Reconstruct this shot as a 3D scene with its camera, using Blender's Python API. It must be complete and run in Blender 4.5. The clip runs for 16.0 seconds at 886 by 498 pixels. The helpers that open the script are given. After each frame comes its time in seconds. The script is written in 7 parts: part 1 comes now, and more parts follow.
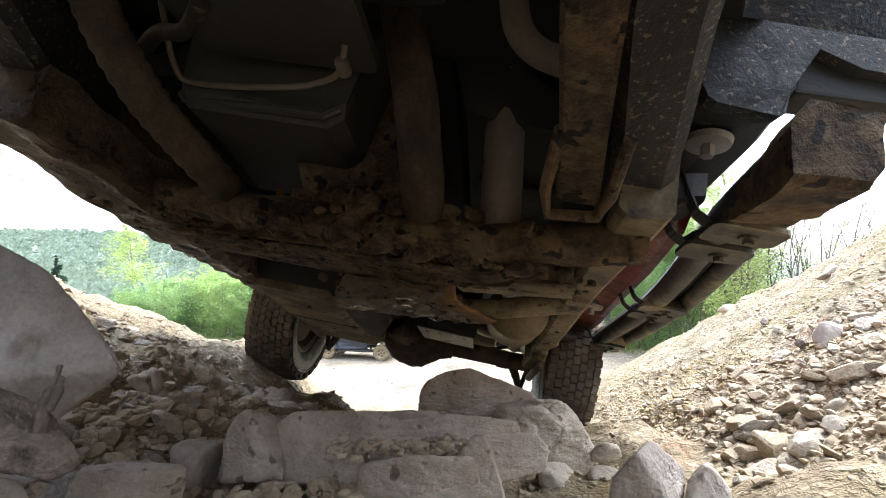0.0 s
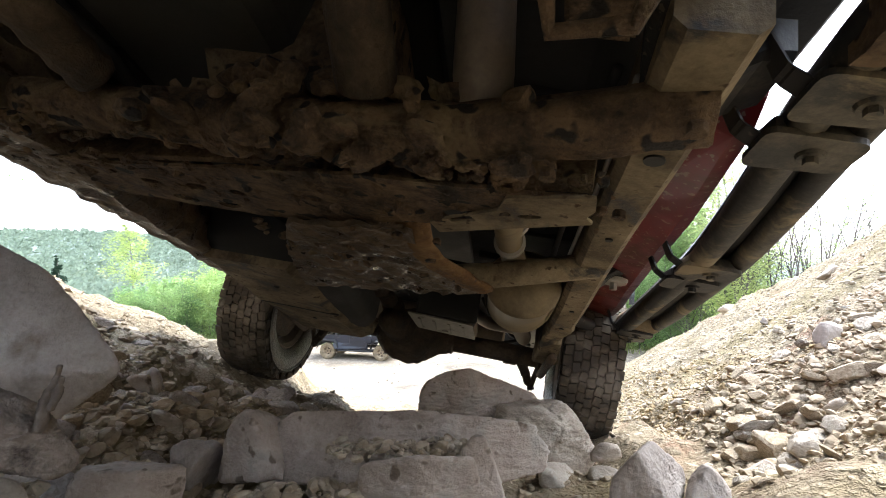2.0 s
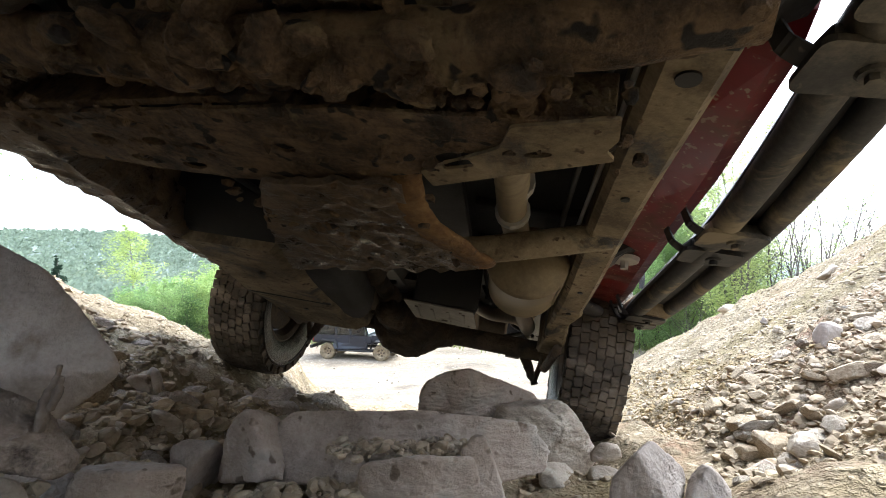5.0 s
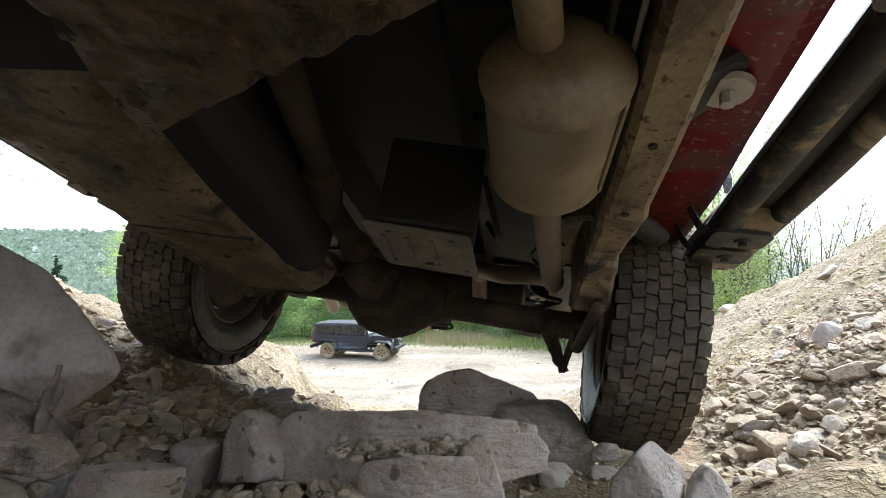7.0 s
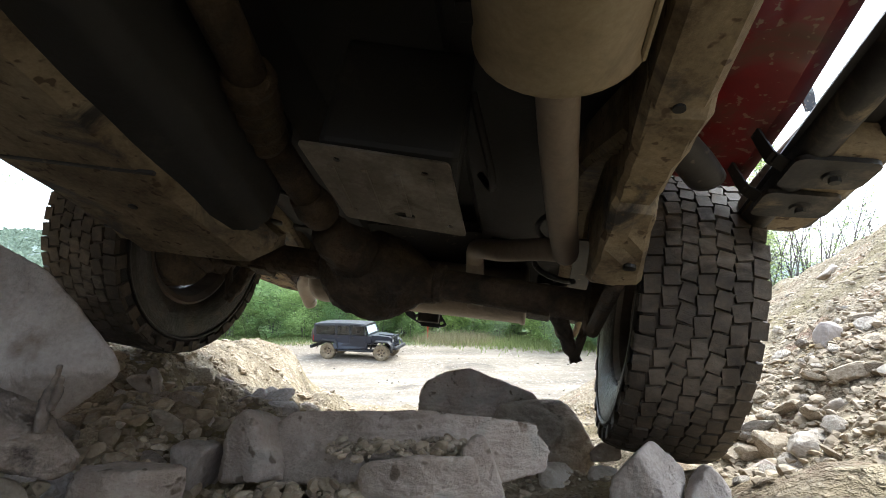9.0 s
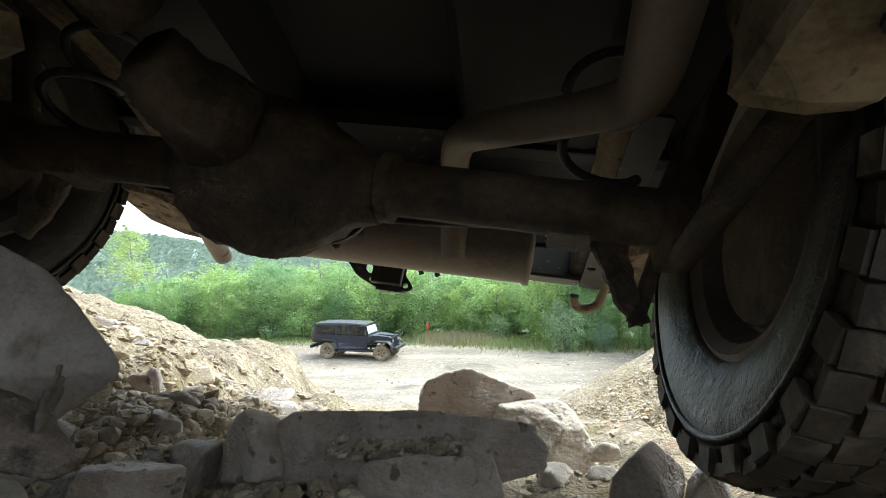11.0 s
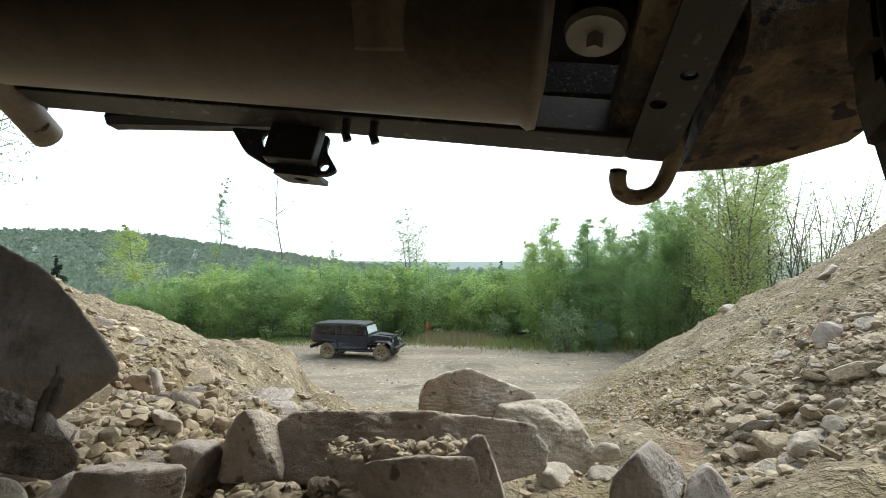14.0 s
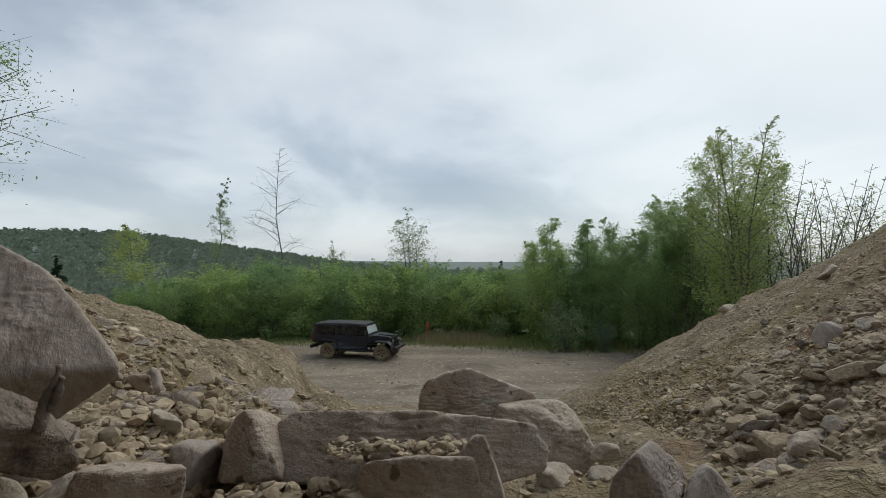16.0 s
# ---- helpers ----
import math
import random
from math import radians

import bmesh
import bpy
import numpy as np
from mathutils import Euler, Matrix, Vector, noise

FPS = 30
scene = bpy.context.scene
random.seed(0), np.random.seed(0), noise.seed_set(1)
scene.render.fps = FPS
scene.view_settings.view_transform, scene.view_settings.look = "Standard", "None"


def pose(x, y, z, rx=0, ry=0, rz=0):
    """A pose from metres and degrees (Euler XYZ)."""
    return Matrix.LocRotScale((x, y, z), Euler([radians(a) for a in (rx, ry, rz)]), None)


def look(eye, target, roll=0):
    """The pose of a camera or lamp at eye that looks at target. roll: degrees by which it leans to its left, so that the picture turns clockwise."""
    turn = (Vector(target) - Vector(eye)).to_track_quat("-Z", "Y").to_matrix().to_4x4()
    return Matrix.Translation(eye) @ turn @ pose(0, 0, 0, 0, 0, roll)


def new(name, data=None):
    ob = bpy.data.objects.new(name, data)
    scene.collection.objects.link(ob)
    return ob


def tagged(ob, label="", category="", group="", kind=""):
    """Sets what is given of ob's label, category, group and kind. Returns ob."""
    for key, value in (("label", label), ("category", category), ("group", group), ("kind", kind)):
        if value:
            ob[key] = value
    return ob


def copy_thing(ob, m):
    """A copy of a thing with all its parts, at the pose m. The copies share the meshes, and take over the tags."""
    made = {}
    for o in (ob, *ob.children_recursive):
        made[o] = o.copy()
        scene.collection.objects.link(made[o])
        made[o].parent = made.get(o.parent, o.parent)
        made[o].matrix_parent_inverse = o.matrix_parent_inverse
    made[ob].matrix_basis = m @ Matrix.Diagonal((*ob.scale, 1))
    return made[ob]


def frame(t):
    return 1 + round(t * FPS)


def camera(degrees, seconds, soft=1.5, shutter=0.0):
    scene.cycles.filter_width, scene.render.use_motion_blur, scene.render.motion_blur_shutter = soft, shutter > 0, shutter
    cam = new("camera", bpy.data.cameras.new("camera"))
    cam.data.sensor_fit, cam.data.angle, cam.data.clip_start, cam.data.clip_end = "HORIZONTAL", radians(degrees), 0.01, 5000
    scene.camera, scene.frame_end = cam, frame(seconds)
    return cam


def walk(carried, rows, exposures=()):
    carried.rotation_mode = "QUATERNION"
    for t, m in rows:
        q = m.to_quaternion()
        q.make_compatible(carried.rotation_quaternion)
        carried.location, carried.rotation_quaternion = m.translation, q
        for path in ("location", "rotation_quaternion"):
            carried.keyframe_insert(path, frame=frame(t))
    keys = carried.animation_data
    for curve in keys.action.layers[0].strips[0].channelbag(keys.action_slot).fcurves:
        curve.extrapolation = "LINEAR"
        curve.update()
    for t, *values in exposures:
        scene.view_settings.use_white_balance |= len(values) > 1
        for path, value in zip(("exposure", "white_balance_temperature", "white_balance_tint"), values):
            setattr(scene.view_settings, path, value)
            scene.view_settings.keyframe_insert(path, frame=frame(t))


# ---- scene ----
cam = camera(82.1, 16.0, soft=0.9)
EYE = pose(0, 0, 4.85, 91.34, 0, 0)
walk(cam, [(0.0, EYE), (16.0, EYE)], exposures=[
    (0.0, 3.25, 5950, 10), (4.2, 3.15, 5920, 9), (6.3, 2.85, 5820, 8), (9.2, 2.8, 5780, 7), (11.3, 2.75, 5750, 1),
    (12.4, 2.65, 5800, 4), (13.0, 2.2, 6000, 3), (14.0, 1.65, 6150, 2), (14.5, 1.15, 6250, 2), (15.2, 0.66, 6300, 4), (16.0, 0.2, 6350, 6)])

# ---- sky and sun ----
SUN_UP, SUN_TURN = radians(50), radians(45)
world = bpy.data.worlds.new("overcast_sky")
world.use_nodes = True
scene.world = world


def wire(tree, kind, **values):
    """A node with its inputs set by name or index, or linked from other sockets."""
    node = tree.nodes.new(kind)
    for key, value in values.items():
        if key.startswith("set_"):
            if key == "set_operation":
                node.operation = value
            elif key == "set_blend_type":
                node.blend_type = value
            elif key == "set_data_type":
                node.data_type = value
            continue
        socket = node.inputs[int(key[1:])] if key[0] == "i" and key[1:].isdigit() else node.inputs[key.replace("_", " ")]
        if isinstance(value, bpy.types.NodeSocket):
            tree.links.new(value, socket)
        else:
            socket.default_value = value
    return node


def ramp(tree, factor, stops):
    node = tree.nodes.new("ShaderNodeValToRGB")
    tree.links.new(factor, node.inputs[0])
    e = node.color_ramp.elements
    while len(e) < len(stops):
        e.new(0.5)
    for el, (at, value) in zip(e, stops):
        el.position = at
        el.color = (*value, 1) if isinstance(value, tuple) else (value, value, value, 1)
    return node.outputs[0]


def mix(tree, factor, a, b, how="MIX"):
    node = tree.nodes.new("ShaderNodeMix")
    node.data_type, node.blend_type = "RGBA", how
    for socket, value in ((node.inputs[0], factor), (node.inputs[6], a), (node.inputs[7], b)):
        if isinstance(value, bpy.types.NodeSocket):
            tree.links.new(value, socket)
        elif isinstance(value, tuple):
            socket.default_value = (*value, 1)
        else:
            socket.default_value = value
    return node.outputs[2]


def make_sky():
    t = world.node_tree
    t.nodes.clear()
    sky = t.nodes.new("ShaderNodeTexSky")
    sky.sky_type, sky.sun_disc = "NISHITA", False
    sky.sun_elevation, sky.sun_rotation = SUN_UP, SUN_TURN
    co = t.nodes.new("ShaderNodeTexCoord")
    # the cloud sheet: directions flattened so that the clouds draw together towards the horizon
    split = wire(t, "ShaderNodeSeparateXYZ", Vector=co.outputs["Generated"])
    up = wire(t, "ShaderNodeMath", set_operation="MAXIMUM", i0=split.outputs[2], i1=0.0)
    up = wire(t, "ShaderNodeMath", set_operation="ADD", i0=up.outputs[0], i1=0.32)
    u = wire(t, "ShaderNodeMath", set_operation="DIVIDE", i0=split.outputs[0], i1=up.outputs[0])
    v = wire(t, "ShaderNodeMath", set_operation="DIVIDE", i0=split.outputs[1], i1=up.outputs[0])
    flat = wire(t, "ShaderNodeCombineXYZ", X=u.outputs[0], Y=v.outputs[0], Z=2.3)
    big = wire(t, "ShaderNodeTexNoise", Vector=flat.outputs[0], Scale=1.2, Detail=7.0, Roughness=0.5, Distortion=0.35)
    tone = ramp(t, big.outputs[0], [(0.36, (0.40, 0.46, 0.54)), (0.47, (0.56, 0.61, 0.69)), (0.54, (0.76, 0.80, 0.86)), (0.66, (0.97, 0.98, 1.0))])
    haze = ramp(t, split.outputs[2], [(0.0, 0.6), (0.15, 0.2), (0.4, 0.0)])
    tone = mix(t, haze, tone, (0.76, 0.80, 0.85))
    # the cloud sheet is brighter round the hidden sun
    near_sun = wire(t, "ShaderNodeVectorMath", set_operation="DOT_PRODUCT", i0=co.outputs["Generated"], i1=Vector((30, 30, 42)).normalized())
    glow = ramp(t, near_sun.outputs["Value"], [(0.62, 0.0), (0.94, 1.0)])
    tone = mix(t, glow, tone, (1.08, 1.09, 1.07))
    dim = mix(t, 0.03, tone, sky.outputs[0])
    back = wire(t, "ShaderNodeBackground", Color=dim, Strength=0.66)
    out = t.nodes.new("ShaderNodeOutputWorld")
    t.links.new(back.outputs[0], out.inputs[0])


make_sky()
sun = new("sun", bpy.data.lights.new("sun", "SUN"))
sun.data.energy, sun.data.angle, sun.data.color = 1.1, radians(32), (1.0, 0.95, 0.87)
sun.matrix_world = look((30, 30, 50.6), (0, 0, 0))


# ---- materials ----
def surface(name, stops, scale=6.0, rough=0.85, metal=0.0, bump=0.3, fine=60.0, stain=None, stain_at=(0.52, 0.62), stain_scale=3.0,
            speck=None, speck_scale=40.0, speck_at=(0.62, 0.66), vary=0.0, coat=0.0, rough_span=0.15, depth=0.01, stain_rough=None, pure=0.78, stretch=None, coarse=0.0, chips=0.0, clay=None):
    """A worn surface: two scales of colour, a stain with soft edges, specks, fine relief. pure: how full the colours are."""
    def dull(c):
        grey = 0.3 * c[0] + 0.6 * c[1] + 0.1 * c[2]
        return tuple(grey + pure * (v - grey) for v in c)
    stops = [(at, dull(c)) for at, c in stops]
    stain, speck, clay = stain and dull(stain), speck and dull(speck), clay and dull(clay)
    m = bpy.data.materials.new(name)
    m.use_nodes = True
    t = m.node_tree
    b = t.nodes["Principled BSDF"]
    co = t.nodes.new("ShaderNodeTexCoord").outputs["Object"]
    wide_co = co
    if stretch:
        wide_co = wire(t, "ShaderNodeVectorMath", set_operation="MULTIPLY", i0=co, i1=Vector(stretch)).outputs[0]
    wide = wire(t, "ShaderNodeTexNoise", Vector=wide_co, Scale=scale, Detail=6.0, Roughness=0.62, Distortion=0.4)
    grain = wire(t, "ShaderNodeTexNoise", Vector=co, Scale=fine, Detail=4.0, Roughness=0.7)
    both = wire(t, "ShaderNodeMath", set_operation="MULTIPLY_ADD", i0=grain.outputs[0], i1=0.35, i2=wide.outputs[0])
    both = wire(t, "ShaderNodeMath", set_operation="SUBTRACT", i0=both.outputs[0], i1=0.175)
    colour = ramp(t, both.outputs[0], stops)
    chip_heights = []
    if clay:
        patch = wire(t, "ShaderNodeTexNoise", Vector=co, Scale=stain_scale * 1.3, Detail=7.0, Roughness=0.6, Distortion=1.4)
        colour = mix(t, ramp(t, patch.outputs[0], [(0.54, 0.0), (0.66, 0.75)]), colour, clay)
    if chips:
        # crushed stone pressed into the soil at three sizes
        wobble = wire(t, "ShaderNodeTexNoise", Vector=co, Scale=30.0, Detail=2.0)
        bent = wire(t, "ShaderNodeVectorMath", set_operation="MULTIPLY_ADD", i0=wobble.outputs[1], i1=Vector((0.02, 0.02, 0.02)), i2=co)
        for size in (1.0, 2.3, 5.0):
            cell = wire(t, "ShaderNodeTexVoronoi", Vector=bent.outputs[0], Scale=chips * size)
            lit = wire(t, "ShaderNodeSeparateXYZ", Vector=cell.outputs["Color"])
            rare = ramp(t, lit.outputs[0], [(0.55, 0.0), (0.72, 1.0)])
            core = ramp(t, cell.outputs["Distance"], [(0.30, 1.0), (0.52, 0.0)])
            mask = wire(t, "ShaderNodeMath", set_operation="MULTIPLY", i0=rare, i1=core)
            tone = ramp(t, lit.outputs[1], [(0.0, tuple(v * 0.62 for v in stops[1][1])), (0.5, stops[-1][1]), (1.0, tuple(min(0.6, v * 1.7) for v in stops[-1][1]))])
            soft = wire(t, "ShaderNodeMath", set_operation="MULTIPLY", i0=mask.outputs[0], i1=0.75)
            colour = mix(t, soft.outputs[0], colour, tone)
            chip_heights.append((mask.outputs[0], 0.012 / size))
    roughness = None
    if stain:
        patch = wire(t, "ShaderNodeTexNoise", Vector=co, Scale=stain_scale, Detail=7.0, Roughness=0.66, Distortion=0.8)
        mask = ramp(t, patch.outputs[0], [(stain_at[0], 0.0), (stain_at[1], 1.0)])
        colour = mix(t, mask, colour, stain)
        if stain_rough is not None:
            roughness = mix(t, mask, (rough,) * 3, (stain_rough,) * 3)
    if speck:
        dots = wire(t, "ShaderNodeTexNoise", Vector=co, Scale=speck_scale, Detail=2.0, Roughness=0.5)
        mask = ramp(t, dots.outputs[0], [(speck_at[0], 0.0), (speck_at[1], 1.0)])
        colour = mix(t, mask, colour, speck)
    if vary:
        info = t.nodes.new("ShaderNodeObjectInfo")
        isle = t.nodes.new("ShaderNodeNewGeometry")
        both_r = wire(t, "ShaderNodeMath", set_operation="ADD", i0=info.outputs["Random"], i1=isle.outputs["Random Per Island"])
        part_r = wire(t, "ShaderNodeMath", set_operation="FRACT", i0=both_r.outputs[0])
        tone = ramp(t, part_r.outputs[0], [(0.0, 1.0 - vary), (1.0, 1.0 + vary)])
        colour = mix(t, 1.0, colour, tone, "MULTIPLY")
    t.links.new(colour, b.inputs["Base Color"])
    if roughness is None:
        roughness = ramp(t, both.outputs[0], [(0.3, max(0.02, rough - rough_span)), (0.7, min(1.0, rough + rough_span))])
    t.links.new(roughness, b.inputs["Roughness"])
    b.inputs["Metallic"].default_value = metal
    b.inputs["Coat Weight"].default_value = coat
    b.inputs["Specular IOR Level"].default_value = 0.4
    if bump:
        h = wire(t, "ShaderNodeBump", Strength=bump, Distance=depth, Height=both.outputs[0])
        if coarse:
            pits = wire(t, "ShaderNodeTexNoise", Vector=wide_co, Scale=scale * 3.5, Detail=6.0, Roughness=0.72, Distortion=0.15)
            h = wire(t, "ShaderNodeBump", Strength=coarse, Distance=depth * 2.5, Height=pits.outputs[0], Normal=h.outputs[0])
        for socket, high in chip_heights:
            h = wire(t, "ShaderNodeBump", Strength=0.9, Distance=high, Height=socket, Normal=h.outputs[0])
        t.links.new(h.outputs[0], b.inputs["Normal"])
    return m


def glass(name, tint):
    m = bpy.data.materials.new(name)
    m.use_nodes = True
    b = m.node_tree.nodes["Principled BSDF"]
    b.inputs["Base Color"].default_value = (*tint, 1)
    b.inputs["Roughness"].default_value = 0.04
    b.inputs["Transmission Weight"].default_value = 1.0
    return m


def leaf_material(name, dark, light):
    m = bpy.data.materials.new(name)
    m.use_nodes = True
    t = m.node_tree
    b = t.nodes["Principled BSDF"]
    isle = t.nodes.new("ShaderNodeNewGeometry").outputs["Random Per Island"]
    info = t.nodes.new("ShaderNodeObjectInfo").outputs["Random"]
    colour = ramp(t, isle, [(0.0, dark), (0.55, tuple((a + c) / 2 for a, c in zip(dark, light))), (1.0, light)])
    tone = ramp(t, info, [(0.0, (0.75, 0.82, 0.9)), (1.0, (1.25, 1.15, 0.95))])
    colour = mix(t, 1.0, colour, tone, "MULTIPLY")
    t.links.new(colour, b.inputs["Base Color"])
    b.inputs["Roughness"].default_value = 0.6
    b.inputs["Specular IOR Level"].default_value = 0.25
    shine = wire(t, "ShaderNodeBsdfTranslucent", Color=colour)
    both = wire(t, "ShaderNodeMixShader", Fac=0.55, i1=b.outputs[0], i2=shine.outputs[0])
    t.links.new(both.outputs[0], t.nodes["Material Output"].inputs[0])
    return m


EARTH = surface("crushed_stone_earth", [(0.34, (0.119, 0.088, 0.051)), (0.5, (0.223, 0.173, 0.105)), (0.66, (0.339, 0.276, 0.184))], scale=2.2, fine=34, bump=1.0, depth=0.04, coarse=0.8,
                stain=(0.225, 0.175, 0.090), stain_at=(0.5, 0.62), stain_scale=0.7, clay=(0.235, 0.130, 0.075), chips=13.0, rough=0.95, pure=1.0)
STONE = surface("grey_pink_sandstone", [(0.3, (0.231, 0.186, 0.142)), (0.48, (0.404, 0.343, 0.273)), (0.66, (0.567, 0.502, 0.413))], scale=5.5, fine=95, bump=0.8, depth=0.010, coarse=0.6, stretch=(1, 1, 1.6),
                stain=(0.27, 0.215, 0.155), stain_at=(0.53, 0.66), stain_scale=6, vary=0.16, rough=0.9, pure=1.0)
SLAB = surface("dusty_brown_sandstone", [(0.3, (0.236, 0.184, 0.142)), (0.48, (0.394, 0.319, 0.258)), (0.68, (0.536, 0.456, 0.382))], scale=5, fine=120, bump=1.0, depth=0.008, coarse=0.7, stretch=(1.0, 1.0, 1.15),
               stain=(0.38, 0.34, 0.285), stain_at=(0.52, 0.66), stain_scale=6, speck=(0.17, 0.13, 0.095), speck_scale=30, speck_at=(0.63, 0.70), rough=0.92, pure=1.0)
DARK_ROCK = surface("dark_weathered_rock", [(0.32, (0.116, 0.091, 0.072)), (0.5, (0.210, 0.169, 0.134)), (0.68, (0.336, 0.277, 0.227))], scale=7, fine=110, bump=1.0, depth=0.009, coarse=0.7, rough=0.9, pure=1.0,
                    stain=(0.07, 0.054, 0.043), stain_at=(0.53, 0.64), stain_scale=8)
GREY_ROCK = surface("smooth_grey_sandstone", [(0.32, (0.223, 0.188, 0.160)), (0.5, (0.356, 0.306, 0.265)), (0.68, (0.479, 0.420, 0.372))], scale=5, fine=150, bump=0.7, depth=0.006, coarse=0.45, stretch=(1.4, 1.0, 0.7),
                    stain=(0.225, 0.178, 0.135), stain_at=(0.55, 0.68), stain_scale=5, rough=0.9, pure=1.0)
SOIL_STONE = surface("earth_coated_stone", [(0.3, (0.200, 0.151, 0.096)), (0.5, (0.315, 0.250, 0.171)), (0.7, (0.473, 0.398, 0.298))], scale=14, fine=90, bump=0.8, depth=0.006, vary=0.28, rough=0.94, pure=1.0)
GRAVEL = surface("mixed_gravel", [(0.3, (0.19, 0.152, 0.112)), (0.5, (0.31, 0.262, 0.205)), (0.7, (0.45, 0.40, 0.335))], scale=9, fine=80, bump=0.7, vary=0.34, rough=0.93, pure=0.95)
OLD_WOOD = surface("weathered_dark_wood", [(0.3, (0.09, 0.068, 0.052)), (0.5, (0.17, 0.13, 0.10)), (0.7, (0.29, 0.235, 0.19))], scale=12, fine=130, bump=0.9, rough=0.9)
BARK = surface("grey_bark", [(0.3, (0.06, 0.05, 0.04)), (0.6, (0.17, 0.15, 0.13))], scale=9, fine=60, bump=0.5, rough=0.95)
TWIG = surface("dark_twigs", [(0.3, (0.07, 0.055, 0.045)), (0.6, (0.13, 0.11, 0.095))], scale=4, fine=20, bump=0.0, rough=0.95)
CLAY = surface("orange_clay", [(0.3, (0.085, 0.045, 0.02)), (0.5, (0.19, 0.105, 0.042)), (0.7, (0.30, 0.19, 0.085))], scale=14, fine=80, bump=0.9, depth=0.01, coarse=0.6, rough=0.85, pure=1.0)
OCHRE = surface("ochre_clay", [(0.3, (0.17, 0.115, 0.055)), (0.5, (0.28, 0.205, 0.105)), (0.7, (0.40, 0.31, 0.18))], scale=11, fine=80, bump=0.9, depth=0.01, coarse=0.6, vary=0.2, rough=0.92, pure=1.0)
LEAF = leaf_material("spring_leaf", (0.19, 0.30, 0.105), (0.39, 0.52, 0.225))
LEAF_YELLOW = leaf_material("young_oak_leaf", (0.23, 0.31, 0.115), (0.40, 0.49, 0.21))
LEAF_BLUE = leaf_material("pale_willow_leaf", (0.15, 0.22, 0.11), (0.28, 0.37, 0.21))
# distance haze is put into these leaf colours, paler and bluer
LEAF_HAZED = leaf_material("hazed_hillside_leaf", (0.165, 0.21, 0.165), (0.25, 0.305, 0.24))
LEAF_PINE = leaf_material("pine_needles", (0.012, 0.028, 0.02), (0.03, 0.055, 0.035))
DRY_GRASS = leaf_material("dry_grass", (0.24, 0.21, 0.11), (0.46, 0.40, 0.24))
GREEN_GRASS = leaf_material("short_grass", (0.14, 0.19, 0.075), (0.27, 0.31, 0.15))

# bluish haze of distance is put into the far plain's colour
HAZED_WOOD = surface("hazed_wooded_plain", [(0.3, (0.10, 0.135, 0.12)), (0.5, (0.135, 0.17, 0.15)), (0.7, (0.17, 0.205, 0.18))], scale=0.02, fine=0.3, bump=0.0, rough=0.95, pure=1.0)
YARD = surface("packed_quarry_yard", [(0.34, (0.118, 0.092, 0.066)), (0.5, (0.18, 0.146, 0.106)), (0.66, (0.262, 0.22, 0.166))], scale=0.6, fine=9, bump=0.5, depth=0.03, coarse=0.4, rough=0.95, pure=1.0,
               stretch=(0.25, 1.0, 1.0), stain=(0.105, 0.083, 0.06), stain_at=(0.54, 0.66), stain_scale=0.35, chips=5.0)
MEADOW = surface("meadow_floor", [(0.3, (0.085, 0.11, 0.048)), (0.5, (0.14, 0.16, 0.08)), (0.7, (0.22, 0.215, 0.12))], scale=0.8, fine=14, bump=0.6, depth=0.05, rough=0.95, pure=1.0)

DUSTY_BLACK = surface("dusty_black_steel", [(0.36, (0.012, 0.012, 0.013)), (0.5, (0.03, 0.028, 0.025)), (0.66, (0.10, 0.085, 0.062))], scale=5, fine=70, bump=0.3, depth=0.006, rough=0.6, pure=1.0,
                      stain=(0.21, 0.172, 0.115), stain_at=(0.56, 0.64), stain_scale=4, stain_rough=0.85)
TAN_RUBBER = surface("mud_coated_rubber", [(0.3, (0.09, 0.07, 0.042)), (0.7, (0.22, 0.175, 0.11))], scale=8, fine=50, bump=0.3, rough=0.9, pure=1.0)

RUBBER = surface("dusty_tyre_rubber", [(0.3, (0.032, 0.024, 0.016)), (0.5, (0.071, 0.053, 0.034)), (0.7, (0.137, 0.104, 0.067))], scale=9, fine=90, bump=0.6, depth=0.006, coarse=0.3, rough=0.85,
                 stain=(0.20, 0.16, 0.115), stain_at=(0.52, 0.68), stain_scale=6)
WET_RUBBER = surface("wet_sidewall_rubber", [(0.3, (0.010, 0.0085, 0.007)), (0.7, (0.028, 0.022, 0.016))], scale=10, fine=60, bump=0.6, depth=0.01, coarse=0.5, rough=0.34, rough_span=0.14, pure=1.0,
                     stain=(0.065, 0.048, 0.032), stain_at=(0.5, 0.62), stain_scale=7, stain_rough=0.5)
RIM_STEEL = surface("muddy_wheel_steel", [(0.3, (0.07, 0.052, 0.037)), (0.7, (0.17, 0.14, 0.11))], scale=8, fine=60, bump=0.3, rough=0.5, metal=0.2, stain=(0.13, 0.09, 0.06), stain_scale=6)
TAN_RIM = surface("tan_muddy_rim", [(0.3, (0.14, 0.10, 0.05)), (0.7, (0.30, 0.22, 0.12))], scale=8, fine=60, bump=0.2, rough=0.7)
MUD_FRAME = surface("dusty_frame_paint", [(0.34, (0.085, 0.064, 0.039)), (0.5, (0.185, 0.144, 0.090)), (0.68, (0.29, 0.236, 0.155))], scale=6, fine=90, bump=0.45, depth=0.006, coarse=0.25, rough=0.8, pure=1.0,
                    stain=(0.03, 0.027, 0.025), stain_at=(0.56, 0.66), stain_scale=4.5, stain_rough=0.55, speck=(0.08, 0.055, 0.032), speck_scale=40, speck_at=(0.62, 0.68))
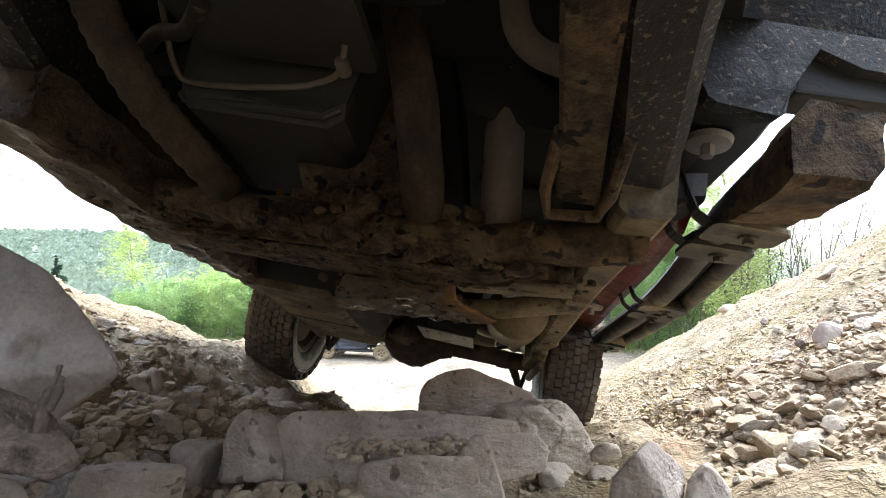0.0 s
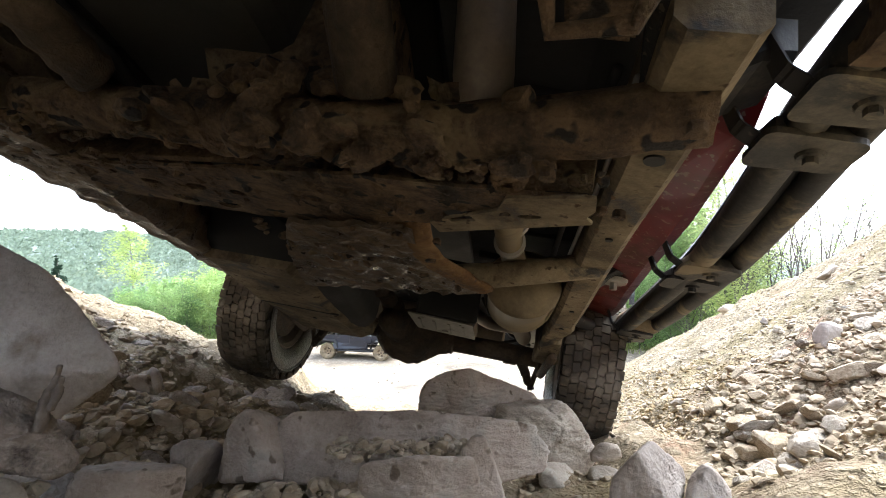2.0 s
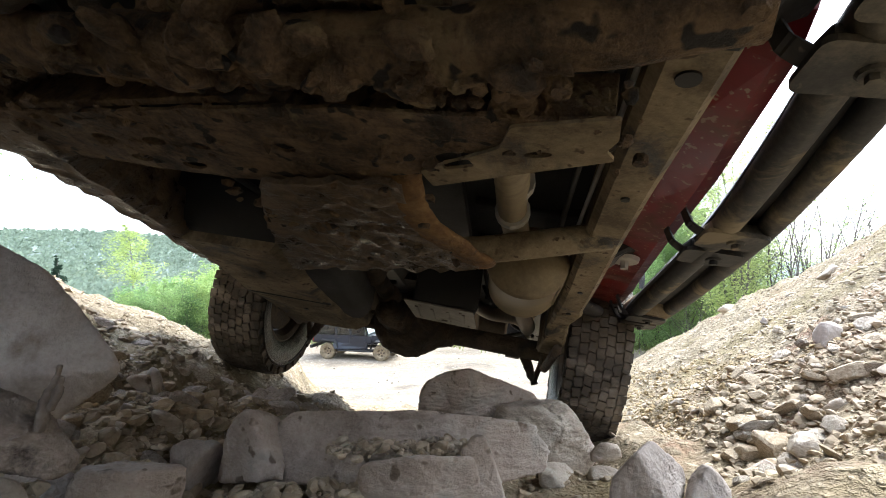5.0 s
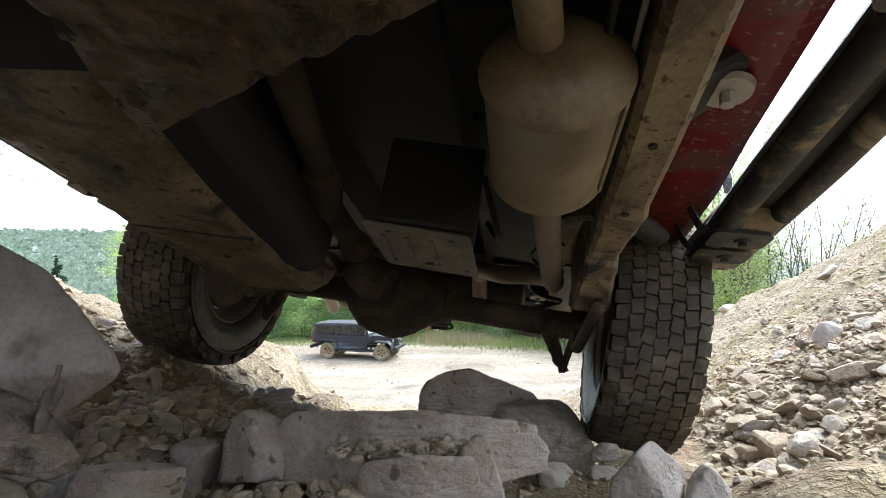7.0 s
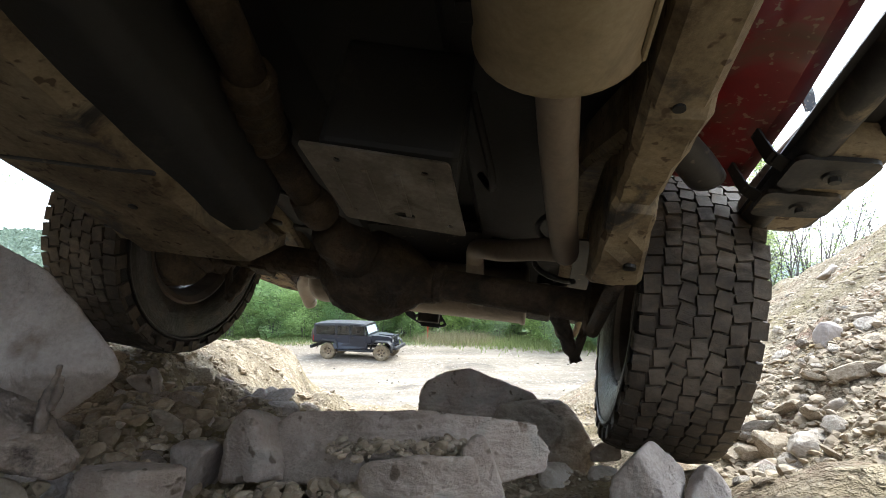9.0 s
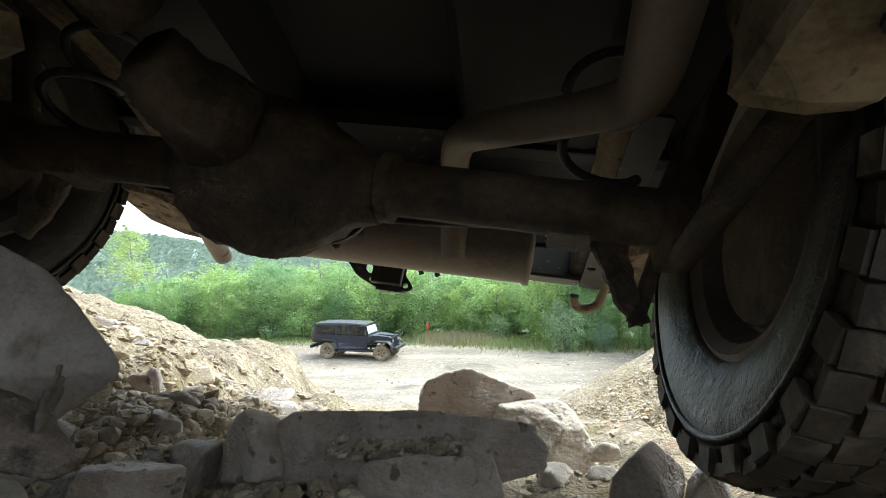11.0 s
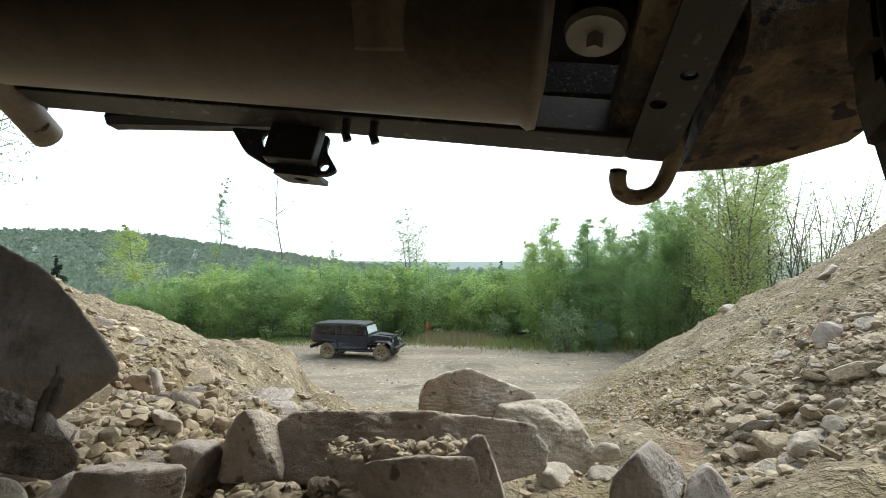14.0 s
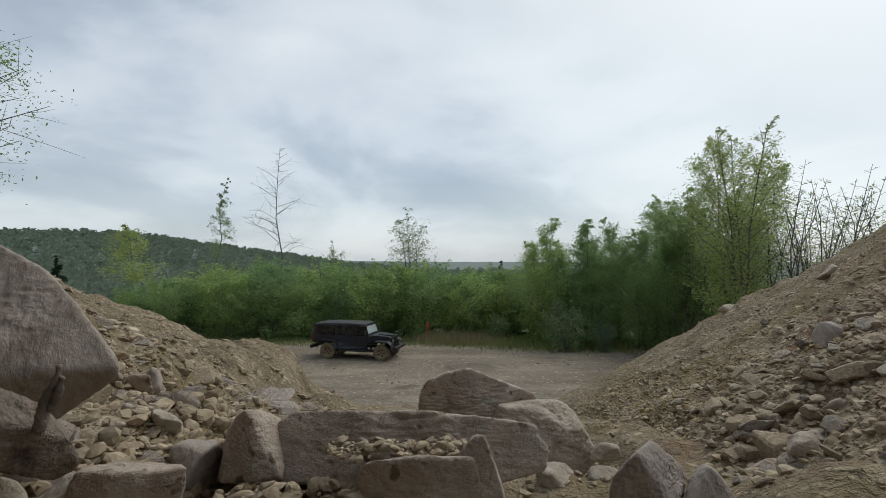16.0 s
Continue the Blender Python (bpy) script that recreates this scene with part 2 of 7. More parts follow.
RUST_MUD = surface("rust_and_clay", [(0.36, (0.042, 0.030, 0.022)), (0.48, (0.122, 0.079, 0.047)), (0.62, (0.24, 0.158, 0.088))], scale=11, fine=90, bump=1.0, depth=0.014, coarse=0.9, rough=0.8, pure=1.0,
                   stain=(0.25, 0.185, 0.105), stain_at=(0.57, 0.64), stain_scale=5, stain_rough=0.85, speck=(0.022, 0.018, 0.016), speck_scale=22, speck_at=(0.60, 0.64))
WET_MUD = surface("wet_mud_skid", [(0.34, (0.055, 0.038, 0.024)), (0.5, (0.135, 0.092, 0.056)), (0.66, (0.235, 0.17, 0.105))], scale=16, fine=60, bump=1.0, depth=0.014, coarse=0.9, rough=0.42, rough_span=0.25, pure=1.0)
BLACK_STEEL = surface("black_underbody_steel", [(0.3, (0.017, 0.016, 0.016)), (0.6, (0.033, 0.030, 0.028)), (0.78, (0.075, 0.065, 0.052))], scale=6, fine=50, bump=0.2, rough=0.55,
                      speck=(0.095, 0.078, 0.055), speck_scale=45, speck_at=(0.64, 0.70))
UNDERSEAL = surface("black_underseal", [(0.3, (0.016, 0.016, 0.018)), (0.6, (0.028, 0.028, 0.028)), (0.78, (0.055, 0.048, 0.042))], scale=5, fine=60, bump=0.35, rough=0.7)
SPATTER = surface("mud_spattered_liner", [(0.3, (0.016, 0.018, 0.022)), (0.7, (0.045, 0.045, 0.045))], scale=4, fine=50, bump=0.35, rough=0.6, coarse=0.3,
                  speck=(0.17, 0.132, 0.085), speck_scale=105, speck_at=(0.61, 0.66), stain=(0.09, 0.07, 0.045), stain_at=(0.55, 0.72), stain_scale=9)
EXHAUST = surface("dusty_exhaust_steel", [(0.3, (0.15, 0.115, 0.07)), (0.5, (0.245, 0.195, 0.12)), (0.72, (0.34, 0.285, 0.19))], scale=4, fine=80, bump=0.2, depth=0.004, rough=0.6, metal=0.2, pure=1.0,
                  stain=(0.12, 0.085, 0.05), stain_at=(0.56, 0.7), stain_scale=3)
OLD_EXHAUST = surface("brown_exhaust_steel", [(0.3, (0.13, 0.098, 0.07)), (0.5, (0.215, 0.165, 0.12)), (0.72, (0.30, 0.24, 0.18))], scale=3, fine=80, bump=0.2, depth=0.004, rough=0.55, metal=0.15)
OILY = surface("oily_dark_casting", [(0.3, (0.040, 0.038, 0.032)), (0.55, (0.066, 0.063, 0.053)), (0.75, (0.10, 0.094, 0.08))], scale=4, fine=60, bump=0.3, depth=0.005, rough=0.5)
AXLE_MUD = surface("muddy_axle_casting", [(0.34, (0.034, 0.025, 0.018)), (0.5, (0.082, 0.058, 0.038)), (0.66, (0.15, 0.108, 0.07))], scale=9, fine=70, bump=0.9, depth=0.012, coarse=0.7, rough=0.7, pure=1.0, stain=(0.045, 0.036, 0.028), stain_at=(0.57, 0.68), stain_scale=5)
ALLOY = surface("scuffed_alloy_plate", [(0.3, (0.12, 0.10, 0.075)), (0.5, (0.21, 0.18, 0.14)), (0.7, (0.34, 0.31, 0.26))], scale=7, fine=90, bump=0.25, depth=0.004, rough=0.5, metal=0.45,
                stain=(0.13, 0.10, 0.07), stain_at=(0.55, 0.66), stain_scale=8)
RED_PAINT = surface("red_car_paint", pure=1.0, stops=[(0.3, (0.11, 0.005, 0.0065)), (0.7, (0.18, 0.008, 0.010))], scale=2, fine=60, bump=0.0, rough=0.3, coat=0.5, speck=(0.23, 0.15, 0.10), speck_scale=60, speck_at=(0.62, 0.66),
                    stain=(0.105, 0.055, 0.038), stain_at=(0.48, 0.66), stain_scale=5, stain_rough=0.75)
DARK_PAINT = surface("dark_navy_car_paint", [(0.3, (0.004, 0.006, 0.012)), (0.7, (0.009, 0.012, 0.022))], scale=2, fine=60, bump=0.0, rough=0.4, coat=0.15, pure=1.0,
                     stain=(0.02, 0.02, 0.022), stain_at=(0.6, 0.8), stain_scale=1.5, stain_rough=0.6)
BLACK_PLASTIC = surface("black_textured_plastic", [(0.3, (0.012, 0.012, 0.013)), (0.7, (0.028, 0.027, 0.026))], scale=5, fine=120, bump=0.15, rough=0.6)
ZINC = surface("dull_zinc", [(0.3, (0.30, 0.28, 0.25)), (0.7, (0.48, 0.45, 0.40))], scale=8, fine=60, bump=0.1, rough=0.6, metal=0.2)
LAMP_WHITE = surface("clear_lamp_lens", [(0.3, (0.45, 0.46, 0.47)), (0.7, (0.6, 0.6, 0.6))], scale=8, bump=0.0, rough=0.15)
LAMP_RED = surface("red_lamp_lens", pure=1.0, stops=[(0.3, (0.25, 0.01, 0.01)), (0.7, (0.35, 0.02, 0.02))], scale=8, bump=0.0, rough=0.2)
PANE = glass("tinted_glass", (0.12, 0.14, 0.15))
# pale and mostly opaque: the sky's reflection is put into the colour
PANE_PALE = glass("pale_screen_glass", (0.7, 0.76, 0.78))
PANE_PALE.node_tree.nodes["Principled BSDF"].inputs["Transmission Weight"].default_value = 0.35
PANE_PALE.node_tree.nodes["Principled BSDF"].inputs["Coat Weight"].default_value = 1.0
RED_CLOTH = surface("red_marker_paint", pure=1.0, stops=[(0.3, (0.5, 0.05, 0.03)), (0.7, (0.6, 0.08, 0.05))], scale=6, bump=0.0, rough=0.7)


# ---- building blocks ----
def part(name, bm, material, parent=None, label="", smooth=False):
    """Links a bmesh as one mesh object under a thing or a part."""
    me = bpy.data.meshes.new(name)
    bm.normal_update()
    bm.to_mesh(me)
    bm.free()
    if smooth:
        me.shade_smooth()
    me.materials.append(material)
    ob = new(name, me)
    if parent is not None:
        ob.parent = parent
    if label:
        ob["label"] = label
    return ob


def empty(name, m=None):
    ob = new(name)
    ob.empty_display_size = 0.1
    if m is not None:
        ob.matrix_world = m
    return ob


def box(bm, centre, size, m=None, bevel=0.0):
    """A box with bevelled edges; m turns it about its centre."""
    place = Matrix.Translation(centre) @ (m or Matrix()) @ Matrix.Diagonal((*size, 1))
    verts = bmesh.ops.create_cube(bm, size=1.0, matrix=place)["verts"]
    if bevel:
        edges = {e for v in verts for e in v.link_edges}
        bmesh.ops.bevel(bm, geom=list(edges), offset=bevel, segments=2, affect="EDGES", profile=0.6)
    return bm


def smooth_line(points, steps=6):
    """A curve through the points."""
    pts = [Vector(p) for p in points]
    if len(pts) < 3:
        return pts
    out = []
    for i in range(len(pts) - 1):
        p0, p1, p2, p3 = pts[max(i - 1, 0)], pts[i], pts[i + 1], pts[min(i + 2, len(pts) - 1)]
        for k in range(steps):
            s = k / steps
            out.append(0.5 * ((2 * p1) + (p2 - p0) * s + (2 * p0 - 5 * p1 + 4 * p2 - p3) * s * s + (3 * p1 - p0 - 3 * p2 + p3) * s**3))
    return out + [pts[-1]]


def tube(bm, points, radius, seg=16, flat=1.0, cap=True, up=(0, 0, 1), hollow=0.0):
    """A tube along points; radius is a number or one for each point; flat squeezes it along up."""
    pts = [Vector(p) for p in points]
    radii = [radius] * len(pts) if isinstance(radius, (int, float)) else list(radius)
    rings = []
    side = None
    for i, p in enumerate(pts):
        d = (pts[min(i + 1, len(pts) - 1)] - pts[max(i - 1, 0)]).normalized()
        if side is None:
            side = d.cross(Vector(up))
            if side.length < 0.1:
                side = d.cross(Vector((1, 0, 0)))
        side = (side - d * side.dot(d)).normalized()
        high = side.cross(d).normalized()
        rings.append([bm.verts.new(p + radii[i] * (math.cos(a) * side + math.sin(a) * high * flat)) for a in (2 * math.pi * k / seg for k in range(seg))])
    for a, b in zip(rings, rings[1:]):
        for k in range(seg):
            bm.faces.new((a[k], a[(k + 1) % seg], b[(k + 1) % seg], b[k]))
    if hollow:
        for ring, n in ((rings[0], pts[0]), (rings[-1], pts[-1])):
            inner = [bm.verts.new(n + (v.co - n) * (1 - hollow)) for v in ring]
            deep = [bm.verts.new(v.co + (Vector(pts[len(pts) // 2]) - n).normalized() * 0.05) for v in inner]
            for k in range(seg):
                bm.faces.new((ring[k], ring[(k + 1) % seg], inner[(k + 1) % seg], inner[k]))
                bm.faces.new((inner[k], inner[(k + 1) % seg], deep[(k + 1) % seg], deep[k]))
            bm.faces.new(deep)
    elif cap:
        bm.faces.new(rings[0])
        bm.faces.new(rings[-1])
    bmesh.ops.recalc_face_normals(bm, faces=bm.faces)
    return bm


def lathe(bm, profile, seg=48, centre=(0, 0, 0), close=False):
    """Turns a profile of (x, r) about the x axis."""
    rings = [[bm.verts.new(Vector(centre) + Vector((x, r * math.cos(a), r * math.sin(a)))) for a in (2 * math.pi * k / seg for k in range(seg))] for x, r in profile]
    pairs = list(zip(rings, rings[1:])) + ([(rings[-1], rings[0])] if close else [])
    for a, b in pairs:
        for k in range(seg):
            bm.faces.new((a[k], a[(k + 1) % seg], b[(k + 1) % seg], b[k]))
    if not close:
        bm.faces.new(rings[0])
        bm.faces.new(rings[-1])
    bmesh.ops.recalc_face_normals(bm, faces=bm.faces)
    return bm


def inside(p, poly):
    x, y, hit = p[0], p[1], False
    for i in range(len(poly)):
        (x1, y1), (x2, y2) = poly[i], poly[i - 1]
        if (y1 > y) != (y2 > y) and x < (x2 - x1) * (y - y1) / (y2 - y1) + x1:
            hit = not hit
    return hit


def oval(cx, cy, rx, ry, n=14, turn=0.0):
    c, s = math.cos(turn), math.sin(turn)
    pts = [(rx * math.cos(2 * math.pi * k / n), ry * math.sin(2 * math.pi * k / n)) for k in range(n)]
    return [(cx + c * a - s * b, cy + s * a + c * b) for a, b in pts]


def plate(bm, outline, holes, thick, m=None):
    """A flat plate in its own xy plane with real holes, thick downwards from z = 0, set by m."""
    from mathutils.geometry import delaunay_2d_cdt
    loops = [outline, *holes]
    pts, edges = [], []
    for loop in loops:
        n = len(pts)
        pts += [Vector(p) for p in loop]
        edges += [(n + k, n + (k + 1) % len(loop)) for k in range(len(loop))]
    vs, _, fs, *_ = delaunay_2d_cdt(pts, edges, [], 0, 1e-6)
    m = m or Matrix()
    top = [bm.verts.new(m @ Vector((v.x, v.y, 0))) for v in vs]
    low = [bm.verts.new(m @ Vector((v.x, v.y, -thick))) for v in vs]
    for f in fs:
        c = sum((vs[i] for i in f), Vector((0, 0))) / len(f)
        if inside(c, outline) and not any(inside(c, h) for h in holes):
            bm.faces.new([top[i] for i in f])
            bm.faces.new([low[i] for i in reversed(f)])
    index = {(round(v.x, 5), round(v.y, 5)): i for i, v in enumerate(vs)}
    for loop in loops:
        ids = [index.get((round(p[0], 5), round(p[1], 5))) for p in loop]
        for a, b in zip(ids, ids[1:] + ids[:1]):
            if a is not None and b is not None and a != b:
                bm.faces.new((top[a], top[b], low[b], low[a]))
    bmesh.ops.recalc_face_normals(bm, faces=bm.faces)
    return bm


def rounded(outline, r=0.03, n=4):
    """The outline with rounded corners."""
    out = []
    k = len(outline)
    for i in range(k):
        p, a, b = Vector(outline[i]), Vector(outline[i - 1]), Vector(outline[(i + 1) % k])
        da, db = (a - p), (b - p)
        q = min(r, da.length * 0.45, db.length * 0.45)
        s, e = p + da.normalized() * q, p + db.normalized() * q
        for j in range(n + 1):
            u = j / n
            c = (1 - u) ** 2 * s + 2 * u * (1 - u) * p + u * u * e
            out.append((c.x, c.y))
    return out


def loft(bm, sections, cap=True):
    """Joins closed sections of equal length, each a list of places."""
    rings = [[bm.verts.new(p) for p in s] for s in sections]
    n = len(rings[0])
    for a, b in zip(rings, rings[1:]):
        for k in range(n):
            bm.faces.new((a[k], a[(k + 1) % n], b[(k + 1) % n], b[k]))
    if cap:
        bm.faces.new(rings[0])
        bm.faces.new(rings[-1])
    bmesh.ops.recalc_face_normals(bm, faces=bm.faces)
    return bm


def rough_up(bm, amount, size, seed=0, axis=None):
    """Uneven crust: pushes the points of a mesh about."""
    for v in bm.verts:
        k = noise.noise(v.co / size + Vector((seed, seed * 0.7, 1.3)))
        v.co += (Vector(axis) if axis else noise.noise_vector(v.co / size + Vector((seed, 0, 0)))) * amount * (k if axis else 1.0)
    return bm


def finer(bm, longest, rounds=3):
    for _ in range(rounds):
        edges = [e for e in bm.edges if e.calc_length() > longest]
        if not edges:
            break
        bmesh.ops.subdivide_edges(bm, edges=edges, cuts=1, use_grid_fill=True)
    return bm


# ---- ground ----
def smoothstep(a, b, x):
    s = np.clip((x - a) / (b - a), 0, 1)
    return s * s * (3 - 2 * s)


def soft_min(a, b, k):
    h = np.clip(0.5 + 0.5 * (b - a) / k, 0, 1)
    return b * (1 - h) + a * h - k * h * (1 - h)


def ramp_height(y):
    """The track: level behind, a slope of 15 degrees, then the level yard."""
    y = np.asarray(y, float)
    z = 4.67 - 0.27 * np.maximum(y, -7.0)
    return np.where(y > 16.0, 0.35 * np.exp(-(y - 16.0) / 1.3), z)


def base_height(x, y):
    """The lie of the land without its roughness."""
    x, y = np.asarray(x, float), np.asarray(y, float)
    z = ramp_height(y)
    foot = np.interp(y, [-6, 0, 2, 3, 6, 12, 20], [0.95, 1.0, 1.02, 1.10, 1.6, 2.5, 5.0])
    right = z + 0.06 + 0.58 * np.maximum(x - foot, 0)
    right = soft_min(right, 5.0 - 0.27 * (x - 6.1) - 0.75 * (y - 7.0), 0.5)
    right = soft_min(right, 6.6 + 0 * x, 0.8)
    left = z + 0.14 * smoothstep(-0.75, -1.05, x) + 0.43 * np.maximum(-0.95 - x, 0)
    left = soft_min(left, 4.2 - 0.55 * (y - 5.2) - 0.42 * (x + 2.4), 0.4)
    left = soft_min(left, 5.6 + 0 * x, 0.8)
    left = left + 0.22 * smoothstep(-0.255, -0.295, x / np.maximum(y, 0.5)) * smoothstep(3.2, 4.2, y) * smoothstep(7.0, 5.6, y) * smoothstep(-0.50, -0.36, x / np.maximum(y, 0.5))
    z = np.where(x > 0, np.maximum(z, np.where(x > foot, right, z)), np.maximum(z, np.where(x < -0.7, left, z)))
    z = z + 0.15 * smoothstep(-0.44, -0.66, x) * smoothstep(0.80, 1.15, y) * smoothstep(4.2, 2.8, y)
    pit = smoothstep(0.62, 0.42, np.abs(x)) * smoothstep(1.25, 0.75, y) * smoothstep(-1.0, -0.4, y)
    z = z - 0.22 * pit
    z = z - 0.09 * smoothstep(-0.30, -0.05, x) * smoothstep(0.75, 0.55, x) * smoothstep(0.9, 1.15, y) * smoothstep(2.4, 1.9, y)
    step = 0.16 * smoothstep(0.16, -0.02, y) * smoothstep(0.5, 0.62, np.abs(x)) * smoothstep(-3.0, -1.5, y)
    z = z + step
    # unseen bank added left of the view to block low skylight
    z = z + 2.0 * smoothstep(0.0, 0.8, -x - np.maximum(1.2, 0.9 * y + 0.45)) * smoothstep(10, 7, y) * smoothstep(-5.0, -4.0, y)
    # the far valley side: low hills
    far = smoothstep(45, 400, y)
    hill = 42 * smoothstep(120, 520, y) * smoothstep(0.05, -0.75, x / np.maximum(y, 1.0)) + 8 * smoothstep(500, 1500, y)
    verge = -1.0 * smoothstep(33, 44, y) * (1 - far)
    return np.where(y > 33, verge + hill - 12 * smoothstep(44, 140, y), z)


def fbm(x, y, scale, octaves=4):
    return sum(noise.noise((x / scale * 2**k, y / scale * 2**k, 3.7 * k)) / 2**k for k in range(octaves))


def lane(n, fine, far, grow):
    """Evenly fine steps, then steps that grow out to a far distance."""
    out, step = [0.0], fine
    while out[-1] < far:
        if len(out) > n:
            step *= grow
        out.append(out[-1] + step)
    return out


def build_ground():
    half = lane(105, 0.065, 3200, 1.07)
    xs = np.array(sorted({-a for a in half} | set(half)))
    ahead = lane(230, 0.065, 4200, 1.045)
    behind = lane(20, 0.2, 300, 1.25)
    ys = np.array(sorted({-a for a in behind} | set(ahead)))
    gx, gy = np.meshgrid(xs, ys)
    z = base_height(gx, gy)
    for j in range(len(ys)):
        for i in range(len(xs)):
            x, y = xs[i], ys[j]
            if -8 < y < 60 and abs(x) < 40:
                near = 1.0 if y < 16 else max(0.12, 1 - (y - 16) / 4)
                z[j, i] += near * (0.10 * fbm(x, y, 0.9, 5) + (0.065 * fbm(x + 7, y, 0.22, 2) if y < 9 else 0))
            elif y > 60:
                z[j, i] += 2.0 * fbm(x, y, 90, 3)
    n = len(xs)
    verts = np.stack([gx, gy, z], -1).reshape(-1, 3)
    faces = [(j * n + i, j * n + i + 1, (j + 1) * n + i + 1, (j + 1) * n + i) for j in range(len(ys) - 1) for i in range(n - 1)]
    me = bpy.data.meshes.new("ground")
    me.from_pydata(verts.tolist(), [], faces)
    me.shade_smooth()
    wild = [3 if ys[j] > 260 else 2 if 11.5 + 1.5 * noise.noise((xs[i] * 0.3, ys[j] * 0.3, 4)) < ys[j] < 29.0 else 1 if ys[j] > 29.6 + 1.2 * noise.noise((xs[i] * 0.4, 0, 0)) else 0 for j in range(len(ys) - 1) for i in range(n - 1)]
    me.polygons.foreach_set("material_index", wild)
    return xs, ys, z, me


XS, YS, ZS, ground_mesh = build_ground()


def ground_at(x, y):
    """The height of the ground sheet."""
    i = min(max(int(np.searchsorted(XS, x)) - 1, 0), len(XS) - 2)
    j = min(max(int(np.searchsorted(YS, y)) - 1, 0), len(YS) - 2)
    u, v = (x - XS[i]) / (XS[i + 1] - XS[i]), (y - YS[j]) / (YS[j + 1] - YS[j])
    return float((ZS[j, i] * (1 - u) + ZS[j, i + 1] * u) * (1 - v) + (ZS[j + 1, i] * (1 - u) + ZS[j + 1, i + 1] * u) * v)


ground_mesh.materials.append(EARTH)
ground_mesh.materials.append(MEADOW)
ground_mesh.materials.append(YARD)
ground_mesh.materials.append(HAZED_WOOD)
tagged(new("ground", ground_mesh), "rutted quarry slope of crushed stone and clay", "ground", kind="structure")


# ---- stones ----
def rock_mesh(bm, size, seed, sub=3, planes=13, soft=0.04, rugged=0.05, m=None):
    """An angular stone: a ball cut by random planes, with worn edges and a rough skin."""
    rng = random.Random(seed)
    cuts = []
    while len(cuts) < planes:
        n = Vector((rng.gauss(0, 1), rng.gauss(0, 1), rng.gauss(0, 1))).normalized()
        if all(n.dot(c[0]) < 0.8 for c in cuts):
            cuts.append((n, rng.uniform(0.62, 0.95)))
    verts = bmesh.ops.create_icosphere(bm, subdivisions=sub, radius=1.0)["verts"]
    shift = Vector((seed * 1.7 % 50, seed * 0.9 % 50, 0))
    sx, sy, sz = size
    for v in verts:
        d = v.co.normalized()
        reach = [h / max(d.dot(n), 0.05) for n, h in cuts]
        low = min(reach)
        r = low - soft * math.log(sum(math.exp(-(q - low) / soft) for q in reach if q < low + 0.5))
        r = min(r, 1.25)
        r += rugged * (noise.noise(d * 2.2 + shift) + 0.5 * noise.noise(d * 5.5 + shift) + 0.3 * noise.noise(d * 13 + shift))
        v.co = Vector((d.x * r * sx / 2, d.y * r * sy / 2, d.z * r * sz / 2))
    if m is not None:
        bmesh.ops.transform(bm, matrix=m, verts=verts)
    return bm


def rock(label, centre, size, turn=(0, 0, 0), seed=1, sub=4, material=None, name="boulder", group="", **more):
    bm = rock_mesh(bmesh.new(), size, seed, sub, **more)
    ob = part(name, bm, material or STONE, smooth=True)
    ob.matrix_world = pose(*centre, *turn)
    return tagged(ob, label, "rock", group)


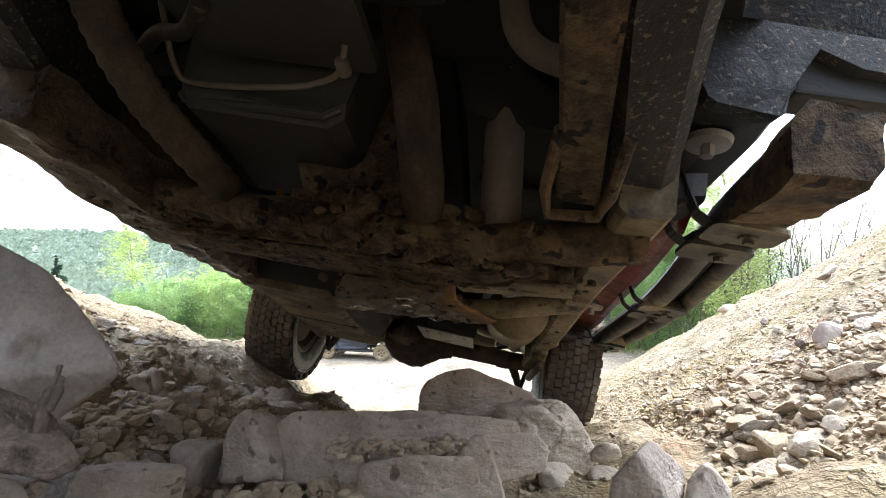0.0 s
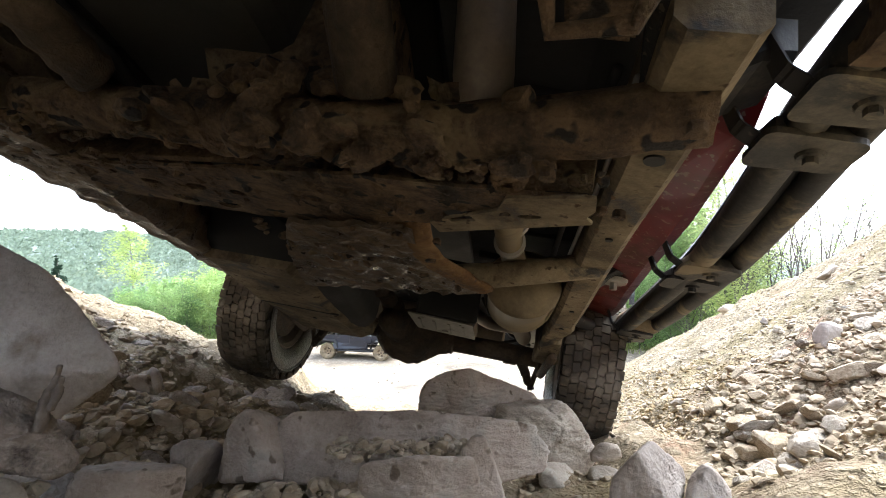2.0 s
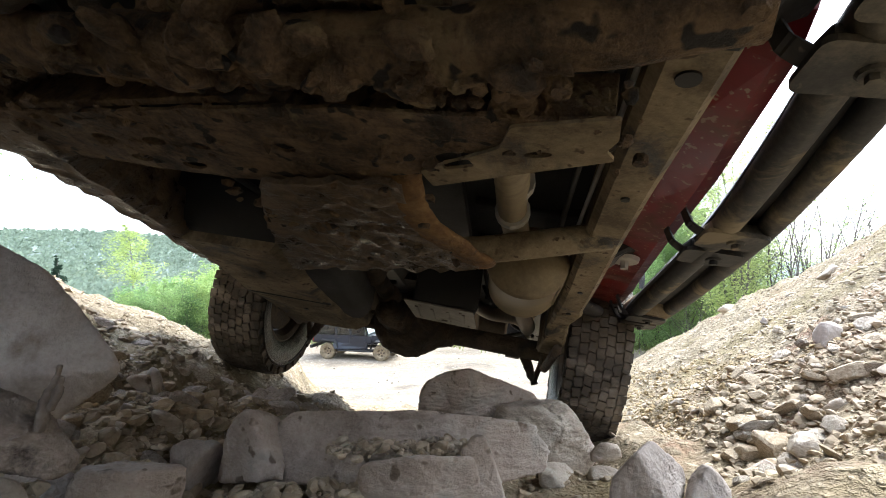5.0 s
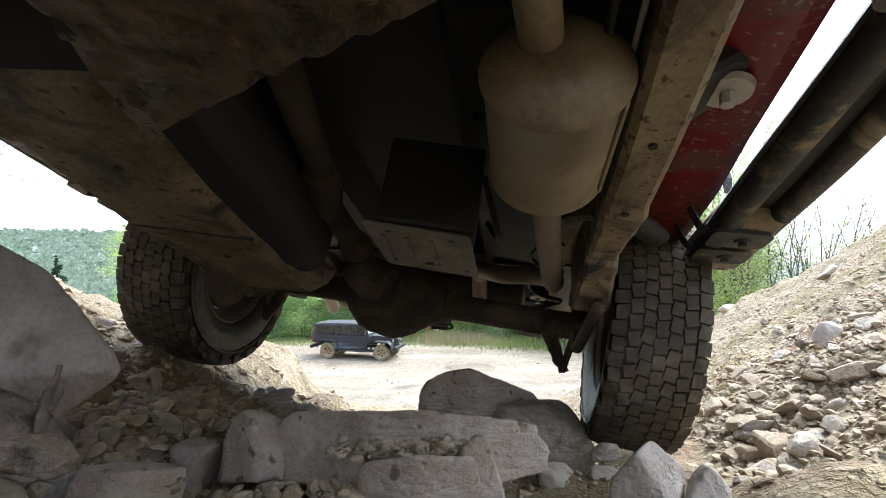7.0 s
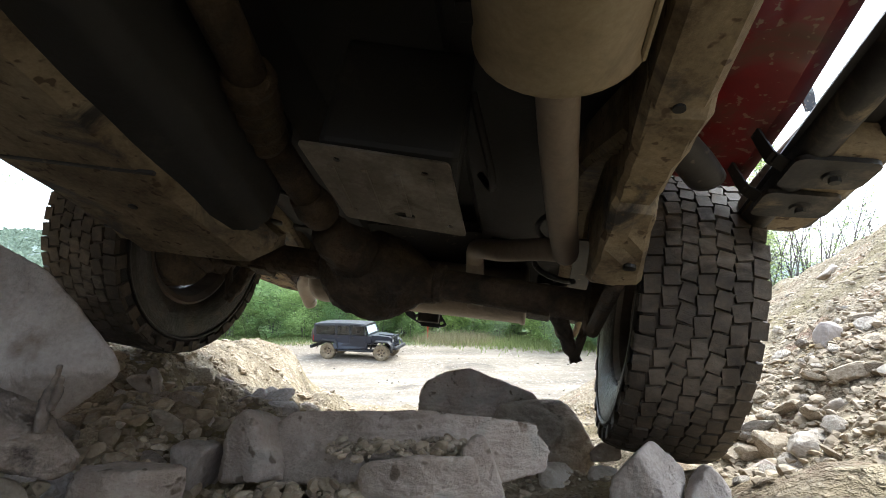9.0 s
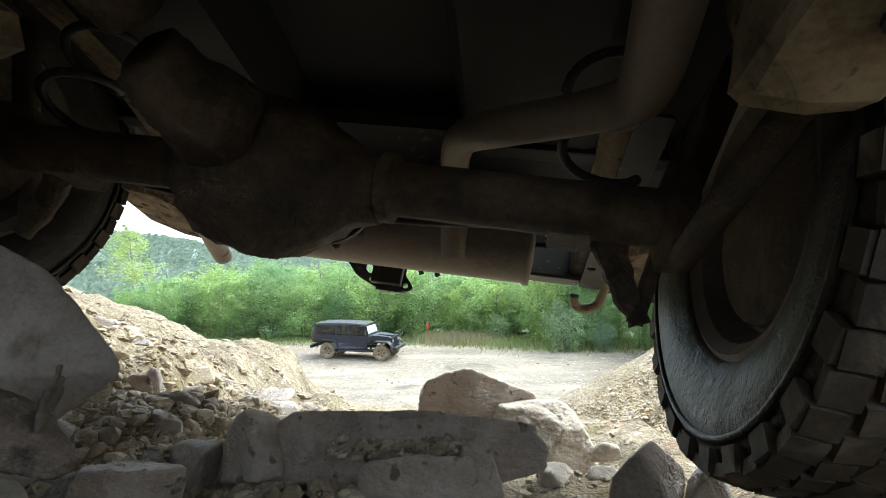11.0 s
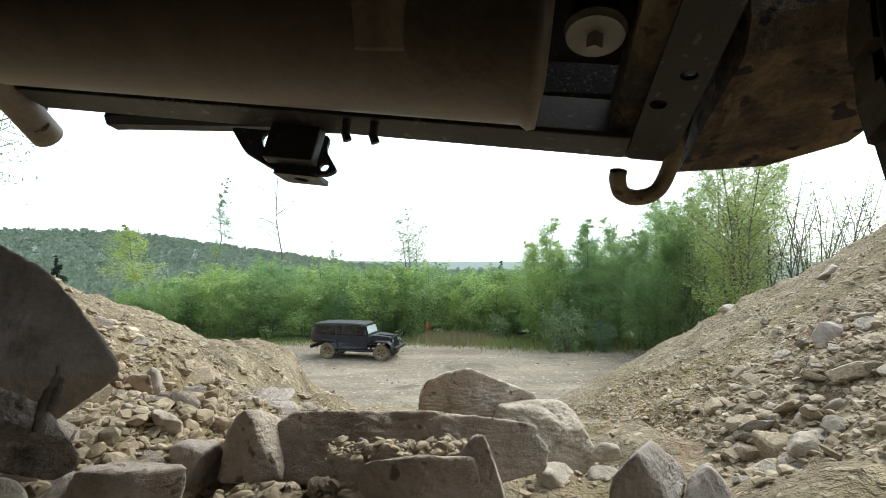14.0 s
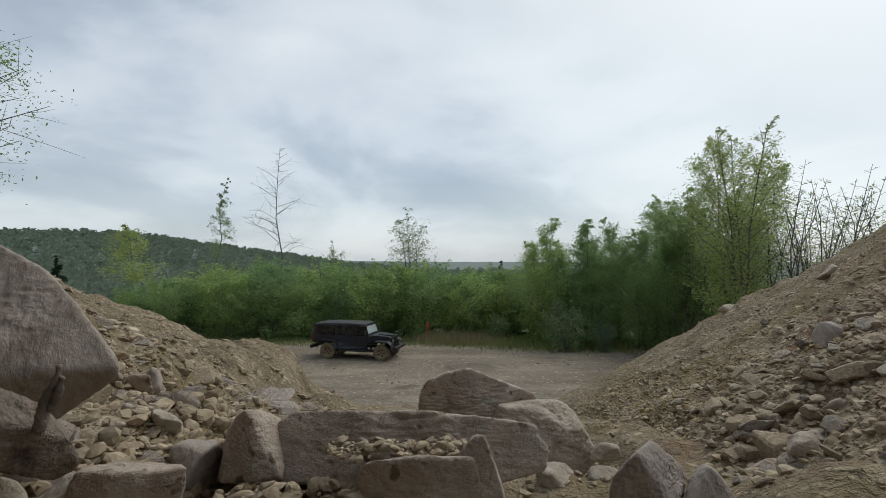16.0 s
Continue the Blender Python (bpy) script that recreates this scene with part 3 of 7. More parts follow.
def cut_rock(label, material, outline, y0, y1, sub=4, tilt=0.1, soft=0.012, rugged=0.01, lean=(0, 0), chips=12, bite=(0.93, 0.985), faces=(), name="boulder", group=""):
    """A boulder between two depths from an upright outline (x, z) fitted to the camera's view, with broken faces, worn
    edges and a pitted skin. lean: the sight line it is skewed along.
    """
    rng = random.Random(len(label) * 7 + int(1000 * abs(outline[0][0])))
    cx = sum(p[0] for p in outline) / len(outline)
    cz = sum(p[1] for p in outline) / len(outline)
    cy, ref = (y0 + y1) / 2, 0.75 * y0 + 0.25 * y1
    # the sides run back along the camera's sight line
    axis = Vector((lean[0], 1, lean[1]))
    cuts = []
    n = len(outline)
    area = sum(outline[i - 1][0] * outline[i][1] - outline[i][0] * outline[i - 1][1] for i in range(n))
    for i in range(n):
        (xa, za), (xb, zb) = outline[i - 1], outline[i]
        nx, nz = (zb - za, xa - xb) if area > 0 else (za - zb, xb - xa)
        out = Vector((nx, 0, nz)).normalized()
        normal = Vector((xb - xa, 0, zb - za)).cross(axis).normalized()
        normal = normal if normal.dot(out) > 0 else -normal
        reach = (xa - cx) * normal.x + (za - cz) * normal.z
        normal = (normal + Vector((0, rng.uniform(-tilt, tilt * 1.5), 0))).normalized()
        cuts.append((normal, max(reach, 0.01)))
    half = (y1 - y0) / 2
    cuts += [(Vector(f[:3]).normalized(), f[3]) for f in faces]
    for s in (-1, 1) if not faces else (1,):
        for k in range(2):
            cuts.append((Vector((rng.uniform(-0.35, 0.35), s, rng.uniform(-0.1, 0.5))).normalized(), half * rng.uniform(0.85, 1.0)))
    wx = max(p[0] for p in outline) - min(p[0] for p in outline)
    wz = max(p[1] for p in outline) - min(p[1] for p in outline)
    N = np.array([tuple(c[0]) for c in cuts])
    H = np.array([c[1] for c in cuts])

    def reaches(d, n, h):
        q = d @ n.T
        return np.where(q > 0.03, h / np.maximum(q, 0.03), 9.0)
    # chips knocked off the corners
    for _ in range(chips):
        d = np.array([rng.gauss(0, wx), rng.gauss(0, half * 2), rng.gauss(0.25 * wz, wz)])
        d /= np.linalg.norm(d)
        far = reaches(d[None], N[: len(cuts)], H[: len(cuts)]).min()
        n = d + np.array([rng.gauss(0, 0.3), rng.gauss(0, 0.3), rng.gauss(0, 0.3)])
        n /= np.linalg.norm(n)
        N = np.vstack([N, n])
        H = np.append(H, max(0.2 * half, far * float(d @ n) * rng.uniform(*bite)))
    bm = bmesh.new()
    bmesh.ops.create_icosphere(bm, subdivisions=sub, radius=1.0)
    D = np.array([tuple(v.co) for v in bm.verts]) * (wx, half * 2, wz)
    D /= np.linalg.norm(D, axis=1, keepdims=True)
    R = np.sort(reaches(D, N, H), axis=1)[:, :4]
    edge = soft * 0.5
    r = R[:, 0] - edge * np.log(np.exp(-np.minimum((R - R[:, :1]) / edge, 40)).sum(1))
    r = np.maximum(r, R[:, 0] * 0.7)
    shift, size = Vector((cx * 9, cz * 7, 3)), max(wx, wz)
    rugged = min(rugged, 0.03 * size)
    for v, d, k in zip(bm.verts, D, r):
        d = Vector(d)
        p = d * float(k)
        w = p + shift
        layer = Vector((w.x * 0.5, w.y * 0.5, w.z * 2.4))
        crack = abs(noise.noise(w * 2.6 / size + Vector((0, 5, 0))))
        ridge = noise.ridged_multi_fractal(w * 6.0 / size, 0.8, 2.3, 6, 1.0, 2.0) - 1.1
        p += d * rugged * (0.9 * noise.noise(w * 3.0 / size) + 0.5 * noise.noise(w * 7.0 / size) - 0.42 * ridge + 0.30 * noise.noise(layer * 26 / size) + 0.30 * noise.noise(w * 45 / size) + 0.22 * noise.noise(w * 110 / size) - 0.6 * max(0.0, 0.03 - crack) / 0.03)
        v.co = p
    ob = part(name, bm, material, smooth=True)
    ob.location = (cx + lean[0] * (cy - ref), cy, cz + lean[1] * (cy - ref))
    return tagged(ob, label, "rock", group)


# outlines, depths and leans of these stones are fitted to the camera's view
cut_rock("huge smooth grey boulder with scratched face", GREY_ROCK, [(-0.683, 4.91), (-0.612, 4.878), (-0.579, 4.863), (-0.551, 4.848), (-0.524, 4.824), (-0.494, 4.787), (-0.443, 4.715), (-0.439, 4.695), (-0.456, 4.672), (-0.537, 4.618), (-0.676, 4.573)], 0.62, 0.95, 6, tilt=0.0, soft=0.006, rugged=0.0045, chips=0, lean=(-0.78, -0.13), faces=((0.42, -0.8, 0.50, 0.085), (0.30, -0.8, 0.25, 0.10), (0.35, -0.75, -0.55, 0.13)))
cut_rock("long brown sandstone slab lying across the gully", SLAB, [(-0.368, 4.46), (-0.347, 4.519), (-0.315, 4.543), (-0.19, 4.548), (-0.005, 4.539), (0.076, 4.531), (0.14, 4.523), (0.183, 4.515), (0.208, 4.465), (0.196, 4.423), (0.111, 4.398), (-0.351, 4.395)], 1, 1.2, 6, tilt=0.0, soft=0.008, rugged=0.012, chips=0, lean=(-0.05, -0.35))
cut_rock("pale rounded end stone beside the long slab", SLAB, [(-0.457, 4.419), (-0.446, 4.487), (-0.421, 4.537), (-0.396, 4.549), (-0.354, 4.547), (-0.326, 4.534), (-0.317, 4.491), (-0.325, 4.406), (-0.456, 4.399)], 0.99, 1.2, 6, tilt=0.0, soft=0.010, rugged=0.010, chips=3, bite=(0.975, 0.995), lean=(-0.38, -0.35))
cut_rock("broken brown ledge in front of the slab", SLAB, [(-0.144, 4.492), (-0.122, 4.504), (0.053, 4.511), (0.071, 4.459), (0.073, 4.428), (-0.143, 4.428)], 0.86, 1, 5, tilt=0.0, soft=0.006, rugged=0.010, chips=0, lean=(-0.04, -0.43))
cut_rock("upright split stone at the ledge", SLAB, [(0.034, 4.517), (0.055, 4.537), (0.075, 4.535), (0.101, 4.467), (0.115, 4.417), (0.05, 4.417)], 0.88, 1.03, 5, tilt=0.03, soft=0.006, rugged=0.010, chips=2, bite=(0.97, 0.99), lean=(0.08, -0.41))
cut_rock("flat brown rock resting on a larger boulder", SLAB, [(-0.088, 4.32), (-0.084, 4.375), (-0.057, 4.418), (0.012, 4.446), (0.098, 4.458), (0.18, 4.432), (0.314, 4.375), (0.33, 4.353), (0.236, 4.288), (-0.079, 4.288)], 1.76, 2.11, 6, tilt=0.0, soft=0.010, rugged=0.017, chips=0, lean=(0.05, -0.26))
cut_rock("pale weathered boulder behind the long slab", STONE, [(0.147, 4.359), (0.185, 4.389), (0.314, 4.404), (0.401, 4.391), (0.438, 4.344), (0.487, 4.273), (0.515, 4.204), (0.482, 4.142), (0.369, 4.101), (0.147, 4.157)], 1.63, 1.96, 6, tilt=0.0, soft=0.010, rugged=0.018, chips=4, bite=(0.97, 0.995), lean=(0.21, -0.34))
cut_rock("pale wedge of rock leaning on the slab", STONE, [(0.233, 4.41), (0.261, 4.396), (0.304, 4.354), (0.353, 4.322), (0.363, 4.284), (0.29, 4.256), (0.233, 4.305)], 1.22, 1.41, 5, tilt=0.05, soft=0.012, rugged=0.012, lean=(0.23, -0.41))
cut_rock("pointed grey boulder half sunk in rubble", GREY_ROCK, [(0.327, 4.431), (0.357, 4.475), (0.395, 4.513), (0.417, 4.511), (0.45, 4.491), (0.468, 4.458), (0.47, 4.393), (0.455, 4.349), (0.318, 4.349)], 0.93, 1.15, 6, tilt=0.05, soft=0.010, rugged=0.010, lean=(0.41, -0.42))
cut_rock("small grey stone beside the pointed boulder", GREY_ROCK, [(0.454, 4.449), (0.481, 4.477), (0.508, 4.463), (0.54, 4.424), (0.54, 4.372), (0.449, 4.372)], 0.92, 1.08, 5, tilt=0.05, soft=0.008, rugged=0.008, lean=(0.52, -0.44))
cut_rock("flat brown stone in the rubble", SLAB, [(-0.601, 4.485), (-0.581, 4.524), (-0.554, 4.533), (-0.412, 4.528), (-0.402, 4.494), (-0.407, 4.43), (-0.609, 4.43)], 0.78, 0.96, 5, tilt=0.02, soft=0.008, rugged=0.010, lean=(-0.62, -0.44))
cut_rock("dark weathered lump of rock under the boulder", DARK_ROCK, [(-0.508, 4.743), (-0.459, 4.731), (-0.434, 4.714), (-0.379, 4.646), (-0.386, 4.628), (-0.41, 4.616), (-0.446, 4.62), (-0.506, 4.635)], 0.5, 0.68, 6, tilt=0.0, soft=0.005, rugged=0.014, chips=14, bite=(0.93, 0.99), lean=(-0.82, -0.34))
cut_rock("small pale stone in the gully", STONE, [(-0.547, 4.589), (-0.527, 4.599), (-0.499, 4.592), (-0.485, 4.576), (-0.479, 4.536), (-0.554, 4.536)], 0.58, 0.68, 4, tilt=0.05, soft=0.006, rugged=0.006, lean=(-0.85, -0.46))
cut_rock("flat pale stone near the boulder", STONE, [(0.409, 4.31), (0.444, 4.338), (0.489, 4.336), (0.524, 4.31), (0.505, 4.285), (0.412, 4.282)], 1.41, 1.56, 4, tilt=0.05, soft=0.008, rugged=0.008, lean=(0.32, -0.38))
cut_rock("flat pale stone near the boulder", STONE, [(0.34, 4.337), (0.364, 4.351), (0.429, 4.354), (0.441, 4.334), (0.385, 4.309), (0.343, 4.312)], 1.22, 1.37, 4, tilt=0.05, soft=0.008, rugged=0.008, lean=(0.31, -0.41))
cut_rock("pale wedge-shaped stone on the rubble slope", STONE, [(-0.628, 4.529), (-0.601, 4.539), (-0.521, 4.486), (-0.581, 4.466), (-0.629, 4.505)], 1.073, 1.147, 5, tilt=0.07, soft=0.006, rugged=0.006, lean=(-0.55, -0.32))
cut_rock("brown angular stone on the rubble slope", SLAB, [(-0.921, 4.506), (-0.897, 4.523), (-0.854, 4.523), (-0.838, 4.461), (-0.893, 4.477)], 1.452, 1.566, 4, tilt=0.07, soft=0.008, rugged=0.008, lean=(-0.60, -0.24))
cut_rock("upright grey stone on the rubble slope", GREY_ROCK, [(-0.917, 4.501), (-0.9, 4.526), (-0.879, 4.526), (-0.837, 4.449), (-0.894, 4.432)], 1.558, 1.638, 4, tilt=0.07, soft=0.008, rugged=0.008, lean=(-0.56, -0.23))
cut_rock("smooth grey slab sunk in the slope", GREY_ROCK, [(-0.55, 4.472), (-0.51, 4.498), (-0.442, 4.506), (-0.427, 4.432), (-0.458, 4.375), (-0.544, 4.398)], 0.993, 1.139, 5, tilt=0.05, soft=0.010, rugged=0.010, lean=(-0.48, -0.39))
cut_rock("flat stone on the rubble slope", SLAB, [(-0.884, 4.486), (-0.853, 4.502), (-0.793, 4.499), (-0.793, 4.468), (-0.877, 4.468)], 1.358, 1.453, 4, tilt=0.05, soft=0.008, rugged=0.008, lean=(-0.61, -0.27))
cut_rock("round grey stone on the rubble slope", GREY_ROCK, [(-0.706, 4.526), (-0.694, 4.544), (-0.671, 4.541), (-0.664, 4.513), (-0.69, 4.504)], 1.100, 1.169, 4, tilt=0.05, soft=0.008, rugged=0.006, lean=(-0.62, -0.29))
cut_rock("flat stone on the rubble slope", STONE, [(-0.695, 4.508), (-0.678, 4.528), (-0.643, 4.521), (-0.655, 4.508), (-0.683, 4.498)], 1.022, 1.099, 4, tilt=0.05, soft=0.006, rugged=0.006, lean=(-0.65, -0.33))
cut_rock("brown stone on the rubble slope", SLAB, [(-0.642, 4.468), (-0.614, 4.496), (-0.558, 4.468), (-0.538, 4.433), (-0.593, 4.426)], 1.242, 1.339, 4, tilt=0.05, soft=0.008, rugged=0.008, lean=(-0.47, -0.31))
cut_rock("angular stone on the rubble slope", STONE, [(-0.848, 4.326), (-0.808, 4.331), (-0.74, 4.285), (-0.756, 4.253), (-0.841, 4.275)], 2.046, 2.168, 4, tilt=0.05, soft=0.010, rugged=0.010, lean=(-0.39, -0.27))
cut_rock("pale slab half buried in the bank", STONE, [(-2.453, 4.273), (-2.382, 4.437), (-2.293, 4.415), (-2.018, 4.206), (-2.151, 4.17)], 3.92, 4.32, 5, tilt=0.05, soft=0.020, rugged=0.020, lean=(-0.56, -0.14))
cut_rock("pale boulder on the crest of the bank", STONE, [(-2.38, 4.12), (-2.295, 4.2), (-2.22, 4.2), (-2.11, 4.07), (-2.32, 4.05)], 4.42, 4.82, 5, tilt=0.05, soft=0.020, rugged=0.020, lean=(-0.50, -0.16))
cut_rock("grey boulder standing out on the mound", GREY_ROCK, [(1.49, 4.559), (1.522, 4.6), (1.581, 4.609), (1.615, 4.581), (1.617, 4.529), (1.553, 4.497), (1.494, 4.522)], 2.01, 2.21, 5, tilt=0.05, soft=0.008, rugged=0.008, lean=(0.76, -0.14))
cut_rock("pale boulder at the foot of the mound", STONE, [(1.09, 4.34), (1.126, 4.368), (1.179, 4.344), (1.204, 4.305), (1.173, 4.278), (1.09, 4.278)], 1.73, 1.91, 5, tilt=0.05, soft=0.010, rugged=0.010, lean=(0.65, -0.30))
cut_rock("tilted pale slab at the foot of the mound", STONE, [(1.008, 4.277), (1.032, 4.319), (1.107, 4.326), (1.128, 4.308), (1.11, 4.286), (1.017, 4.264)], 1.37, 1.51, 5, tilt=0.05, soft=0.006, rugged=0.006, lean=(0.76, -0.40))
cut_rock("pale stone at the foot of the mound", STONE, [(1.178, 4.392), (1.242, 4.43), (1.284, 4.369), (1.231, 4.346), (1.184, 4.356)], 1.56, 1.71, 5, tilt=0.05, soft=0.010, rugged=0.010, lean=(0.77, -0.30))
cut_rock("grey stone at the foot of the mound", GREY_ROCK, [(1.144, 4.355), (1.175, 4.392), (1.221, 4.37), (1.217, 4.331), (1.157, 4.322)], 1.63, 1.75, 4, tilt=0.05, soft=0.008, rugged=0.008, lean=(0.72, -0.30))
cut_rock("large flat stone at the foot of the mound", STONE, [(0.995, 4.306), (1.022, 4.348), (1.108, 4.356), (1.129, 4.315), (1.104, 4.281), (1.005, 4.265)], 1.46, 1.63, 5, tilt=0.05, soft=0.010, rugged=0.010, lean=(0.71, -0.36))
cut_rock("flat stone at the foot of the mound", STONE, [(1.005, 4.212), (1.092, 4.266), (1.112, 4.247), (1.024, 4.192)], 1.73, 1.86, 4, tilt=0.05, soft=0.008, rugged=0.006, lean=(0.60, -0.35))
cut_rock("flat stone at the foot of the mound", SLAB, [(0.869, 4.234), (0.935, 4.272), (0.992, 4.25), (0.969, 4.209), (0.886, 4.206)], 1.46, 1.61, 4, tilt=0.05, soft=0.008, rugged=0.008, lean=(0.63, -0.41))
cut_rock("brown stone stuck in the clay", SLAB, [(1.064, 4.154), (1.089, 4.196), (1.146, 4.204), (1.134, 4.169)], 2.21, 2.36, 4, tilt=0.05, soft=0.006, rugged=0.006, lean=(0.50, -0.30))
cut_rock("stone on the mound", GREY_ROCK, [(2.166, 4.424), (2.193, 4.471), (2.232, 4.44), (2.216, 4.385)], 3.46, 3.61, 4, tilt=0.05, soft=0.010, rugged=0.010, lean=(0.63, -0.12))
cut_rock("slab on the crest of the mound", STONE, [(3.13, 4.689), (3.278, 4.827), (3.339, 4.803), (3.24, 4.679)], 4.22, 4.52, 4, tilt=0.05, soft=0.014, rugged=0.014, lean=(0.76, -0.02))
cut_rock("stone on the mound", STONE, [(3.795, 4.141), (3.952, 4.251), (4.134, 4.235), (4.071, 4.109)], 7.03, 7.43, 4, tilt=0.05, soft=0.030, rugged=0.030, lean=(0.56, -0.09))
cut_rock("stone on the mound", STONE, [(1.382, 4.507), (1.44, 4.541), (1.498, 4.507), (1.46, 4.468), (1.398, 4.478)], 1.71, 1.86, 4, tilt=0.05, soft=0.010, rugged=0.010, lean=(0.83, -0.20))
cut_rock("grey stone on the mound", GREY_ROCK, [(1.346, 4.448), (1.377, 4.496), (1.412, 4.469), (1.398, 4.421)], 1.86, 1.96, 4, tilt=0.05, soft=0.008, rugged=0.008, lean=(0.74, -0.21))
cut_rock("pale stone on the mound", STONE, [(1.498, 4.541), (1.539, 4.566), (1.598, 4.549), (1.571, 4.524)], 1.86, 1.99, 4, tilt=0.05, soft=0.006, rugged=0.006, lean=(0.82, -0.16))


bm = bmesh.new()
tube(bm, smooth_line([(-0.432, 0.55, 4.668), (-0.428, 0.55, 4.690), (-0.424, 0.55, 4.706), (-0.416, 0.55, 4.722), (-0.412, 0.55, 4.738)], 4), [0.0085] * 5 + [0.0075] * 4 + [0.0055] * 4 + [0.0042, 0.004, 0.0036, 0.003], 9, 0.6)
tube(bm, smooth_line([(-0.438, 0.554, 4.668), (-0.434, 0.554, 4.688), (-0.430, 0.554, 4.703), (-0.428, 0.554, 4.712)], 4), [0.005] * 8 + [0.003] * 4 + [0.001], 8)
tube(bm, smooth_line([(-0.424, 0.552, 4.690), (-0.4165, 0.552, 4.706), (-0.413, 0.552, 4.716), (-0.4115, 0.552, 4.726)], 4), [0.005] * 8 + [0.003] * 4 + [0.001], 8)
rough_up(finer(bm, 0.004, 3), 0.0016, 0.005, 3)
rough_up(bm, 0.0012, 0.0022, 9)
tagged(part("wood_stump", bm, OLD_WOOD, smooth=True), "weathered splintered stub of wood between rocks", "wood")


# ---- vehicles: x to the vehicle's left, y rearward, z up, the rear axle's centre at the origin ----
TYRE_R, TYRE_W = 0.40, 0.255


def make_wheel(parent, place, rim, side, name="wheel", rubber=None, wall=None):
    """A wheel as one part: the rim with its spokes; the tyre with its tread and the hub are parts of it."""
    w = TYRE_W / 2
    bm = bmesh.new()
    shell = [(-0.10, 0.225), (-0.095, 0.235), (-0.085, 0.215), (-0.03, 0.20), (0.04, 0.195), (0.085, 0.215), (0.095, 0.235), (0.10, 0.225), (0.085, 0.205), (0.04, 0.185), (-0.03, 0.19), (-0.085, 0.205)]
    lathe(bm, shell, 40, close=True)
    face = 0.055 * side
    lathe(bm, [(face, 0.0001), (face, 0.075), (face - 0.02 * side, 0.09), (face - 0.035 * side, 0.09), (face - 0.035 * side, 0.0001)], 32)
    def fit(b):
        for v in b.verts:
            v.co.y *= 0.962
            v.co.z *= 0.962
    fit(bm)
    wheel = part(name, bm, rim, parent, "mud-caked wheel rim")
    wheel.matrix_basis = place
    for k in range(5):
        a = 2 * math.pi * k / 5
        bm = bmesh.new()
        box(bm, (face - 0.015 * side, 0.13 * math.cos(a), 0.13 * math.sin(a)), (0.03, 0.135, 0.082), pose(0, 0, 0, math.degrees(a)), 0.008)
        part("spoke", bm, rim, wheel)
    bm = bmesh.new()
    prof = [(-0.085, 0.228), (-0.105, 0.24), (-w + 0.004, 0.285), (-w - 0.004, 0.33), (-w + 0.006, 0.37), (-w + 0.022, 0.391), (-0.06, 0.393), (0.0, 0.394), (0.06, 0.393),
            (w - 0.022, 0.391), (w - 0.006, 0.37), (w + 0.004, 0.33), (w - 0.004, 0.285), (0.105, 0.24), (0.085, 0.228)]
    lathe(bm, prof, 72, close=True)
    for sgn in (-1, 1):
        lathe(bm, [(sgn * (w - 0.001), 0.345), (sgn * (w + 0.006), 0.35), (sgn * (w + 0.006), 0.354), (sgn * (w - 0.001), 0.36)], 72, close=True)
    fit(bm)
    tyre = part("tyre", bm, wall or WET_RUBBER, wheel, "black tyre with wet muddy sidewall", smooth=True)
    bm = bmesh.new()
    lathe(bm, [(-0.120, 0.391), (-0.09, 0.4005), (0.0, 0.4025), (0.09, 0.4005), (0.120, 0.391), (0.09, 0.38), (-0.09, 0.38)], 72, close=True)
    rows_n = 54
    tread = random.Random(9)
    for k in range(rows_n):
        a = 2 * math.pi * k / rows_n
        for col, (x, wide, long, lag, skew) in enumerate(((-0.108, 0.0355, 0.043, 0.0, 3), (-0.072, 0.0345, 0.042, 0.5, 9), (-0.036, 0.0345, 0.042, 0.2, -8), (0.0, 0.0345, 0.042, 0.7, 8), (0.036, 0.0345, 0.042, 0.35, -8), (0.072, 0.0345, 0.042, 0.85, 9), (0.108, 0.0355, 0.043, 0.5, -3))):
            b = a + lag * 2 * math.pi / rows_n
            r = 0.4015 if abs(x) < 0.09 else 0.395
            turn = pose(0, 0, 0, math.degrees(b) - 90) @ pose(0, 0, 0, 0, 0, skew * 1.2 + tread.uniform(-4, 4)) @ pose(0, 0, 0, 0, 12 * (x > 0.09) - 12 * (x < -0.09), 0)
            place_b = Matrix.Translation((x, r * math.cos(b), r * math.sin(b))) @ turn
            vs = bmesh.ops.create_cube(bm, size=1.0, matrix=place_b @ Matrix.Diagonal((wide * tread.uniform(0.95, 1.06), long * tread.uniform(0.94, 1.08), 0.020 + tread.uniform(-0.003, 0.003), 1)))["verts"]
            for v in vs:
                local = place_b.inverted() @ v.co
                if local.z > 0:
                    v.co = place_b @ Vector((local.x * 0.95, local.y * 0.95, local.z))
            if col in (0, 6) and k % 2 == 0:
                sx = -1 if col == 0 else 1
                box(bm, (sx * (w - 0.002), 0.380 * math.cos(b), 0.380 * math.sin(b)), (0.013, 0.040, 0.034), pose(0, 0, 0, math.degrees(b) - 90))
    fit(bm)
    tagged(part("tread", bm, rubber or RUBBER, wheel, "dusty all-terrain tread blocks"), kind="stuff")
    bm = bmesh.new()
    lathe(bm, [(-0.06 * side, 0.0001), (-0.06 * side, 0.165), (-0.02 * side, 0.17), (0.01 * side, 0.12), (0.05 * side, 0.05), (0.07 * side, 0.045), (0.07 * side, 0.0001)], 32)
    part("brake_disc", bm, AXLE_MUD, wheel, smooth=False)
    return wheel


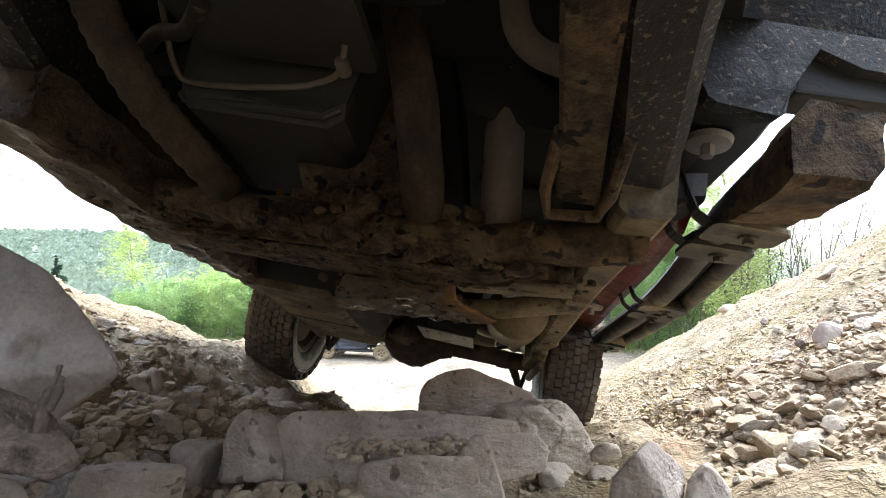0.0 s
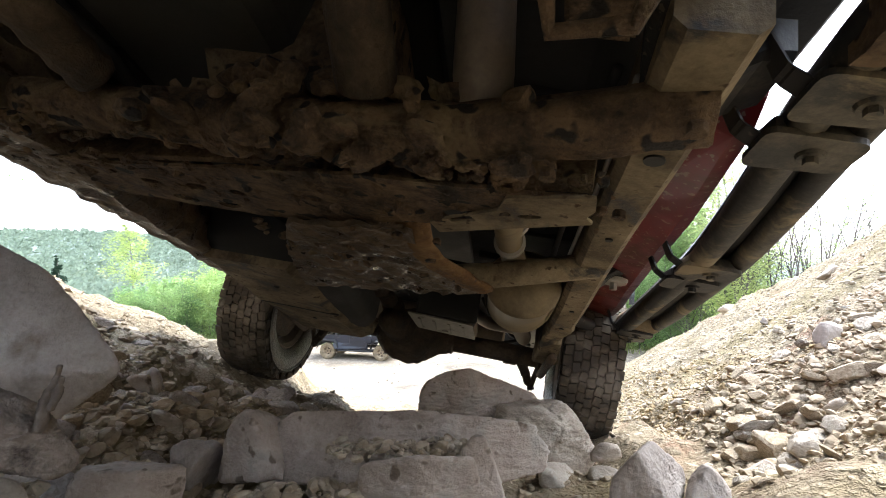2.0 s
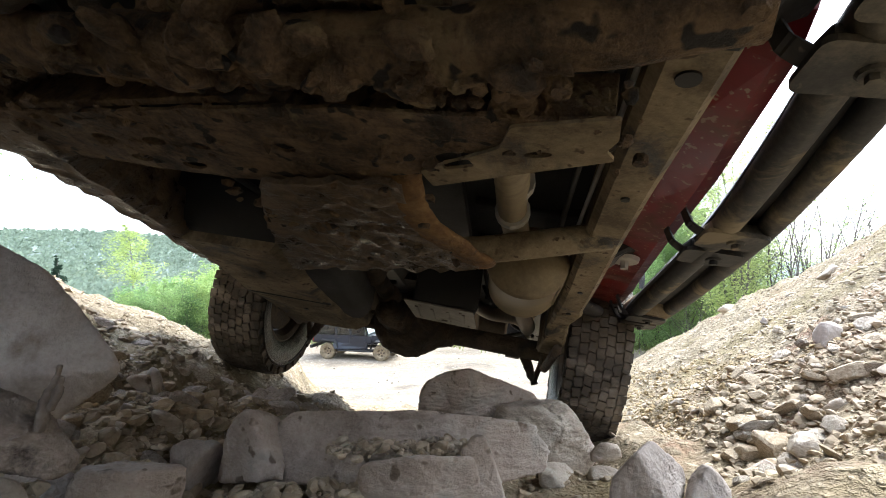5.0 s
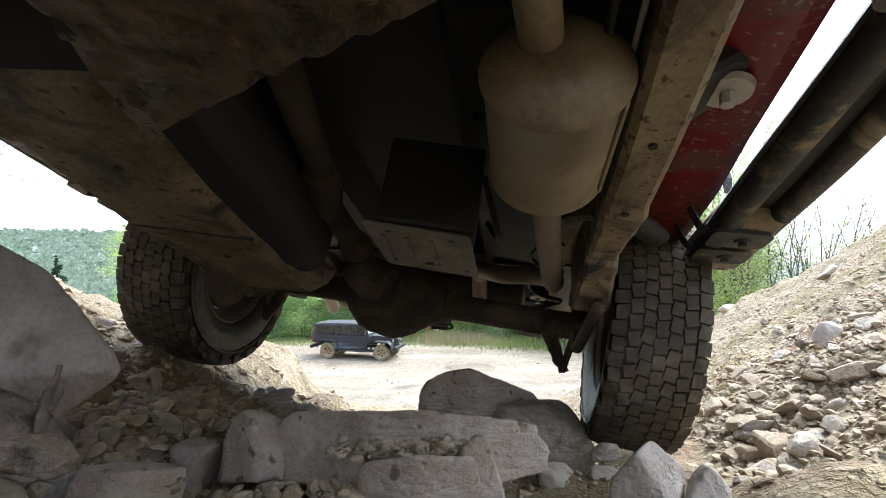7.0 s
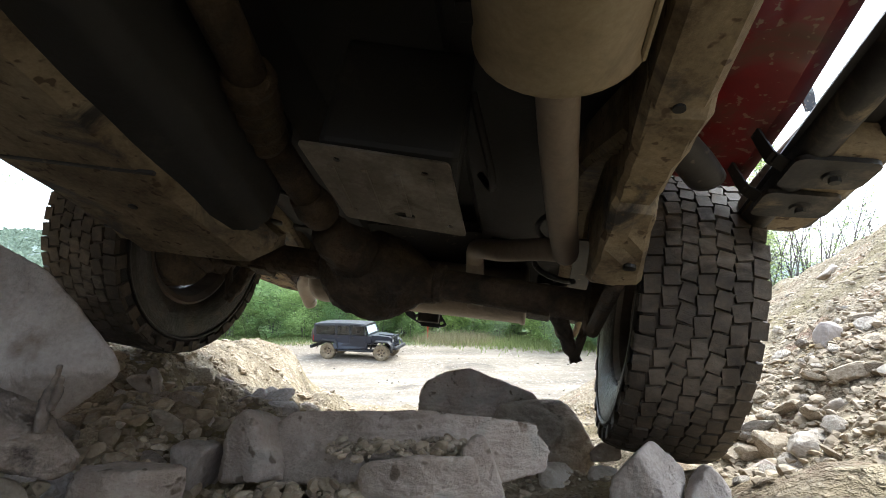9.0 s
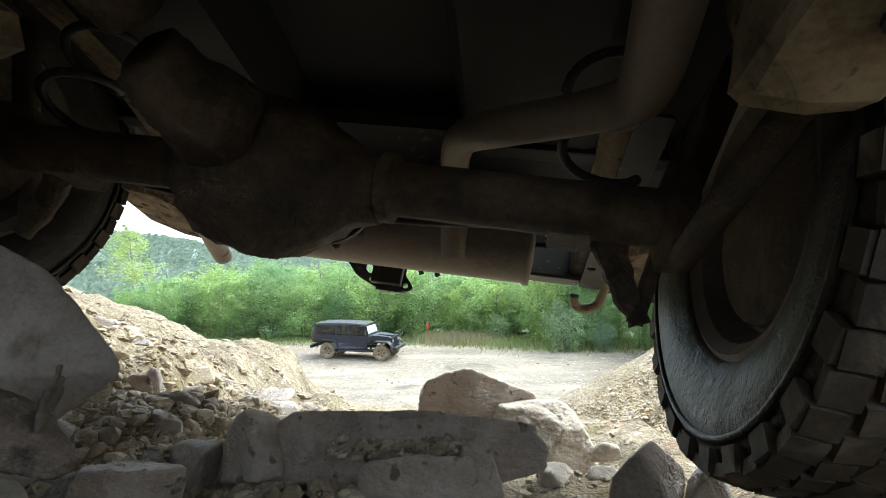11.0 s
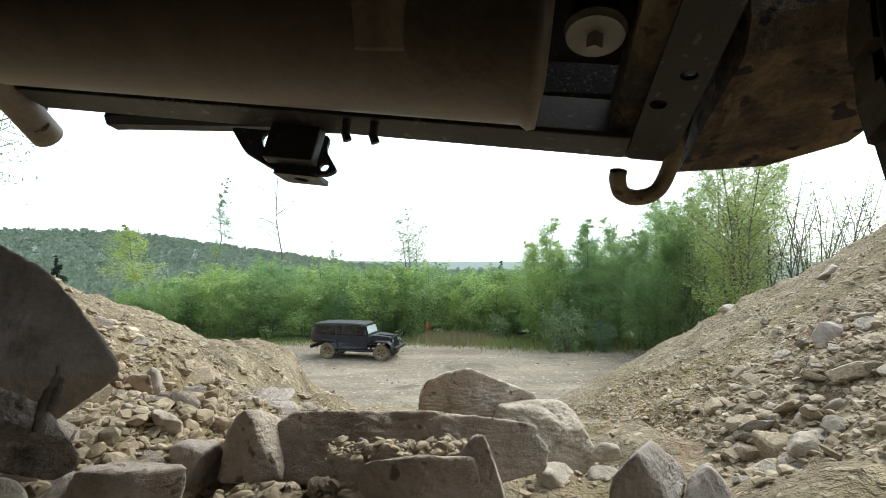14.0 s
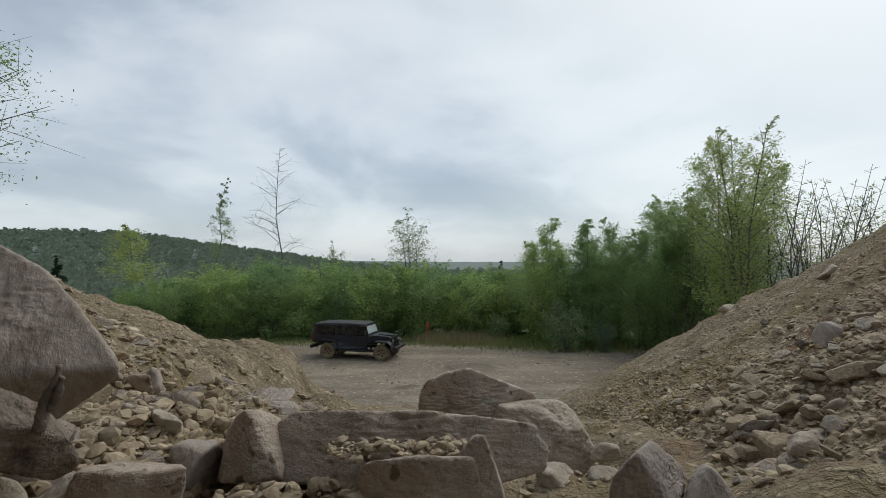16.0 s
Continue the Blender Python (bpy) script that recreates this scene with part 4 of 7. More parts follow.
def make_body(root, paint, roof, axle_y, rim):
    """The bodywork of a long-wheelbase open-frame off-roader: tub, bonnet, doors, hard top, glass, lamps."""
    bm = bmesh.new()

    def ring(y, half, low, high, nip=0.03):
        return [Vector((-half + nip, y, low)), Vector((half - nip, y, low)), Vector((half, y, low + 0.08)), Vector((half, y, high)), Vector((-half, y, high)), Vector((-half, y, low + 0.08))]
    f = axle_y
    loft(bm, [ring(0.80, 0.765, 0.42, 0.72), ring(0.42, 0.775, 0.42, 0.72), ring(0.40, 0.775, 0.40, 0.72), ring(f + 0.72, 0.775, 0.40, 0.72), ring(f + 0.55, 0.74, 0.42, 0.70)])
    tub = part("tub", bm, paint, root)
    for sx in (-1, 1):
        bm = bmesh.new()
        secs = []
        for y, out in ((-0.28, 0.895), (-0.33, 0.895), (-0.62, 0.885), (-0.86, 0.862), (-1.22, 0.836), (-1.60, 0.812), (-1.98, 0.770), (-2.04, 0.762)):
            lift = 0.03 if y in (-0.28, -2.04) else 0.0
            secs.append([Vector((sx * x, y, z)) for x, z in ((0.64, 0.20 + lift), (0.655, 0.15 + lift), (out - 0.03, 0.110 + lift), (out, 0.118 + lift), (out + 0.003, 0.15), (max(out - 0.04, 0.79), 0.26), (0.785, 0.45), (0.70, 0.45))])
        loft(bm, secs)
        part("sill", bm, paint, tub, "painted sill rail")
    bm = bmesh.new()
    loft(bm, [ring(f + 0.56, 0.70, 0.45, 0.74), ring(f + 0.2, 0.64, 0.45, 0.72), ring(f - 0.3, 0.55, 0.45, 0.68), ring(f - 0.42, 0.53, 0.45, 0.62)])
    box(bm, (0, f - 0.02, 0.715), (0.5, 0.7, 0.03), pose(0, 0, 0, 3), 0.012)
    bonnet = part("bonnet", bm, paint, root)
    for sx in (-1, 1):
        bm = bmesh.new()
        box(bm, (sx * 0.62, f + 0.3, 0.68), (0.02, 0.05, 0.05), None, 0.006)
        part("bonnet_latch", bm, BLACK_PLASTIC, bonnet)
    # grille with seven slots
    bm = bmesh.new()
    slots = [rounded([(-0.30 + 0.085 * k, -0.15), (-0.255 + 0.085 * k, -0.15), (-0.255 + 0.085 * k, 0.13), (-0.30 + 0.085 * k, 0.13)], 0.015) for k in range(7)]
    slots = [[(x + 0.0225 * 1.0, y) for x, y in s] for s in slots]
    lamps = [oval(sx * 0.40, 0.03, 0.088, 0.088, 20) for sx in (-1, 1)]
    plate(bm, rounded([(-0.54, -0.22), (0.54, -0.22), (0.56, 0.18), (-0.56, 0.18)], 0.06), slots + lamps, 0.04, pose(0, f - 0.47, 0.50, 90))
    grille = part("grille", bm, paint, root)
    for sx in (-1, 1):
        bm = bmesh.new()
        bmesh.ops.create_uvsphere(bm, u_segments=20, v_segments=10, radius=0.085, matrix=pose(sx * 0.40, f - 0.44, 0.53) @ Matrix.Diagonal((1, 0.45, 1, 1)))
        part("headlight", bm, LAMP_WHITE, grille, "round clear headlight", smooth=True)
    # wings over the wheels
    for y0, half, flip in ((0.0, 0.76, 1), (f, 0.60, -1)):
        for sx in (-1, 1):
            bm = bmesh.new()
            arch = [(-0.56, 0.20), (-0.50, 0.42), (-0.36, 0.53), (0.30, 0.55), (0.48, 0.42), (0.56, 0.16)]
            outer, inner = 0.94, half
            rows = []
            for y, z in arch:
                yy = y0 + y * (1 if flip > 0 else 1)
                rows.append([Vector((sx * inner, yy, z + 0.02)), Vector((sx * outer, yy, z - 0.01)), Vector((sx * outer, yy, z - 0.05)), Vector((sx * (outer - 0.02), yy, z - 0.055)), Vector((sx * (outer - 0.02), yy, z - 0.02)), Vector((sx * inner, yy, z))])
            loft(bm, rows)
            part("wing", bm, SPATTER if paint == RED_PAINT else BLACK_PLASTIC, root, "black flared plastic wing")
    # doors with glass
    for sx in (-1, 1):
        for y0, y1 in ((f + 0.85, f + 1.62), (f + 1.65, f + 2.38)):
            bm = bmesh.new()
            plate(bm, rounded([(y0, 0.24), (y1, 0.24), (y1, 0.72), (y0, 0.72)], 0.06), [], 0.02, Matrix(((0, 0, sx, sx * 0.792), (1, 0, 0, 0), (0, 1, 0, 0), (0, 0, 0, 1))))
            door = part("door", bm, paint, root)
            bm = bmesh.new()
            box(bm, (sx * 0.80, y1 - 0.12, 0.62), (0.03, 0.13, 0.035), None, 0.008)
            part("handle", bm, BLACK_PLASTIC, door)
            bm = bmesh.new()
            box(bm, (sx * 0.755, (y0 + y1) / 2, 0.90), (0.008, y1 - y0 - 0.12, 0.32), pose(0, 0, 0, 0, -sx * 6, 0), 0.003)
            part("window", bm, PANE, door)
            bm = bmesh.new()
            for yy in (y0 + 0.03, y1 - 0.03):
                box(bm, (sx * 0.755, yy, 0.90), (0.03, 0.05, 0.37), pose(0, 0, 0, 0, -sx * 6, 0), 0.006)
            box(bm, (sx * 0.735, (y0 + y1) / 2, 1.08), (0.03, y1 - y0, 0.03), None, 0.006)
            part("window_frame", bm, roof, door)
        bm = bmesh.new()
        box(bm, (sx * 0.90, f + 0.80, 0.80), (0.16, 0.06, 0.13), None, 0.02)
        tube(bm, [(sx * 0.78, f + 0.80, 0.72), (sx * 0.86, f + 0.80, 0.76)], 0.015, 8)
        part("mirror", bm, BLACK_PLASTIC, root)
        bm = bmesh.new()
        box(bm, (sx * 0.70, 0.82, 0.58), (0.12, 0.05, 0.22), None, 0.012)
        part("tail_lamp", bm, LAMP_RED, root)
    # windscreen
    bm = bmesh.new()
    tilt = pose(0, f + 0.70, 0.74, 68)
    plate(bm, rounded([(-0.73, -0.02), (0.73, -0.02), (0.68, 0.42), (-0.68, 0.42)], 0.05), [rounded([(-0.66, 0.05), (0.66, 0.05), (0.62, 0.36), (-0.62, 0.36)], 0.05)], 0.04, tilt)
    screen = part("windscreen_frame", bm, paint, root)
    bm = bmesh.new()
    plate(bm, rounded([(-0.67, 0.04), (0.67, 0.04), (0.63, 0.37), (-0.63, 0.37)], 0.05), [], 0.006, tilt @ pose(0, 0, -0.015))
    part("windscreen", bm, PANE_PALE, screen)
    # hard top
    bm = bmesh.new()
    def lid(y, half, z):
        return [Vector((-half, y, z - 0.05)), Vector((-half + 0.05, y, z)), Vector((0, y, z + 0.02)), Vector((half - 0.05, y, z)), Vector((half, y, z - 0.05)), Vector((half - 0.04, y, z - 0.07)), Vector((-half + 0.04, y, z - 0.07))]
    loft(bm, [lid(f + 0.84, 0.69, 1.13), lid(f + 1.4, 0.71, 1.17), lid(0.2, 0.71, 1.17), lid(0.78, 0.69, 1.13)])
    top = part("hard_top", bm, roof, root, "black hard top")
    for sx in (-1, 1):
        bm = bmesh.new()
        for yy in (f + 2.40, 0.74):
            box(bm, (sx * 0.735, yy, 0.91), (0.04, 0.10, 0.42), pose(0, 0, 0, 0, -sx * 6, 0), 0.008)
        box(bm, (sx * 0.715, (f + 3.14) / 2, 1.08), (0.04, 0.74 - f - 2.40, 0.07), None, 0.008)
        part("roof_pillar", bm, roof, top)
        bm = bmesh.new()
        box(bm, (sx * 0.74, (f + 3.14) / 2, 0.90), (0.008, 0.62 - f - 2.40, 0.34), pose(0, 0, 0, 0, -sx * 6, 0), 0.003)
        part("side_window", bm, PANE, top)
    bm = bmesh.new()
    box(bm, (0, 0.785, 0.92), (1.30, 0.01, 0.36), pose(0, 0, 0, -4), 0.003)
    part("rear_window", bm, PANE, top)
    bm = bmesh.new()
    box(bm, (0, f - 0.68, 0.22), (1.50, 0.16, 0.15), None, 0.03)
    for sx in (-1, 1):
        box(bm, (sx * 0.42, f - 0.55, 0.22), (0.10, 0.24, 0.12), None, 0.015)
    part("front_bumper", bm, BLACK_PLASTIC, root)
    # seats and dash show dark through the glass
    bm = bmesh.new()
    box(bm, (0, f + 0.92, 0.66), (1.36, 0.24, 0.16), None, 0.03)
    part("dashboard", bm, BLACK_PLASTIC, root)
    for x, y in ((-0.36, f + 1.62), (0.36, f + 1.62), (-0.36, f + 2.5), (0.36, f + 2.5)):
        bm = bmesh.new()
        box(bm, (x, y, 0.72), (0.46, 0.14, 0.52), pose(0, 0, 0, -10), 0.05)
        box(bm, (x, y - 0.24, 0.46), (0.48, 0.46, 0.14), None, 0.05)
        box(bm, (x, y + 0.05, 1.02), (0.24, 0.09, 0.14), None, 0.03)
        part("seat", bm, BLACK_PLASTIC, root)


def raise_top(root):
    """Stretches the bodywork above the sills to its full height."""
    for ob in root.children_recursive:
        for v in ob.data.vertices:
            v.co.z += max(0.0, v.co.z - 0.45) * 0.28


# the red vehicle that climbs over
red = tagged(empty("off_roader"), "red long-wheelbase off-roader with muddy underside climbing rubble", "vehicle")
FRONT = -3.17
make_body(red, RED_PAINT, BLACK_PLASTIC, FRONT, RIM_STEEL)
raise_top(red)


def underside():
    # floor pan with ribs and the tunnel
    bm = bmesh.new()
    def pan(y):
        return [Vector((x, y, z)) for x, z in ((-0.74, 0.24), (-0.50, 0.20), (-0.24, 0.22), (-0.19, 0.34), (0.19, 0.34), (0.24, 0.22), (0.50, 0.20), (0.74, 0.24), (0.74, 0.27), (0.5, 0.25), (0.24, 0.40), (-0.24, 0.40), (-0.5, 0.25), (-0.74, 0.27))]
    loft(bm, [pan(-2.2), pan(-1.2), pan(-0.5), pan(0.75)])
    pan_ob = part("floor_pan", bm, UNDERSEAL, red, "black underbody floor pan")
    for y in (-1.9, -1.5, -1.1, -0.75, 0.35):
        for sx in (-1, 1):
            bm = bmesh.new()
            box(bm, (sx * 0.48, y, 0.205), (0.42, 0.05, 0.03), None, 0.008)
            part("floor_rib", bm, UNDERSEAL, pan_ob)
    # chassis rails
    for sx in (-1, 1):
        bm = bmesh.new()
        line = [(sx * 0.585, -2.34, 0.065), (sx * 0.597, -2.08, 0.068), (sx * 0.612, -1.72, 0.078), (sx * 0.622, -1.40, 0.068), (sx * 0.632, -1.04, 0.046), (sx * 0.629, -0.82, 0.022), (sx * 0.628, -0.70, 0.012)]
        line2 = [(sx * 0.615, -0.70, 0.04), (sx * 0.57, -0.30, 0.20), (sx * 0.56, 0.05, 0.26), (sx * 0.575, 0.40, 0.22), (sx * 0.585, 0.88, 0.13)]
        for ln, hw, hh in ((line, 0.046, 0.072), (line2, 0.042, 0.06)):
            secs = []
            for p in smooth_line(ln, 4):
                x, y, z = p
                c = 0.014
                secs.append([Vector((x + a, y, z + b)) for a, b in ((-hw + c, -hh), (hw - c, -hh), (hw, -hh + c), (hw, hh - c), (hw - c, hh), (-hw + c, hh), (-hw, hh - c), (-hw, -hh + c))])
            loft(bm, secs)
        rail = part("chassis_rail", bm, MUD_FRAME, red, "dust-coated box-section chassis rail")
        # flat black discs stand in for the shade inside drain holes
        for y, r in ((-2.08, 0.015), (-1.46, 0.009), (-1.70, 0.008), (-1.044, 0.008), (-0.815, 0.009)):
            xr = float(np.interp(y, [-2.34, -2.08, -1.72, -1.4, -1.04, -0.82], [0.585, 0.597, 0.612, 0.622, 0.632, 0.629]))
            low = float(np.interp(y, [-2.34, -2.08, -1.72, -1.4, -1.04, -0.82], [-0.007, -0.004, 0.006, -0.004, -0.026, -0.050]))
            bm = bmesh.new()
            bmesh.ops.create_cone(bm, cap_ends=True, segments=14, radius1=r, radius2=r, depth=0.006, matrix=pose(sx * xr, y, low - 0.001))
            part("drain_hole", bm, BLACK_PLASTIC, rail, "black disc for the shade in a drain hole")
        # the arm bracket under the rail in front of the rear wheel
        bm = bmesh.new()
        secs = []
        for y, low, high, hw in ((-0.84, -0.035, 0.08, 0.048), (-0.80, -0.056, 0.09, 0.049), (-0.66, -0.055, 0.10, 0.043), (-0.535, -0.056, 0.10, 0.037), (-0.525, -0.070, 0.10, 0.043), (-0.46, -0.090, 0.09, 0.046), (-0.38, -0.118, 0.07, 0.052), (-0.30, -0.138, 0.04, 0.058), (-0.275, -0.132, 0.0, 0.056)):
            x = sx * (0.629 - 0.008 * (y + 0.84))
            secs.append([Vector((x + a, y, z)) for a, z in ((-hw + 0.01, low), (hw - 0.01, low), (hw, low + 0.012), (hw, high), (-hw, high), (-hw, low + 0.012))])
        loft(bm, secs)
        finer(bm, 0.05)
        rough_up(bm, 0.006, 0.04, 3)
        bracket = part("arm_bracket", bm, MUD_FRAME, red, "rusty control-arm bracket caked with clay")
        # a black disc gives the shade inside the bolt hole
        bm = bmesh.new()
        bmesh.ops.create_cone(bm, cap_ends=True, segments=12, radius1=0.014, radius2=0.014, depth=0.008, matrix=pose(sx * 0.645, -0.373, -0.124))
        part("bolt_hole", bm, BLACK_PLASTIC, bracket)
    # black inner panel ahead of the painted sill
    for sx in (1, -1):
        bm = bmesh.new()
        loft(bm, [[Vector((sx * x, y, z)) for x, z in ((0.60, 0.30), (0.62, 0.245), (out - 0.01, 0.238), (out, 0.25), (out, 0.45), (0.60, 0.45))] for y, out in ((-2.375, 0.795), (-2.2, 0.818), (-2.0, 0.822), (-1.90, 0.82))])
        box(bm, (sx * 0.88, -2.343, 0.40), (0.18, 0.066, 0.32), None, 0.006)
        part("inner_panel", bm, UNDERSEAL, red, "black inner panel behind the wheel arch")
    # outriggers that carry the sills
    for sx in (-1, 1):
        for y in (-2.10, -1.03):
            bm = bmesh.new()
            x0 = 0.61 if y < -2 else 0.66
            secs = []
            for k, (wide, low) in enumerate(((0.10, 0.03), (0.085, 0.075), (0.075, 0.11), (0.06, 0.125))):
                x = sx * (x0 + 0.045 * k)
                secs.append([Vector((x, y - wide, low + 0.01)), Vector((x, y - wide + 0.01, low)), Vector((x, y + wide - 0.01, low)), Vector((x, y + wide, low + 0.01)), Vector((x, y + wide, low + 0.06)), Vector((x, y - wide, low + 0.06))])
            loft(bm, secs)
            part("outrigger", bm, DUSTY_BLACK, red, "black sill outrigger with dried mud")
    # front crossmember tube and the mount pockets over it
    bm = bmesh.new()
    tube(bm, smooth_line([(-0.66, -1.99, -0.01), (-0.40, -2.06, -0.03), (0.0, -2.10, -0.04), (0.35, -2.145, -0.035), (0.625, -2.21, -0.005)], 6), 0.047, 14, 0.85)
    finer(bm, 0.05, 2)
    rough_up(bm, 0.008, 0.05, 5)
    part("crossmember", bm, RUST_MUD, red, "clay-caked tubular crossmember", smooth=True)
    bm = bmesh.new()
    lumps = random.Random(4)
    for k in range(110):
        x = lumps.gauss(0.12, 0.14)
        a = lumps.uniform(0, 2 * math.pi)
        size = lumps.uniform(0.02, 0.062)
        rock_mesh(bm, (size * 1.5, size, size * 0.8), 300 + k, 2, rugged=0.22, m=pose(x, -2.125 - 0.06 * x + 0.052 * math.cos(a), -0.035 + 0.05 * math.sin(a), lumps.uniform(-30, 30), lumps.uniform(-30, 30), lumps.uniform(0, 360)))
    tagged(part("mud_cake", bm, RUST_MUD, red, "thick brown clay clinging to the crossmember"), kind="stuff")
    bm = bmesh.new()
    for k in range(260):
        x = lumps.uniform(-0.58, 0.55)
        row = lumps.random()
        if row < 0.45:
            y, z = -2.10 - 0.08 * x + lumps.gauss(0, 0.025), -0.078
        elif row < 0.8:
            y, z = -1.96 - 0.12 * x + lumps.gauss(0, 0.05), -0.088
        else:
            x = lumps.uniform(-0.15, 0.3)
            y, z = -1.66 + lumps.gauss(0, 0.12), -0.106
        size = lumps.uniform(0.008, 0.032)
        rock_mesh(bm, (size * 1.3, size, size * 0.8), 700 + k, 1, rugged=0.15, m=pose(x, y, z, lumps.uniform(-40, 40), lumps.uniform(-40, 40), lumps.uniform(0, 360)))
    tagged(part("dried_mud", bm, RUST_MUD, red, "crumbs of dried mud stuck to the steel"), kind="stuff")
    # stamped crossmember with slots, with mud rims
    bm = bmesh.new()
    holes = [oval(0.328, -1.965, 0.040, 0.024, 16, -0.25), oval(0.436, -2.024, 0.020, 0.010, 14, -0.3), oval(0.052, -1.941, 0.020, 0.014), oval(-0.306, -1.897, 0.024, 0.014, 14, -0.3), oval(-0.202, -1.904, 0.024, 0.015, 14, -0.3), oval(-0.111, -1.906, 0.017, 0.012), oval(-0.275, -1.832, 0.024, 0.014, 14, -0.2), oval(-0.174, -1.826, 0.026, 0.015, 14, -0.2)]
    plate(bm, rounded([(-0.60, -1.95), (-0.355, -1.965), (-0.05, -2.03), (0.157, -2.070), (0.260, -2.080), (0.395, -2.090), (0.519, -2.110), (0.530, -2.055), (0.524, -2.037), (0.296, -1.92), (0.12, -1.85), (-0.05, -1.79), (-0.18, -1.785), (-0.30, -1.79), (-0.42, -1.80), (-0.60, -1.83)], 0.02), holes, 0.006, pose(0, 0, -0.083))
    finer(bm, 0.05, 3)
    rough_up(bm, 0.004, 0.05, 8)
    stamped = part("stamped_crossmember", bm, RUST_MUD, red, "pressed steel crossmember with slotted holes")
    bm = bmesh.new()
    plate(bm, rounded([(0.519, -2.120), (0.526, -2.075), (0.517, -2.047), (0.532, -2.025), (0.358, -1.924), (0.281, -1.878), (0.267, -1.928), (0.386, -2.025), (0.399, -2.079)], 0.006), [oval(0.436, -2.020, 0.019, 0.008, 14, -0.3), rounded([(0.303, -1.962), (0.343, -1.986), (0.352, -1.966), (0.306, -1.943)], 0.006, 3)], 0.005, pose(0, 0, -0.090))
    part("end_plate", bm, MUD_FRAME, stamped, "dusty tan end of the crossmember")
    bm = bmesh.new()
    box(bm, (0.30, -2.055, -0.045), (0.44, 0.012, 0.07), pose(0, 0, 0, -20, 0, -10), 0.003)
    box(bm, (-0.20, -1.99, -0.045), (0.56, 0.012, 0.07), pose(0, 0, 0, -20, 0, -12), 0.003)
    part("flange", bm, RUST_MUD, stamped)
    # gearbox guard with crumpled wet mud
    bm = bmesh.new()
    plate(bm, rounded([(-0.045, -1.82), (0.225, -1.90), (0.228, -1.80), (0.245, -1.70), (0.29, -1.60), (0.345, -1.49), (0.343, -1.44), (0.09, -1.315), (-0.262, -1.12), (-0.20, -1.36), (-0.137, -1.585), (-0.07, -1.76)], 0.02), [], 0.010, pose(0, 0, -0.098))
    finer(bm, 0.03, 4)
    for v in bm.verts:
        v.co.z += 0.010 * noise.noise(v.co * 26) + 0.006 * noise.noise(v.co * 60)
    guard = part("gearbox_guard", bm, WET_MUD, red, "steel gearbox guard crusted with wet mud")
    bm = bmesh.new()
    tube(bm, smooth_line([(0.222, -1.92, -0.06), (0.226, -1.82, -0.092), (0.245, -1.71, -0.102), (0.288, -1.61, -0.102), (0.34, -1.50, -0.098), (0.348, -1.45, -0.09)], 5), 0.036, 10, 0.35)
    rough_up(bm, 0.006, 0.03, 2)
    part("guard_edge", bm, CLAY, guard, "orange clay along the torn edge", smooth=True)
    bm = bmesh.new()
    tube(bm, smooth_line([(0.24, -1.44, -0.075), (0.36, -1.44, -0.05), (0.48, -1.445, -0.02), (0.635, -1.45, 0.022)], 5), 0.034, 14)
    part("guard_crossmember", bm, MUD_FRAME, red, "dusty tubular crossmember", smooth=True)
    # tank guard along the other side
    bm = bmesh.new()
    def belly(y, x0, x1, z):
        return [Vector((x0 - 0.03, y, z + 0.13)), Vector((x0, y, z + 0.02)), Vector((x0 + 0.03, y, z)), Vector((x1 - 0.05, y, z)), Vector((x1, y, z + 0.03)), Vector((x1 + 0.04, y, z + 0.20)), Vector((x0 - 0.03, y, z + 0.2))]
    loft(bm, [belly(-1.25, -0.60, -0.24, -0.095), belly(-1.0, -0.615, -0.255, -0.112), belly(-0.75, -0.64, -0.26, -0.132), belly(-0.50, -0.62, -0.245, -0.152), belly(-0.33, -0.58, -0.20, -0.180), belly(-0.26, -0.56, -0.21, -0.135)])
    finer(bm, 0.08, 2)
    rough_up(bm, 0.004, 0.12, 4)
    for v in bm.verts:
        if v.co.x > -0.27 and v.co.z > -0.07:
            v.co.x = -0.27
    tank = part("tank_guard", bm, MUD_FRAME, red, "dented fuel tank guard coated in dried mud")
    for y in (-0.70, -0.40):
        bm = bmesh.new()
        box(bm, (-0.44, y, -0.136 - 0.05 * (y + 0.70)), (0.34, 0.010, 0.008), pose(0, 0, 0, 0, 0, 6), 0.002)
        part("guard_seam", bm, BLACK_STEEL, tank)
    # black discs again for the shaded drain holes of the guard
    for y in (-1.0, -0.55):
        bm = bmesh.new()
        bmesh.ops.create_cone(bm, cap_ends=True, segments=12, radius1=0.010, radius2=0.010, depth=0.01, matrix=pose(-0.42, y, float(np.interp(y, [-1.0, -0.75, -0.5, -0.25], [-0.113, -0.133, -0.153, -0.155]))))
        part("drain_hole", bm, BLACK_PLASTIC, tank)
    bm = bmesh.new()
    secs = []
    for y, x1, low, k in ((-1.34, -0.17, 0.02, 0.0), (-1.30, -0.15, -0.06, 0.0), (-0.95, -0.145, -0.095, 0.0), (-0.60, -0.16, -0.125, 0.0), (-0.42, -0.175, -0.145, 0.0), (-0.36, -0.20, -0.11, 0.03)):
        secs.append([Vector((-0.62, y, low + 0.06)), Vector((-0.58, y, low)), Vector((x1 - 0.06, y, low)), Vector((x1 - 0.015, y, low + 0.02)), Vector((x1, y, low + 0.07)), Vector((x1 - 0.01, y, 0.17 - k)), Vector((-0.62, y, 0.17 - k))])
    loft(bm, secs)
    bmesh.ops.bevel(bm, geom=bm.edges[:], offset=0.012, segments=2, affect="EDGES")
    part("fuel_tank", bm, UNDERSEAL, red, "black plastic fuel tank", smooth=True)
